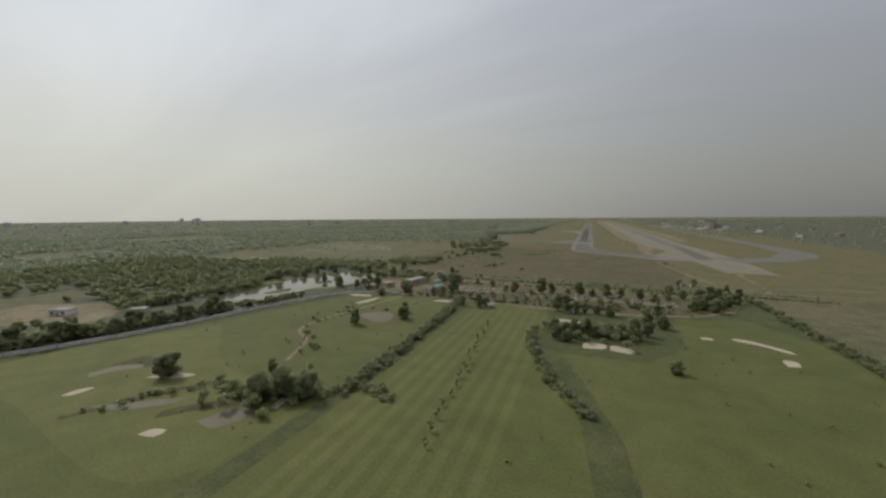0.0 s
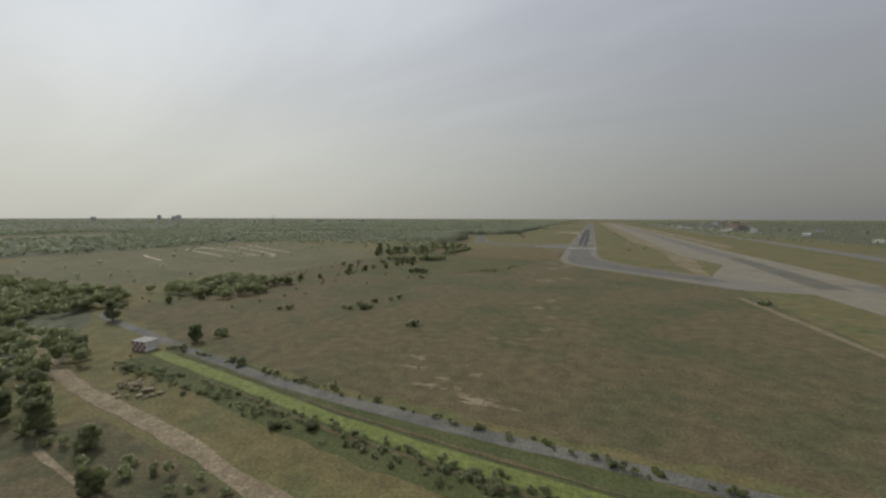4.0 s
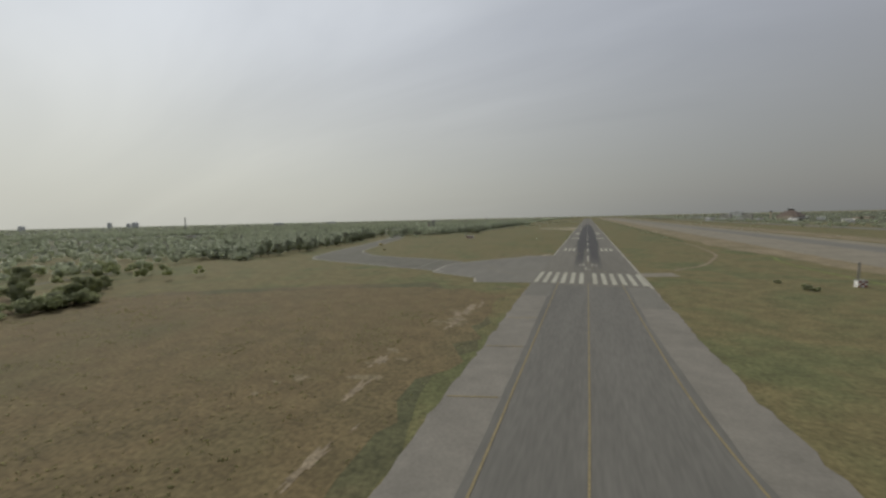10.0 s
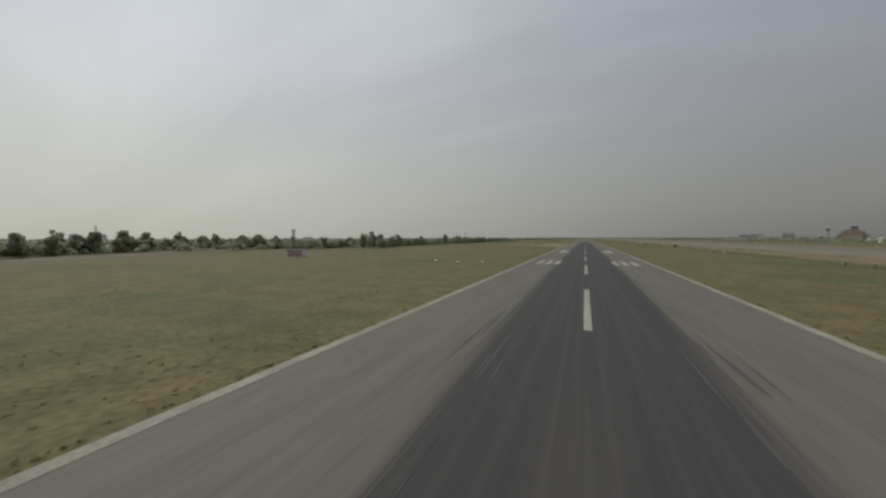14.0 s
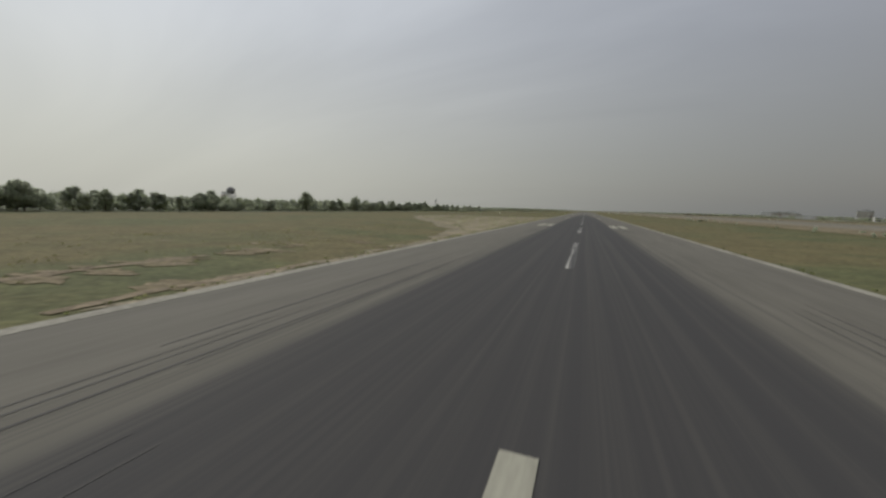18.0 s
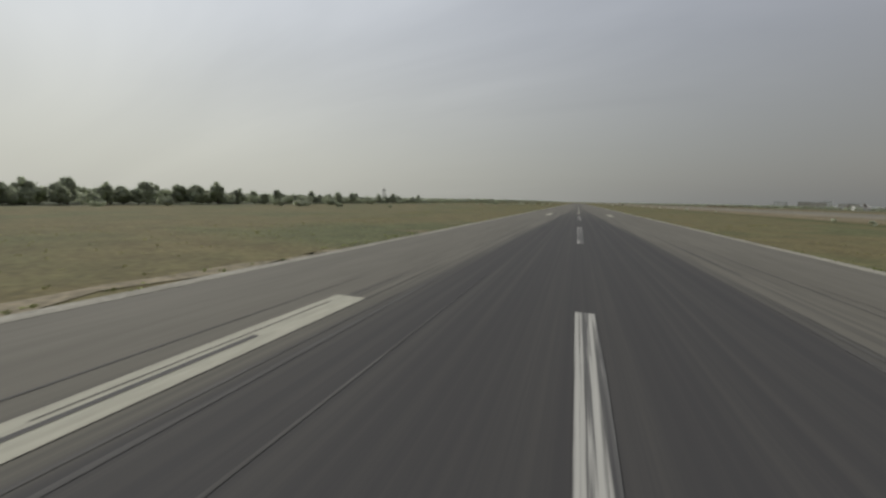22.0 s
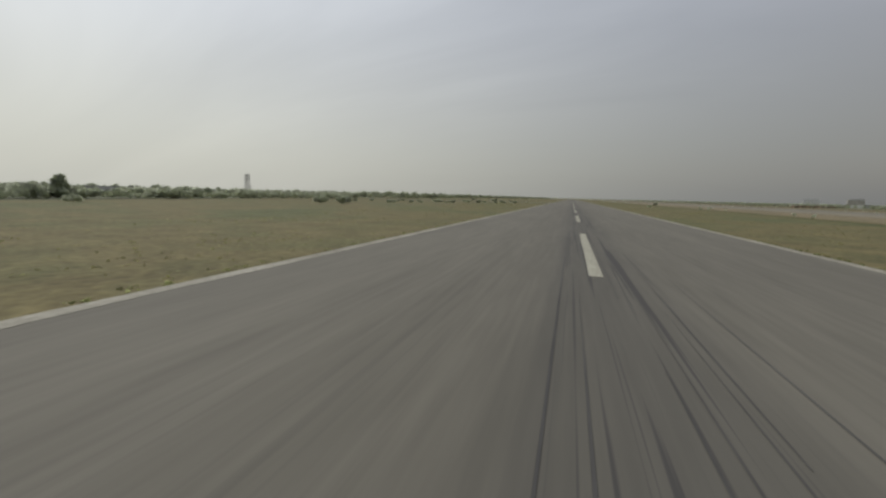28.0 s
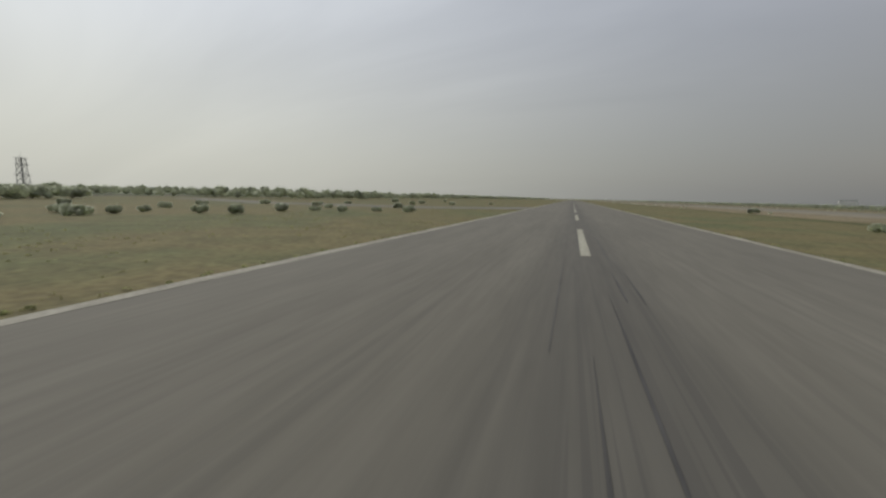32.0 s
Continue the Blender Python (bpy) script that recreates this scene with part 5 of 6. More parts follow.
# far woods: many crowns in one object; the default leaf has haze in its colour
def woods(name, seed, count, place, label, leaf=LEAF_HAZE, per=9, size=1.5, lo=6, hi=11, spread=4.2, blobs=3, up=0.5):
    r = random.Random(seed)
    bl, core = [], 0 if size < 0.2 else 1
    for _ in range(count):
        x, y = place(r)
        h = r.uniform(lo, hi)
        sp = spread * r.uniform(0.7, 1.25)
        if not core:
            bl.append((x, y, h * 0.4, sp * r.uniform(0.5, 0.9)))
            continue
        for k in range(blobs):
            q, t = sp * (0.0 if k == 0 else r.uniform(0.3, 0.62)), r.uniform(0, 6.28)
            z = h * (0.66 if k == 0 else r.uniform(0.36, 0.66))
            bl.append((x + q * math.cos(t), y + q * math.sin(t), z, min(sp * r.uniform(0.42, 0.66), max(h - z, 0.3 * h) * 1.1)))
    tagged(new(name, leaf_mesh(name, seed, bl, per, size * (0.6 if core else 1.0), leaf, up * 0.15 if core else 1.0, core, 0.85 if core else 0.3)), label, "woodland", "", "stuff")


GLADES = [[(-1010, 190), (-820, 140), (-640, 420), (-860, 520)], [(-1420, -320), (-1120, -260), (-1090, 30), (-1360, 60)], [(-980, -620), (-820, -660), (-790, -520), (-960, -470)], [(-1300, 700), (-1050, 640), (-760, 980), (-1000, 1080)], [(-560, 560), (-470, 520), (-420, 700), (-500, 760)], [(-460, -880), (-400, -900), (-380, -770), (-440, -760)]]
for g in GLADES:
    patch("glade", g, 0.032, FIELD, "dry grassy glade among far trees", "field", ragged=6, step=14)
CLEAR = GLADES + [[(-262, -60), (-262, -410), (-330, -505), (-480, -515), (-615, -425), (-630, -240), (-570, -100), (-420, -60)], LAKE, CLEARING, [(-340, -900), (-300, -900), (-290, -800), (-330, -800)], [(-262, 70), (-200, 40), (-160, 90), (-215, 170), (-262, 300), (-335, 470), (-515, 840), (-550, 830), (-372, 480), (-315, 350), (-274, 230)], [(-300, 1590), (-100, 1590), (-100, 1675), (-300, 1675)]]


def in_box(x0, x1, y0, y1):
    def f(r):
        while True:
            x, y = r.uniform(x0, x1), r.uniform(y0, y1)
            if not any(inside(x, y, c) for c in CLEAR):
                return x, y
    return f


def belt(edge, depth):
    """Points behind a line of X over Y."""
    ys, xs = zip(*edge)

    def f(r):
        while True:
            y = r.uniform(ys[0], ys[-1])
            x = float(np.interp(y, ys, xs)) - depth * r.random() ** 1.5
            if not any(inside(x, y, c) for c in CLEAR):
                return x, y
    return f


woods("near_woods", 31, 1400, in_box(-640, -290, -980, -545), "dense hazy green woodland beside a lake", per=12, size=0.95, blobs=4, spread=5, up=0.7, leaf=LEAF)
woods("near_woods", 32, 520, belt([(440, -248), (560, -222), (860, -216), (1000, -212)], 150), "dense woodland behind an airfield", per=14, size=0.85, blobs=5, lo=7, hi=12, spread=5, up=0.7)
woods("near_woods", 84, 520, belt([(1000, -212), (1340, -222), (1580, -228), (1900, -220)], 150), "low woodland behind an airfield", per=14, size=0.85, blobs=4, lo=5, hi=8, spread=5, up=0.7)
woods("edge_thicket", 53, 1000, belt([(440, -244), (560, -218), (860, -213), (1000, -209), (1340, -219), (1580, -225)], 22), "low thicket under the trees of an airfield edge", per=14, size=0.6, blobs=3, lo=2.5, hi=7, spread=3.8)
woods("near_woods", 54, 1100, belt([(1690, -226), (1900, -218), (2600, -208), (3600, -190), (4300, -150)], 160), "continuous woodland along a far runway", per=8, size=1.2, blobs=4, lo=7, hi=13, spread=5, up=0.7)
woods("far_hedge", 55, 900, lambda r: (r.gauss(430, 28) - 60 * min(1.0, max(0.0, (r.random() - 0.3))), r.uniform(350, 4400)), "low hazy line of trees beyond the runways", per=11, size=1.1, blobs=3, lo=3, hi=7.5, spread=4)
woods("near_woods", 33, 800, in_box(-640, -250, -110, 480), "open woodland beyond dry fields", per=12, size=0.85, blobs=4, up=0.7)
woods("field_trees", 34, 60, lambda r: (r.uniform(-620, -290), r.uniform(-500, -100)), "scattered trees in dry fields", per=18, size=0.7, blobs=3, hi=8, spread=3)
woods("near_woods", 43, 260, in_box(-440, -238, -572, -508), "dense trees between a lake and a field", per=26, size=0.7, blobs=4, leaf=LEAF)
woods("near_woods", 44, 110, in_box(-262, -192, -492, -432), "dense trees at the corner of a scrub field", per=26, size=0.65, blobs=4, hi=9, leaf=LEAF)
woods("near_woods", 45, 80, in_box(-300, -186, -215, -20), "trees round a low airfield building", per=26, size=0.6, blobs=4, hi=9, spread=3.6, leaf=LEAF)
woods("canal_scrub", 46, 460, lambda r: (lambda t: (-140 + 330 * t, -566 - 24 * t + r.choice((r.uniform(-14, -6), r.uniform(-12, -6), r.uniform(-12, -6), r.uniform(6, 9)))))(r.random()), "dark scrub along a canal", leaf=LEAF_DARK, per=18, size=0.3, lo=0.5, hi=1.7, spread=1.2, blobs=3)
woods("near_woods", 47, 60, in_box(-215, -140, -610, -570), "trees beside a dirt road", per=26, size=0.6, blobs=4, hi=9, spread=3.4, leaf=LEAF)
woods("scrub_shrubs", 48, 120, lambda r: (r.gauss(-200, 30), r.gauss(-330, 95)), "small shrubs strewn over a scrub field", leaf=LEAF_PALE, per=16, size=0.32, lo=0.7, hi=2.4, spread=1.5, blobs=3)
woods("golf_thicket", 49, 34, lambda r: (r.gauss(18, 13), r.gauss(-748, 7)), "thicket of trees between fairways", leaf=LEAF, per=30, size=0.5, lo=3, hi=8, spread=2.8, blobs=5)
woods("golf_thicket", 50, 26, lambda r: (r.gauss(-96, 9), r.gauss(-862, 7)), "thicket of trees round a golf pond", leaf=LEAF, per=30, size=0.5, lo=3, hi=8, spread=2.8, blobs=5)
woods("golf_thicket", 51, 150, lambda r: (lambda t: (-71 - 9 * t * t + r.uniform(-3.5, 3.5), -850 + 165 * t))(r.random()), "dense low hedge between fairways", leaf=LEAF_DARK, per=24, size=0.4, lo=1.5, hi=4, spread=2.2, blobs=3)
woods("golf_thicket", 82, 90, lambda r: (lambda t: (-14 + 32 * t * t + r.uniform(-3, 3), -738 - 100 * t))(r.random()), "dense low hedge between fairways", leaf=LEAF_DARK, per=24, size=0.4, lo=1.2, hi=3.2, spread=2.0, blobs=3)
woods("golf_thicket", 83, 110, lambda r: (132 + r.uniform(-3, 4), r.uniform(-800, -600)), "dense boundary hedge", leaf=LEAF_DARK, per=24, size=0.4, lo=1.5, hi=3.8, spread=2.2, blobs=3)
woods("edge_weeds", 52, 1500, lambda r: (r.choice((-1, 1)) * (23.0 + abs(r.gauss(0, 0.5))), r.uniform(120, 1750)), "tufts of weed along a runway edge", leaf=LEAF_PALE, per=5, size=0.14, lo=0.1, hi=0.35, spread=0.35, blobs=1)
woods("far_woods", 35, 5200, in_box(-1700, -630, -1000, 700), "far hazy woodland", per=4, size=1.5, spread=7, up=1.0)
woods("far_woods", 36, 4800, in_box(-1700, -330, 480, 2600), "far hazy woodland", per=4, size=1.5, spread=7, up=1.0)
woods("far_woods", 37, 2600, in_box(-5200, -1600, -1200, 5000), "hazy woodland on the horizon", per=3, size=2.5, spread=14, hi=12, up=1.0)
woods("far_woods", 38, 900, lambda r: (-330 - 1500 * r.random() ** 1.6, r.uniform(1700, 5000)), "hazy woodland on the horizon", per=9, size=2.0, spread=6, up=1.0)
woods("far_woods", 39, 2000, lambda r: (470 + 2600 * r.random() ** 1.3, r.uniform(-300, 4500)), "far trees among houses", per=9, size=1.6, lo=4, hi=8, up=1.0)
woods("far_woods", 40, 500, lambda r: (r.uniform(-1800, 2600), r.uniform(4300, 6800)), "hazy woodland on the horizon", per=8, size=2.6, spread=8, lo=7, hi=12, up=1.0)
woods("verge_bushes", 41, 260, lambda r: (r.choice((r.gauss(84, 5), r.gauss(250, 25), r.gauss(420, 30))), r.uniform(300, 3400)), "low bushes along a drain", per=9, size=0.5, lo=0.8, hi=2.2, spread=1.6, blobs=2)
woods("golf_brush", 42, 90, lambda r: (r.gauss(60, 45) if r.random() < 0.4 else r.uniform(-250, -80), r.uniform(-900, -700)), "tufts of rough on a golf course", leaf=LEAF, per=8, size=0.35, lo=0.5, hi=1.4, spread=1.0, blobs=2)


# tufts of taller grass that roughen the verges, in loose drifts
def drifts(x0, x1, y0, y1, n, seed):
    r = random.Random(seed)
    spots = [(r.uniform(x0, x1), r.uniform(y0, y1), r.uniform(1.5, 9)) for _ in range(n)]

    def f(q):
        cx, cy, s = q.choice(spots)
        return min(max(q.gauss(cx, s), x0), x1), q.gauss(cy, s * 1.6)
    return f


for seed, n, where in ((56, 6500, drifts(-75, -23.6, 420, 1650, 300, 1)), (57, 2600, drifts(23.6, 60, 120, 1500, 150, 2)), (58, 1400, drifts(-85, -26, -190, -30, 70, 3)), (59, 2600, drifts(-85, -23.6, 135, 420, 120, 4))):
    woods("verge_grass", seed, n, where, "drifts of taller green grass on a verge", leaf=TUFT, per=4, size=0.12, lo=0.05, hi=0.2, spread=0.4, blobs=1)
for seed, n, where in ((64, 2600, drifts(-170, -40, -330, -60, 160, 5)), (65, 1600, drifts(-60, 90, -540, -270, 110, 6))):
    woods("field_grass", seed, n, where, "drifts of taller weedy grass on a field", leaf=TUFT, per=5, size=0.19, lo=0.1, hi=0.4, spread=0.7, blobs=1)
woods("field_hedge", 71, 46, lambda r: (r.uniform(-176, -148), -240 + r.uniform(-9, 9)), "dense hedge of tall bushes in a field", leaf=LEAF, per=34, size=0.55, lo=4, hi=7.5, spread=3.2, blobs=4)
woods("field_hedge", 72, 80, lambda r: (r.uniform(-176, -164), r.uniform(-180, -80)), "dense hedge of tall bushes in a field", leaf=LEAF, per=34, size=0.55, lo=3.5, hi=6.5, spread=3.0, blobs=4)
woods("field_hedge", 73, 40, lambda r: (r.uniform(-206, -178), r.uniform(-266, -252)), "clump of bushes beside a track", leaf=LEAF, per=30, size=0.55, lo=3.5, hi=7.5, spread=3.0, blobs=4)
woods("shore_trees", 75, 190, lambda r: (lambda t: (-266 + 62 * t - abs(r.gauss(6, 16)) * (1 - t), -900 + 185 * t + r.uniform(-4, 4)))(r.random() ** 1.8), "dense trees between a wall and a lake", leaf=LEAF, per=30, size=0.6, lo=4, hi=9, spread=3.4, blobs=4)
woods("shore_trees", 76, 120, lambda r: (lambda t: (-300 + 14 * math.sin(t * 6) - r.uniform(0, 16), -770 + 190 * t))(r.random()), "dense trees on a far lake shore", leaf=LEAF, per=28, size=0.65, lo=5, hi=10, spread=4, blobs=4)
woods("cemetery_scrub", 77, 170, lambda r: (r.uniform(-112, 84), r.choice((r.uniform(-612, -606), r.uniform(-680, -640), r.uniform(-680, -640)))), "scrubby small trees round graves", leaf=LEAF, per=24, size=0.4, lo=1.2, hi=4.2, spread=1.8, blobs=3)
woods("ditch_bushes", 78, 26, lambda r: (lambda t: (float(np.interp(t, [0, 0.4, 0.7, 1], [-90, -69, -47, -28])) + r.uniform(-1, 1), float(np.interp(t, [0, 0.4, 0.7, 1], [-320, -298, -229, -167])) + r.uniform(-1, 1)))(r.random()), "small bushes along a ditch", leaf=LEAF_PALE, per=20, size=0.22, lo=0.5, hi=1.5, spread=0.9, blobs=3)
woods("creek_bushes", 79, 120, lambda r: (lambda i, t: (CREEK[i][0] + (CREEK[i + 1][0] - CREEK[i][0]) * t + r.gauss(0, 2.2), CREEK[i][1] + (CREEK[i + 1][1] - CREEK[i][1]) * t + r.gauss(0, 2.2)))(r.randrange(8), r.random()), "bushes along a golf course creek", leaf=LEAF, per=24, size=0.38, lo=0.8, hi=3.2, spread=1.8, blobs=3)
woods("edge_thicket", 81, 320, belt([(40, -236), (130, -240), (230, -266), (340, -316), (420, -300), (480, -258)], 40), "low thicket under the trees beyond an old taxiway", per=18, size=0.6, blobs=4, lo=3.5, hi=8.5, spread=4.0)
woods("taxiway_trees", 80, 420, belt([(40, -258), (130, -262), (230, -290), (340, -338), (420, -312), (480, -262)], 110), "dense trees beyond an old taxiway", per=26, size=0.7, blobs=6, lo=8, hi=14.5, spread=4.4)


# ---- buildings ----
def window(parent, x, y, z, w, h, face, frame_mat=WHITEWALL):
    """A window set in a wall that faces -y or +y (face = -1 or 1)."""
    f = part("window", boxed(x - w / 2, y - 0.06, z, x + w / 2, y + 0.06, z + h), frame_mat, parent)
    part("pane", boxed(x - w / 2 + 0.1, y + face * 0.03 - 0.05, z + 0.1, x + w / 2 - 0.1, y + face * 0.03 + 0.05, z + h - 0.1), DARKGLASS, f)


def building(name, x, y, w, d, h, rz, wall, roof, label, category="building", floors=1, bays=4, pitched=0.0, eave=0.35, door=True, sides=(-1, 1)):
    """Walls, a roof with eaves, rows of windows on the long sides and a door."""
    b = thing(name, x, y, 0.03, rz, label, category)
    part("wall", boxed(-w / 2, -d / 2, -0.1, w / 2, d / 2, h, 0.02), wall, b)
    bm = bmesh.new()
    if pitched:
        pts = [(-w / 2 - eave, -d / 2 - eave, h + 0.004), (-w / 2 - eave, 0, h + pitched), (-w / 2 - eave, d / 2 + eave, h + 0.004)]
        vs = []
        for s in (1, -1):
            vs.append([bm.verts.new((s * p[0], p[1], p[2])) for p in pts] + [bm.verts.new((s * pts[0][0], -d / 2 - eave, h + 0.2)), bm.verts.new((s * pts[0][0], 0, h + pitched + 0.2)), bm.verts.new((s * pts[0][0], d / 2 + eave, h + 0.2))])
        a, c = vs
        for q in ((0, 1, 4, 3), (1, 2, 5, 4)):
            bm.faces.new([a[i] for i in q]), bm.faces.new([c[i] for i in q][::-1])
        for q in ((0, 1), (1, 2), (3, 4), (4, 5)):
            bm.faces.new((a[q[0]], a[q[1]], c[q[1]], c[q[0]]))
        for q in ((0, 3), (2, 5)):
            bm.faces.new((a[q[0]], a[q[1]], c[q[1]], c[q[0]]))
    else:
        box(bm, -w / 2 - eave, -d / 2 - eave, h + 0.004, w / 2 + eave, d / 2 + eave, h + 0.3, 0.03)
    part("roof", bm, roof, b)
    if not pitched:
        part("parapet", boxed(-w / 2, -d / 2, h + 0.304, w / 2, -d / 2 + 0.25, h + 0.7), wall, b)
    fh = h / floors
    for f in range(floors):
        for k in range(bays):
            xx = -w / 2 + w * (k + 0.5) / bays
            for s in sides:
                if door and f == 0 and k == bays // 2 and s == -1:
                    continue
                window(b, xx, s * (d / 2 + 0.02), f * fh + fh * 0.32, min(2.2, w / bays * 0.55), fh * 0.42, s)
    if door:
        xx = -w / 2 + w * (bays // 2 + 0.5) / bays
        dr = part("door", boxed(xx - 0.55, -d / 2 - 0.08, 0, xx + 0.55, -d / 2 + 0.04, min(2.1, h * 0.7), 0.02), BARK, b)
        part("door_handle", boxed(xx + 0.38, -d / 2 - 0.14, 0.95, xx + 0.46, -d / 2 - 0.081, 1.1), STEEL, dr)
    return b


building("hall", -146, -626, 25, 9, 5.2, 78, TANWALL, GREYROOF, "long tan hall with a flat grey roof", bays=6)
building("shed", -116, -650, 25, 6, 2.9, 86, WHITEWALL, GREENROOF, "long shed under a faded green sheet roof", bays=6, pitched=0.9)
building("shed", -127, -618, 13, 5, 2.8, 80, WHITEWALL, GREENROOF, "small shed under a faded green sheet roof", bays=4, pitched=0.7)
building("house", -164, -650, 9, 7, 4, 60, TANWALL, GREYROOF, "tan house with a flat roof near a lake", "house", bays=3)
building("house", -176, -664, 10, 8, 3.6, 64, PLASTER, GREYROOF, "low plastered house beside a golf course", "house", bays=3)
building("house", -150, -612, 9, 7, 3.6, 50, PLASTER, GREYROOF, "low plastered house near a lake", "house", bays=2)
building("shed", 4, -693, 6.5, 4.5, 2.8, -6, PLASTER, GREYROOF, "small shed with a pale blue-grey roof", bays=2, pitched=0.8)
building("hut", 98, -560, 3.4, 3, 2.6, 10, PLASTER, GREYROOF, "small white hut under trees", "hut", bays=1, door=False)
building("hut", 106, -558, 3.6, 3, 2.5, 10, PLASTER, GREYROOF, "small white hut beside a track", "hut", bays=1, door=False)
building("hut", 125, -592, 3.6, 3, 2.6, 0, PLASTER, GREYROOF, "white hut among trees near a road", "hut", bays=1, door=False)
building("barracks", -252, -104, 34, 10, 4.0, 42, WHITEWALL, GREYROOF, "long low white building with a grey roof", bays=12)
building("house", -236, -172, 12, 8, 4, 80, PLASTER, GREYROOF, "low plastered house among trees", "house", bays=3)
building("house", -300, -770, 16, 9, 4, 30, PLASTER, GREYROOF, "plastered house in woodland", "house", bays=4)
building("house", -330, -820, 12, 9, 4, 20, WHITEWALL, GREYROOF, "white flat-roofed house in woodland", "house", bays=3)
building("house", -282, -800, 10, 8, 3.6, 40, TANWALL, GREYROOF, "small tan house in woodland", "house", bays=3)

rng = random.Random(8)
for k in range(16):
    building("house", rng.uniform(-900, -560), rng.uniform(60, 900), rng.uniform(12, 30), rng.uniform(9, 13), rng.uniform(4, 7), rng.uniform(0, 180), rng.choice((WHITEWALL, PLASTER, TANWALL)), GREYROOF, "pale flat-roofed house far off among trees", "house", bays=3, door=False, sides=(-1,))
for k in range(14):
    building("house", rng.uniform(-1500, -700), rng.uniform(900, 2400), rng.uniform(14, 40), rng.uniform(10, 16), rng.uniform(5, 9), rng.uniform(0, 180), rng.choice((WHITEWALL, PLASTER, TANWALL)), GREYROOF, "pale building far off among trees", "house", bays=3, door=False, sides=(-1,))
for k in range(16):
    building("house", rng.uniform(560, 1300), rng.uniform(200, 1300), rng.uniform(14, 40), rng.uniform(10, 16), rng.uniform(5, 9), rng.uniform(0, 180), rng.choice((WHITEWALL, PLASTER, TANWALL)), GREYROOF, "pale building far off beyond the runways", "house", bays=3, door=False, sides=(-1,))

# airport buildings across the runways
terminal = thing("terminal", 610, 1370, 0.02, 62, "red-brown airport terminal with pale bands and towers", "terminal")
for x0, y0, x1, y1, h, mat in ((-90, -25, 90, 25, 15, TERRA), (-60, -18, 60, 20, 22, TERRA), (-130, -14, -90, 16, 10, TANWALL), (90, -14, 140, 16, 10, TANWALL), (-26, -10, 26, 14, 27, TERRA)):
    part("block", boxed(x0, y0, -0.1, x1, y1, h, 0.1), mat, terminal)
for k in range(20):
    part("window", boxed(-88 + k * 9, -25.4, 4, -82 + k * 9, -24.9, 8), DARKGLASS, terminal)
part("canopy", boxed(-140, -32, 4.2, 150, -25.5, 5.4, 0.05), WHITEWALL, terminal)
for x in (-40, 12):
    part("tower", boxed(x - 3.5, -5, 0, x + 3.5, 3, 30, 0.1), TERRA, terminal)
    part("cab", boxed(x - 4.5, -6.5, 30.004, x + 4.5, 4.5, 33.5, 0.6), DARKGLASS, terminal)
    part("cab_roof", boxed(x - 5, -7, 33.504, x + 5, 5, 34.2, 0.2), WHITEWALL, terminal)
ctl = thing("control_tower", 545, 1335, 0.02, 60, "slim airport control tower with a wide cab", "control tower")
part("shaft", bar(bmesh.new(), (0, 0, -0.1), (0, 0, 24), 2.0, 10, 1.5), TANWALL, ctl)
part("cab", bar(bmesh.new(), (0, 0, 24.004), (0, 0, 27.5), 3.0, 10, 4.6), DARKGLASS, ctl)
part("cab_roof", bar(bmesh.new(), (0, 0, 27.504), (0, 0, 28.3), 4.9, 10, 4.4), GREYROOF, ctl)
for x, y, w in ((395, 1390, 44), (430, 1368, 36), (470, 1345, 40), (640, 1270, 70), (470, 1010, 90), (520, 1130, 70), (430, 1510, 80), (450, 1640, 60), (520, 900, 60), (600, 760, 80)):
    building("airport_shed", x, y, w, 18, 6.5, 66, WHITEWALL, WHITEWALL, "long white airport shed", "shed", bays=8, sides=(-1, 1), door=False)
for x, y, w, h in ((560, 1560, 34, 19), (700, 2300, 60, 16), (820, 2500, 40, 22), (620, 2000, 50, 12), (980, 3000, 60, 24), (1120, 3560, 80, 26)):
    building("hangar", x, y, w, w * 0.7, h, 64, rng.choice((WHITEWALL, PLASTER)), GREYROOF, "large pale hangar beyond the runways", "hangar", bays=4, pitched=3, door=False)
for k, (x, y) in enumerate(((1060, 760), (1110, 800), (1160, 830), (1220, 880), (1290, 900))):
    building("apartment_block", x, y, 26, 16, 22, 60, PLASTER, GREYROOF, "pale apartment block far beyond the airport", "apartment block", floors=6, bays=4, door=False, sides=(-1,))


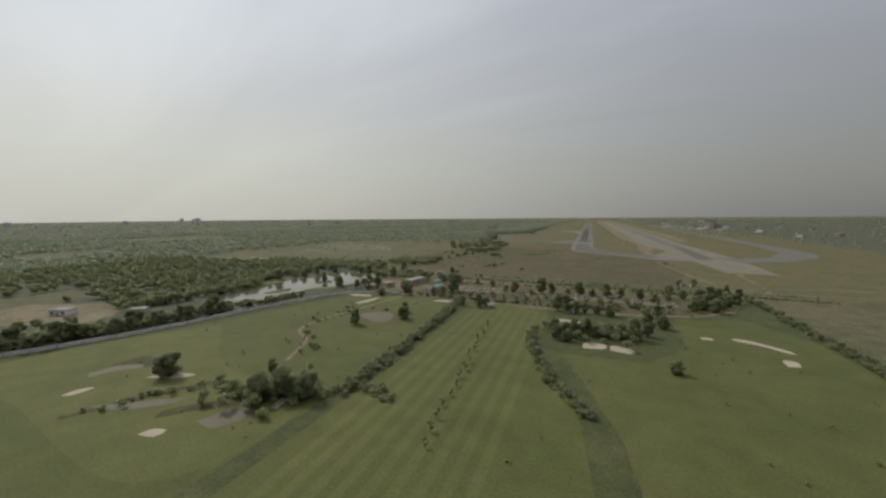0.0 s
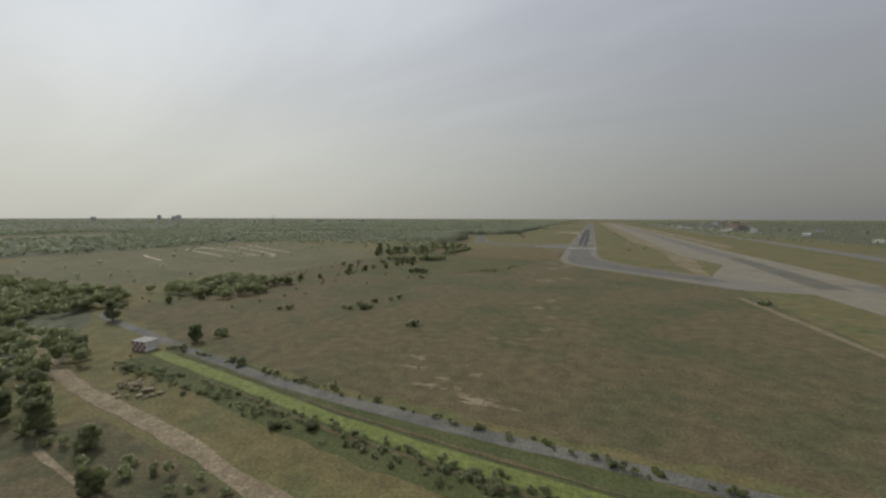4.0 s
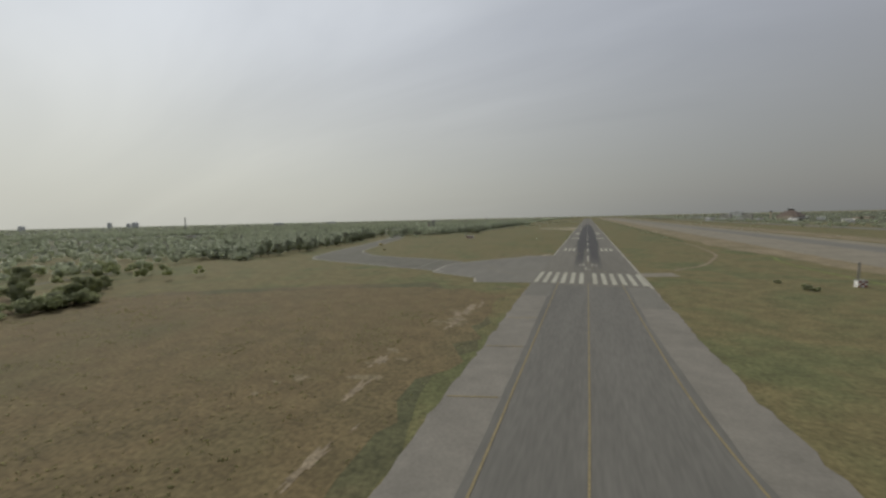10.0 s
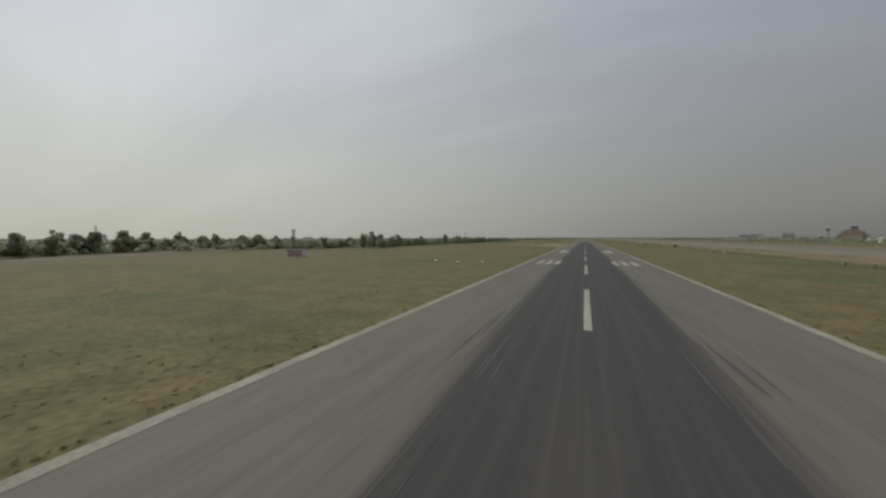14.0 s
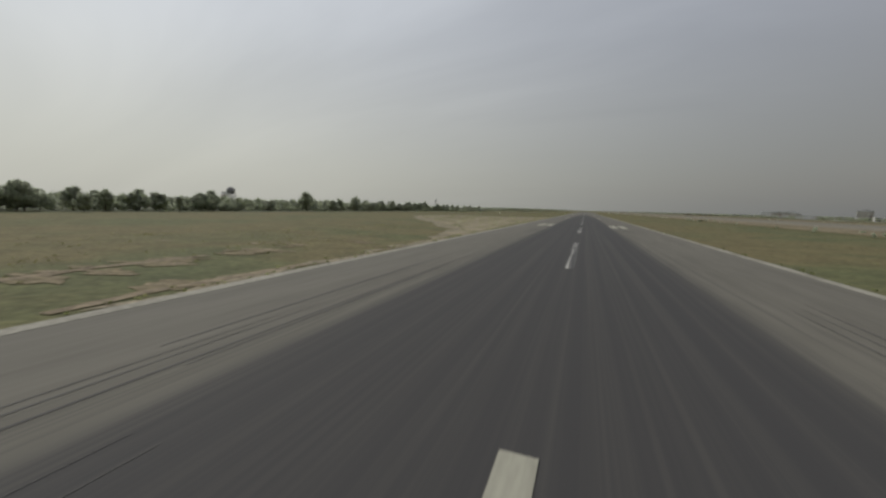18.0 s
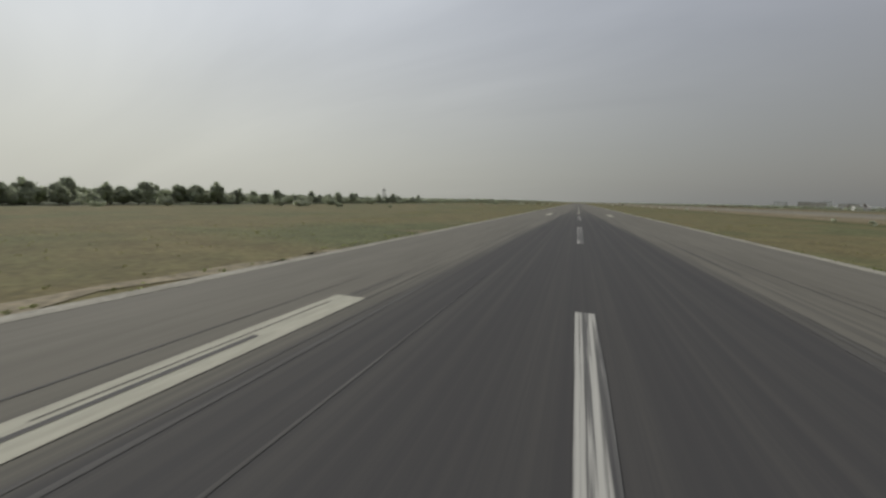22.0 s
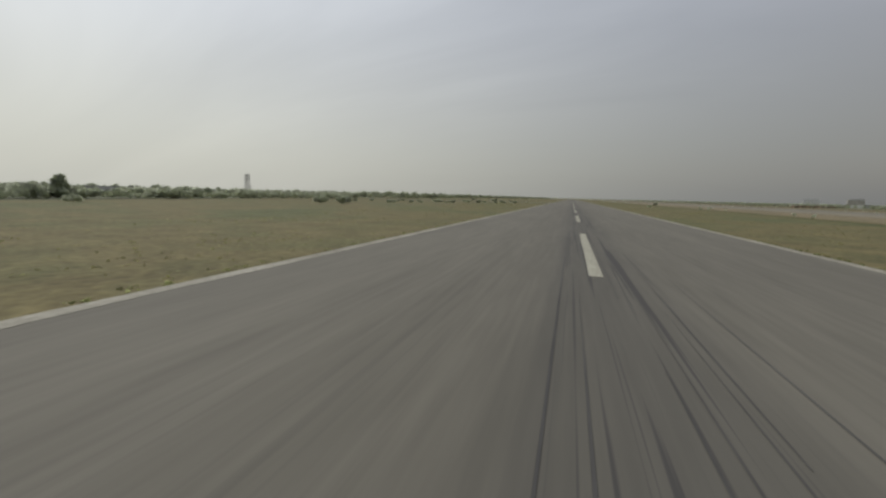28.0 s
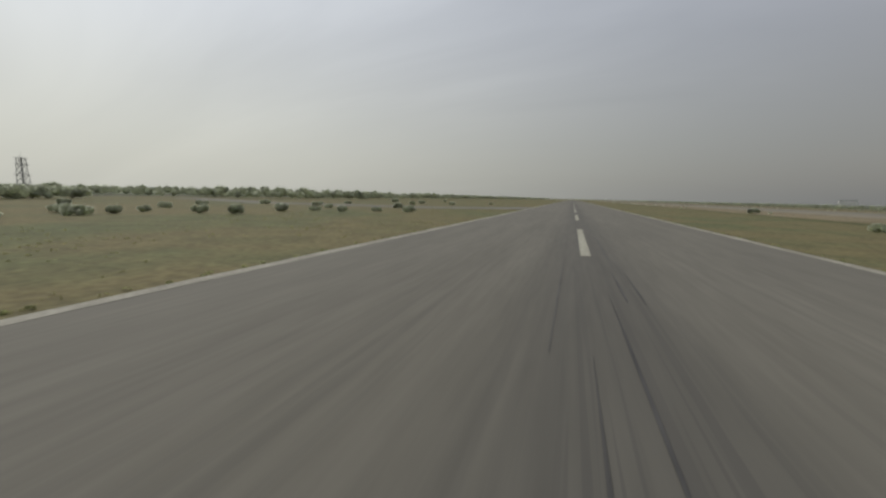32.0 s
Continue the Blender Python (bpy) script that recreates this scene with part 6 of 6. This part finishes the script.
def airliner(x, y, rz):
    a = thing("airliner", x, y, 0.03, rz, "white parked airliner on a far apron", "aircraft", "parked airliners")
    bm = bmesh.new()
    ring = [(-17, 0.3), (-15.5, 1.4), (-13, 1.95), (10, 1.95), (14, 1.3), (18, 0.35)]
    loops = [[bm.verts.new((px, r * math.cos(q * math.pi / 5), 3.6 + r * math.sin(q * math.pi / 5) + max(0, px - 10) * 0.08)) for q in range(10)] for px, r in ring]
    for a0, b0 in zip(loops, loops[1:]):
        for q in range(10):
            bm.faces.new((a0[q], a0[(q + 1) % 10], b0[(q + 1) % 10], b0[q]))
    bm.faces.new(loops[0]), bm.faces.new(loops[-1])
    part("fuselage", bm, WHITEWALL, a)
    for s in (-1, 1):
        bm = bmesh.new()
        for zz in (3.0, 3.3):
            bm.verts.new((-3, s * 1.6, zz)), bm.verts.new((3, s * 1.6, zz)), bm.verts.new((6.5, s * 17, zz + 1)), bm.verts.new((5, s * 17, zz + 1))
        bm.verts.ensure_lookup_table()
        for q in ((0, 1, 2, 3), (4, 5, 6, 7), (0, 1, 5, 4), (1, 2, 6, 5), (2, 3, 7, 6), (3, 0, 4, 7)):
            bm.faces.new([bm.verts[i] for i in q])
        part("wing", bm, STEEL, a)
        part("engine", bar(bmesh.new(), (-4.5, s * 5.6, 2.2), (-0.5, s * 5.6, 2.2), 1.0, 10), WHITEWALL, a)
        part("main_gear", bar(bmesh.new(), (2.2, s * 2.6, 0), (2.2, s * 2.6, 3.0), 0.35, 8), STEEL, a)
    part("nose_gear", bar(bmesh.new(), (-12.5, 0, 0), (-12.5, 0, 2.2), 0.3, 8), STEEL, a)
    bm = bmesh.new()
    for yy in (-0.15, 0.15):
        for px, pz in ((11, 5.2), (17, 5.0), (19.5, 11.2), (17, 11.2)):
            bm.verts.new((px, yy, pz))
    bm.verts.ensure_lookup_table()
    for q in ((0, 1, 2, 3), (4, 5, 6, 7), (0, 1, 5, 4), (1, 2, 6, 5), (2, 3, 7, 6), (3, 0, 4, 7)):
        bm.faces.new([bm.verts[i] for i in q])
    part("tail_fin", bm, TERRA, a)
    return a


first = airliner(470, 1220, 30)
for x, y, rz in ((500, 1290, 34), (480, 1410, 28), (440, 1590, 200), (455, 1700, 30)):
    copy_thing(first, pose(x * SC, y * SC, 0.03 * SC, 0, 0, rz))

# skyline far to the west; distance haze is put into the pale concrete colour
HAZY = surface("hazy_concrete", [(0.3, (0.70, 0.71, 0.71)), (0.6, (0.76, 0.77, 0.77))], 30, 3, 0.9, 0.0, amount=0.1)
for x, y, w, d, h in ((-5300, 2600, 36, 30, 70), (-5560, 3020, 60, 40, 72), (-5480, 2900, 40, 30, 58), (-4900, 1700, 40, 30, 46), (-4700, 700, 50, 30, 44), (-4300, -300, 44, 30, 42), (-2526, 2407, 70, 30, 24), (-2500, 3100, 90, 30, 22)):
    b = thing("tower_block", x, y, 0.02, 20, "grey tower block on a hazy horizon", "tower block")
    part("block", boxed(-w / 2, -d / 2, -0.1, w / 2, d / 2, h * 0.92, 0.5), HAZY, b)
    part("roof_storey", boxed(-w / 4, -d / 4, h * 0.92 + 0.004, w / 4, d / 4, h, 0.3), HAZY, b)
    for k in range(3):
        part("window_band", boxed(-w / 2 - 0.3, -d / 2 - 0.3, h * (0.3 + 0.2 * k), w / 2 + 0.3, d / 2 + 0.3, h * (0.3 + 0.2 * k) + 2.5, 0.1), GREYROOF, b)


# ---- masts and towers ----
def lattice(name, x, y, h, w0, w1, bays, label, category, thick=0.16, decks=()):
    t = thing(name, x, y, 0.03, 18, label, category)

    def corner(k, z):
        w = w0 + (w1 - w0) * z / h
        return (w / 2 * (1 if k in (0, 3) else -1), w / 2 * (1 if k < 2 else -1), z)
    for k in range(4):
        part("leg", bar(bmesh.new(), corner(k, -0.1), corner(k, h), thick, 5), STEEL, t)
    for i in range(bays):
        z0, z1 = h * i / bays, h * (i + 1) / bays
        for k in range(4):
            bm = bmesh.new()
            bar(bm, corner(k, z0), corner((k + 1) % 4, z1), thick * 0.55, 4)
            bar(bm, corner((k + 1) % 4, z0), corner(k, z1), thick * 0.55, 4)
            bar(bm, corner(k, z1), corner((k + 1) % 4, z1), thick * 0.5, 4)
            part("brace", bm, STEEL, t)
    for z, r in decks:
        part("platform", boxed(-r, -r, z, r, r, z + 0.3), STEEL, t)
        for k in range(4):
            a, b = ((-r, -r), (r, -r), (r, r), (-r, r))[k], ((r, -r), (r, r), (-r, r), (-r, -r))[k]
            bm = bmesh.new()
            bar(bm, (*a, z + 1.3), (*b, z + 1.3), 0.06, 4)
            bar(bm, (*a, z + 0.3), (*a, z + 1.3), 0.06, 4)
            part("railing", bm, STEEL, t)
    return t


dome = lattice("radar_tower", -412, 838, 15.0, 8, 7.0, 4, "white radar dome on a steel lattice tower", "radar tower", 0.28, ((14.9, 4.6),))
bm = bmesh.new()
bmesh.ops.create_icosphere(bm, subdivisions=3, radius=5.0, matrix=Matrix.Translation((0, 0, 19.7)))
bmesh.ops.delete(bm, geom=[v for v in bm.verts if v.co.z < 15.4], context="VERTS")
part("radome", bm, GREYROOF, dome, "grey faceted dome")
beside = lattice("antenna_tower", -428, 842, 16, 5.0, 5.0, 4, "red and white chequered antenna tower beside a radar dome", "tower", 0.2, ((15.7, 3.6),))
for i in range(4):
    for j in range(5):
        part("panel", boxed(-2.4 + i * 1.2, -2.72, 5 + j * 2.0, -1.2 + i * 1.2, -2.6, 7 + j * 2.0), REDPAINT if (i + j) % 2 else WHITEWALL, beside)
part("aerial", boxed(-3.2, -0.4, 17.0, 3.2, 0.4, 18.6, 0.1), STEEL, beside)
part("equipment_room", boxed(-3.5, -3.5, -0.1, 3.5, 3.5, 4.8, 0.05), WHITEWALL, beside)
mast = lattice("lattice_mast", -464, 1657, 30, 6.5, 4.0, 6, "tall steel lattice mast with platforms", "mast", 0.26, ((15, 3.6), (24, 3.2), (29.6, 3.0)))
part("top_antenna", bar(bmesh.new(), (0, 0, 29.9), (0, 0, 35), 0.14, 5), STEEL, mast)
lattice("antenna_mast", -1708, 1020, 60, 5, 2, 8, "thin antenna mast on the horizon", "mast", 0.5)
gs = lattice("glide_path_mast", -158, 338, 15, 1.2, 1.0, 8, "slim red and white antenna mast", "mast", 0.08, ((5, 0.9), (9.5, 0.9), (14, 0.9)))
lattice("wind_mast", 97, 30, 7, 0.6, 0.4, 6, "slim red and white lattice mast", "mast", 0.07)


def chequer(name, x, y, w, d, h, n, label):
    """A shelter painted in red and white squares."""
    c = thing(name, x, y, 0.03, 6, label, "shelter")
    part("wall", boxed(-w / 2, -d / 2, -0.1, w / 2, d / 2, h), WHITEWALL, c)
    part("roof", boxed(-w / 2 - 0.2, -d / 2 - 0.2, h + 0.004, w / 2 + 0.2, d / 2 + 0.2, h + 0.22, 0.03), GREYROOF, c)
    for i in range(n):
        for j in range(3):
            if (i + j) % 2 == 0:
                for s in (-1, 1):
                    part("red_square", boxed(-w / 2 + w * i / n, s * (d / 2 + 0.03) - 0.025, h * j / 3, -w / 2 + w * (i + 1) / n, s * (d / 2 + 0.03) + 0.025, h * (j + 1) / 3), REDPAINT, c)
    return c


chequer("chequered_shelter", -150, 332, 9, 5, 3.4, 7, "red and white chequered shelter on airfield grass")
chequer("chequered_hut", -145, -563, 7, 5, 3.6, 6, "grey and red chequered hut by a canal road")
chequer("red_white_box", 90, 15, 2.6, 2, 2.2, 3, "red and white equipment box on grass")
part("canopy_roof", boxed(-14, -4, 3.6, 14, 4, 4.0, 0.05), WHITEWALL, thing("canopy", -278, 1225, 0.03, 30, "low white open canopy before trees", "canopy"))
cano = bpy.data.objects["canopy"]
for x in (-12, 0, 12):
    for y in (-3, 3):
        part("post", bar(bmesh.new(), (x, y, -0.1), (x, y, 3.598), 0.18, 6), STEEL, cano)
building("white_building", -290, 1262, 34, 10, 4, 20, WHITEWALL, GREYROOF, "low white building before trees", bays=6)

# approach path lights beside the runway
GLOW = bpy.data.materials.new("lamp_glow")
GLOW.use_nodes = True
gb = GLOW.node_tree.nodes["Principled BSDF"]
gb.inputs["Emission Color"].default_value, gb.inputs["Emission Strength"].default_value = (1, 0.95, 0.85, 1), 4
for x, y in ((-67, 310), (-58, 310), (-48, 309), (-38, 309)):
    p = thing("approach_light", x, y, 0.02, 0, "faded yellow approach path light unit on short legs", "light", "approach path lights")
    part("housing", boxed(-0.6, -0.5, 0.45, 0.6, 0.5, 0.8, 0.05), YELLOW, p)
    for s in (-0.45, 0.45):
        part("leg", bar(bmesh.new(), (s, 0, -0.05), (s, 0, 0.449), 0.05, 6), STEEL, p)
        part("lens", boxed(s - 0.08, -0.56, 0.6, s + 0.08, -0.503, 0.7), GLOW, p)


def sign(x, y, w, mat, label):
    s = thing("runway_sign", x, y, 0.02, 0, label, "sign", "runway signs")
    part("panel", boxed(-w / 2, -0.12, 0.3, w / 2, 0.12, 1.3, 0.02), mat, s)
    for q in (-w / 3, w / 3):
        part("leg", bar(bmesh.new(), (q, 0, -0.05), (q, 0, 0.299), 0.05, 6), STEEL, s)
    return s


sign(-172, 137, 3.0, YELLOW, "yellow sign board at a taxiway edge")

van = thing("airfield_van", -212, 199, 0.09, 158, "small yellow airfield van on an old taxiway", "van")
part("body", boxed(-2.2, -0.9, 0.45, 2.2, 0.9, 1.15, 0.12), YELLOWVAN, van)
cab = part("cabin", boxed(-2.0, -0.82, 1.154, 1.2, 0.82, 1.95, 0.2), YELLOWVAN, van)
for y in (-0.84, 0.84):
    part("side_window", boxed(-1.6, y - 0.02, 1.3, 0.9, y + 0.02, 1.75, 0.01), DARKGLASS, cab)
part("windscreen", boxed(1.14, -0.68, 1.28, 1.22, 0.68, 1.78, 0.02), DARKGLASS, cab)
for x in (-1.4, 1.4):
    for y in (-0.8, 0.8):
        part("wheel", bar(bmesh.new(), (x, y - 0.12, 0.36), (x, y + 0.12, 0.36), 0.36, 12), RUBBER, van)

# ---- boundary wall ----
wall_line = curve_through([(-272, -925), (-255, -885), (-229, -832), (-211, -761), (-187, -699), (-160, -683), (-136, -676)], 9)
bw = thing("boundary_wall", 0, 0, 0, 0, "long white boundary wall with posts", "wall", "", "structure")
for a, b in zip(wall_line, wall_line[1:]):
    d = b - a
    rz = math.degrees(math.atan2(d.y, d.x))
    me = bpy.data.meshes.new("panel")
    bm = boxed(0, -0.15, -0.1, d.length - 0.42, 0.15, 2.1, 0.02)
    bmesh.ops.scale(bm, vec=(SC, SC, SC), verts=bm.verts)
    bm.to_mesh(me)
    bm.free()
    me.materials.append(WHITEWALL)
    child("panel", me, bw, (a.x, a.y, 0.03), rz)
    me = bpy.data.meshes.new("post")
    bm = boxed(-0.41, -0.22, -0.1, -0.002, 0.22, 2.35, 0.03)
    bmesh.ops.scale(bm, vec=(SC, SC, SC), verts=bm.verts)
    bm.to_mesh(me)
    bm.free()
    me.materials.append(PLASTER)
    child("post", me, bw, (a.x, a.y, 0.03), rz)
ribbon("wall_road", [(-283, -920), (-262, -880), (-236, -828), (-217, -760), (-196, -697), (-150, -672)], 4.5, 0.055, ROADM, "grey lane behind a boundary wall", "road", ragged=0.3)

# ---- golf furniture ----
gz = thing("gazebo", -51, -699, 0.06, 0, "small open gazebo with a grey pointed roof", "gazebo")
bm = bmesh.new()
bmesh.ops.create_cone(bm, cap_ends=True, segments=6, radius1=3.2, radius2=0.2, depth=1.6, matrix=Matrix.Translation((0, 0, 3.4)))
part("roof", bm, GREYROOF, gz)
for k in range(6):
    a = k * math.pi / 3 + 0.26
    part("post", bar(bmesh.new(), (2.4 * math.cos(a), 2.4 * math.sin(a), -0.05), (2.4 * math.cos(a), 2.4 * math.sin(a), 2.62), 0.12, 6), WHITEWALL, gz)
part("floor", bar(bmesh.new(), (0, 0, 0), (0, 0, 0.18), 2.9, 6), CONC, gz)
for x, y, rz, n in ((-108, -868, 25, 9), (-86, -866, 100, 7)):
    fb = thing("footbridge", x, y, 0.1, rz, "small pale footbridge over a ditch", "bridge")
    part("deck", boxed(-n / 2, -0.8, 0.2, n / 2, 0.8, 0.45, 0.02), DIRT, fb)
    for s in (-0.75, 0.75):
        part("railing", bar(bmesh.new(), (-n / 2, s, 1.2), (n / 2, s, 1.2), 0.06, 5), WHITEWALL, fb)
        for q in (-n / 2 + 0.1, 0, n / 2 - 0.1):
            part("post", bar(bmesh.new(), (q, s, 0.0), (q, s, 1.2), 0.06, 5), WHITEWALL, fb)

# ---- cemetery ----
proto = thing("grave", -60, -625, 0.03, 4, "white marble grave kerb round earth, with a headstone", "grave", "cemetery graves")
part("earth_bed", boxed(-0.48, -0.92, -0.05, 0.48, 0.86, 0.37, 0.06), SCRUB, proto, "bed of dark weedy earth")
part("kerb", boxed(-0.8, -1.25, -0.05, 0.8, 1.2, 0.30, 0.02), STONE, proto)
part("headstone", boxed(-0.45, 1.21, -0.05, 0.45, 1.36, 1.1, 0.05), STONE, proto)
rng = random.Random(17)
for lane in (-13, -9.6, -5.6, -2.2, 2.0):
    x, run = -97 + rng.uniform(0, 8), rng.randint(2, 6)
    while x < 75:
        run -= 1
        x += rng.uniform(1.95, 2.35) if run > 0 else rng.uniform(5, 13)
        run = run if run > 0 else rng.randint(2, 6)
        y = np.interp(x, [-96, -47, 14, 70], [-626, -631, -634, -637]) + lane + rng.uniform(-0.3, 0.3)
        copy_thing(proto, pose(x * SC, y * SC, 0.035 * SC, 0, 0, rng.uniform(-4, 6)))
for y, w in ((-0.5, 1.8), (9.5, 1.6)):
    ribbon("grave_path", [(-98, -622 + y), (-47, -628 + y), (14, -632 + y), (76, -636 + y)], w, 0.075, DIRT, "pale path between graves", "path", ragged=0.3)

# ---- broken concrete apron beside the runway ----
apron = thing("concrete_apron", 0, 0, 0, 0, "broken pale concrete slabs with grass in the joints", "apron", "", "structure")
SHAPE = [(-23.5, 556), (-30, 588), (-46, 618), (-74, 668), (-100, 716), (-102, 760), (-44, 752), (-24, 786)]
patch("sand", [(-23, 500), (-25, 520), (-26, 556), (-34, 588), (-48, 612), (-78, 664), (-104, 712), (-106, 764), (-60, 770), (-32, 790), (-25, 815), (-23, 835)], 0.05, SANDY, "sandy worn concrete with weeds", "ground", smooth=False, ragged=1.6, step=4)
rng = random.Random(23)
slabs = []
for v in range(5):
    bm = bmesh.new()
    vs = [bm.verts.new((sx * (2.84 + rng.uniform(-0.25, 0.0)), sy * (3.81 + rng.uniform(-0.25, 0.0)), 0)) for sx, sy in ((-1, -1), (-0.1, -1.02), (1, -1), (1.02, 0.2), (1, 1), (0.15, 1.0), (-1, 1), (-1.02, -0.1))]
    top = bmesh.ops.extrude_face_region(bm, geom=[bm.faces.new(vs)])["geom"]
    bmesh.ops.translate(bm, vec=(0, 0, 0.16), verts=[g for g in top if isinstance(g, bmesh.types.BMVert)])
    bmesh.ops.recalc_face_normals(bm, faces=bm.faces)
    bmesh.ops.scale(bm, vec=(SC, SC, SC), verts=bm.verts)
    me = bpy.data.meshes.new("slab")
    bm.to_mesh(me)
    bm.free()
    me.materials.append(SLABM)
    slabs.append(me)
for i in range(14):
    for j in range(32):
        x, y = -26.5 - i * 5.75 + rng.uniform(-0.15, 0.15), 556 + j * 7.7 + (i % 2) * 1.5
        keep = 0.93 if x > -60 else 0.7
        if inside(x, y, SHAPE) and rng.random() < keep:
            child("slab", rng.choice(slabs), apron, (x, y, -0.085 + rng.uniform(0, 0.03)), rng.uniform(-1.2, 1.2) + rng.choice((0, 180)))
def joint(r):
    """A spot on a joint between slabs."""
    while True:
        i, j = r.randrange(14), r.randrange(32)
        x, y = -26.5 - i * 5.75, 556 + j * 7.7 + (i % 2) * 1.5
        x, y = (x + 2.87, y + r.uniform(-3.8, 3.8)) if r.random() < 0.5 else (x + r.uniform(-2.8, 2.8), y + 3.85)
        if (i * 5 + j * 3) % 7 < 5 and inside(x, y, SHAPE):
            return x + r.gauss(0, 0.25), y + r.gauss(0, 0.25)


woods("joint_weeds", 61, 4200, joint, "green weeds growing in the joints of old paving", leaf=LEAF_PALE, per=5, size=0.13, lo=0.08, hi=0.3, spread=0.5, blobs=1)
woods("paving_bushes", 62, 16, joint, "low bushes growing through broken paving", leaf=LEAF, per=14, size=0.2, lo=0.4, hi=1.0, spread=0.8, blobs=2)
woods("paving_weeds", 63, 320, lambda r: (-24.0 - abs(r.gauss(0, 0.8)), r.choice((r.uniform(500, 870), r.gauss(650, 30)))), "weeds along the edge of a runway", leaf=LEAF_PALE, per=6, size=0.14, lo=0.08, hi=0.3, spread=0.5, blobs=1)

# two rows of small broken slabs at the corner of the holding bay
bm = boxed(-0.8, -1.65, 0.0, 0.8, 1.65, 0.12, 0.03)
bmesh.ops.scale(bm, vec=(SC, SC, SC), verts=bm.verts)
small_slab = bpy.data.meshes.new("slab")
bm.to_mesh(small_slab)
bm.free()
small_slab.materials.append(SLABM)
for row in range(2):
    for k in range(4):
        child("slab", small_slab, apron, (-28.2 + k * 1.06 - row * 1.75, 110.4 + k * 3.42 + row * 0.9, -0.03 + rng.uniform(0, 0.02)), -17 + rng.uniform(-2, 2))

# ---- rubble heap by the dirt road ----
rng = random.Random(29)
heap = thing("rubble_heap", -110, -586, 0.05, 0, "heap of pale broken rubble beside a road", "rubble")
for k in range(46):
    bm = bmesh.new()
    bmesh.ops.create_icosphere(bm, subdivisions=1, radius=1)
    for v in bm.verts:
        v.co *= rng.uniform(0.7, 1.2)
    r, q, s = rng.random() ** 0.7 * 9, rng.uniform(0, 6.28), rng.uniform(0.35, 1.1)
    bmesh.ops.scale(bm, vec=(s, s * 0.9, s * 0.7), verts=bm.verts)
    bmesh.ops.translate(bm, vec=(r * 1.3 * math.cos(q), r * 0.6 * math.sin(q), s * 0.35 + max(0, (6 - r) * 0.16)), verts=bm.verts)
    part("rock", bm, SLABM, heap)


# ---- stacked material and sheds beyond the runways ----
rng = random.Random(33)
for k in range(9):
    st = thing("brick_stack", 300 + k * 19 + rng.uniform(-3, 3), 1880 + k * 24, 0.02, 40, "stack of red-brown bricks on bare ground", "brick stack", "brick stacks")
    for j in range(3):
        part("course", boxed(-7, -2, j * 0.9 + (0 if j == 0 else 0.004) - (0.1 if j == 0 else 0), 7 - j * 0.5, 2, (j + 1) * 0.9, 0.05), BRICK, st)
for x, y, w in ((500, 2110, 60), (560, 2260, 46), (-330, 1402, 30), (-420, 1450, 44)):
    building("long_shed", x, y, w, 14, 6, 52, WHITEWALL, GREYROOF, "long white shed on the edge of an airfield", "shed", bays=6, door=False)
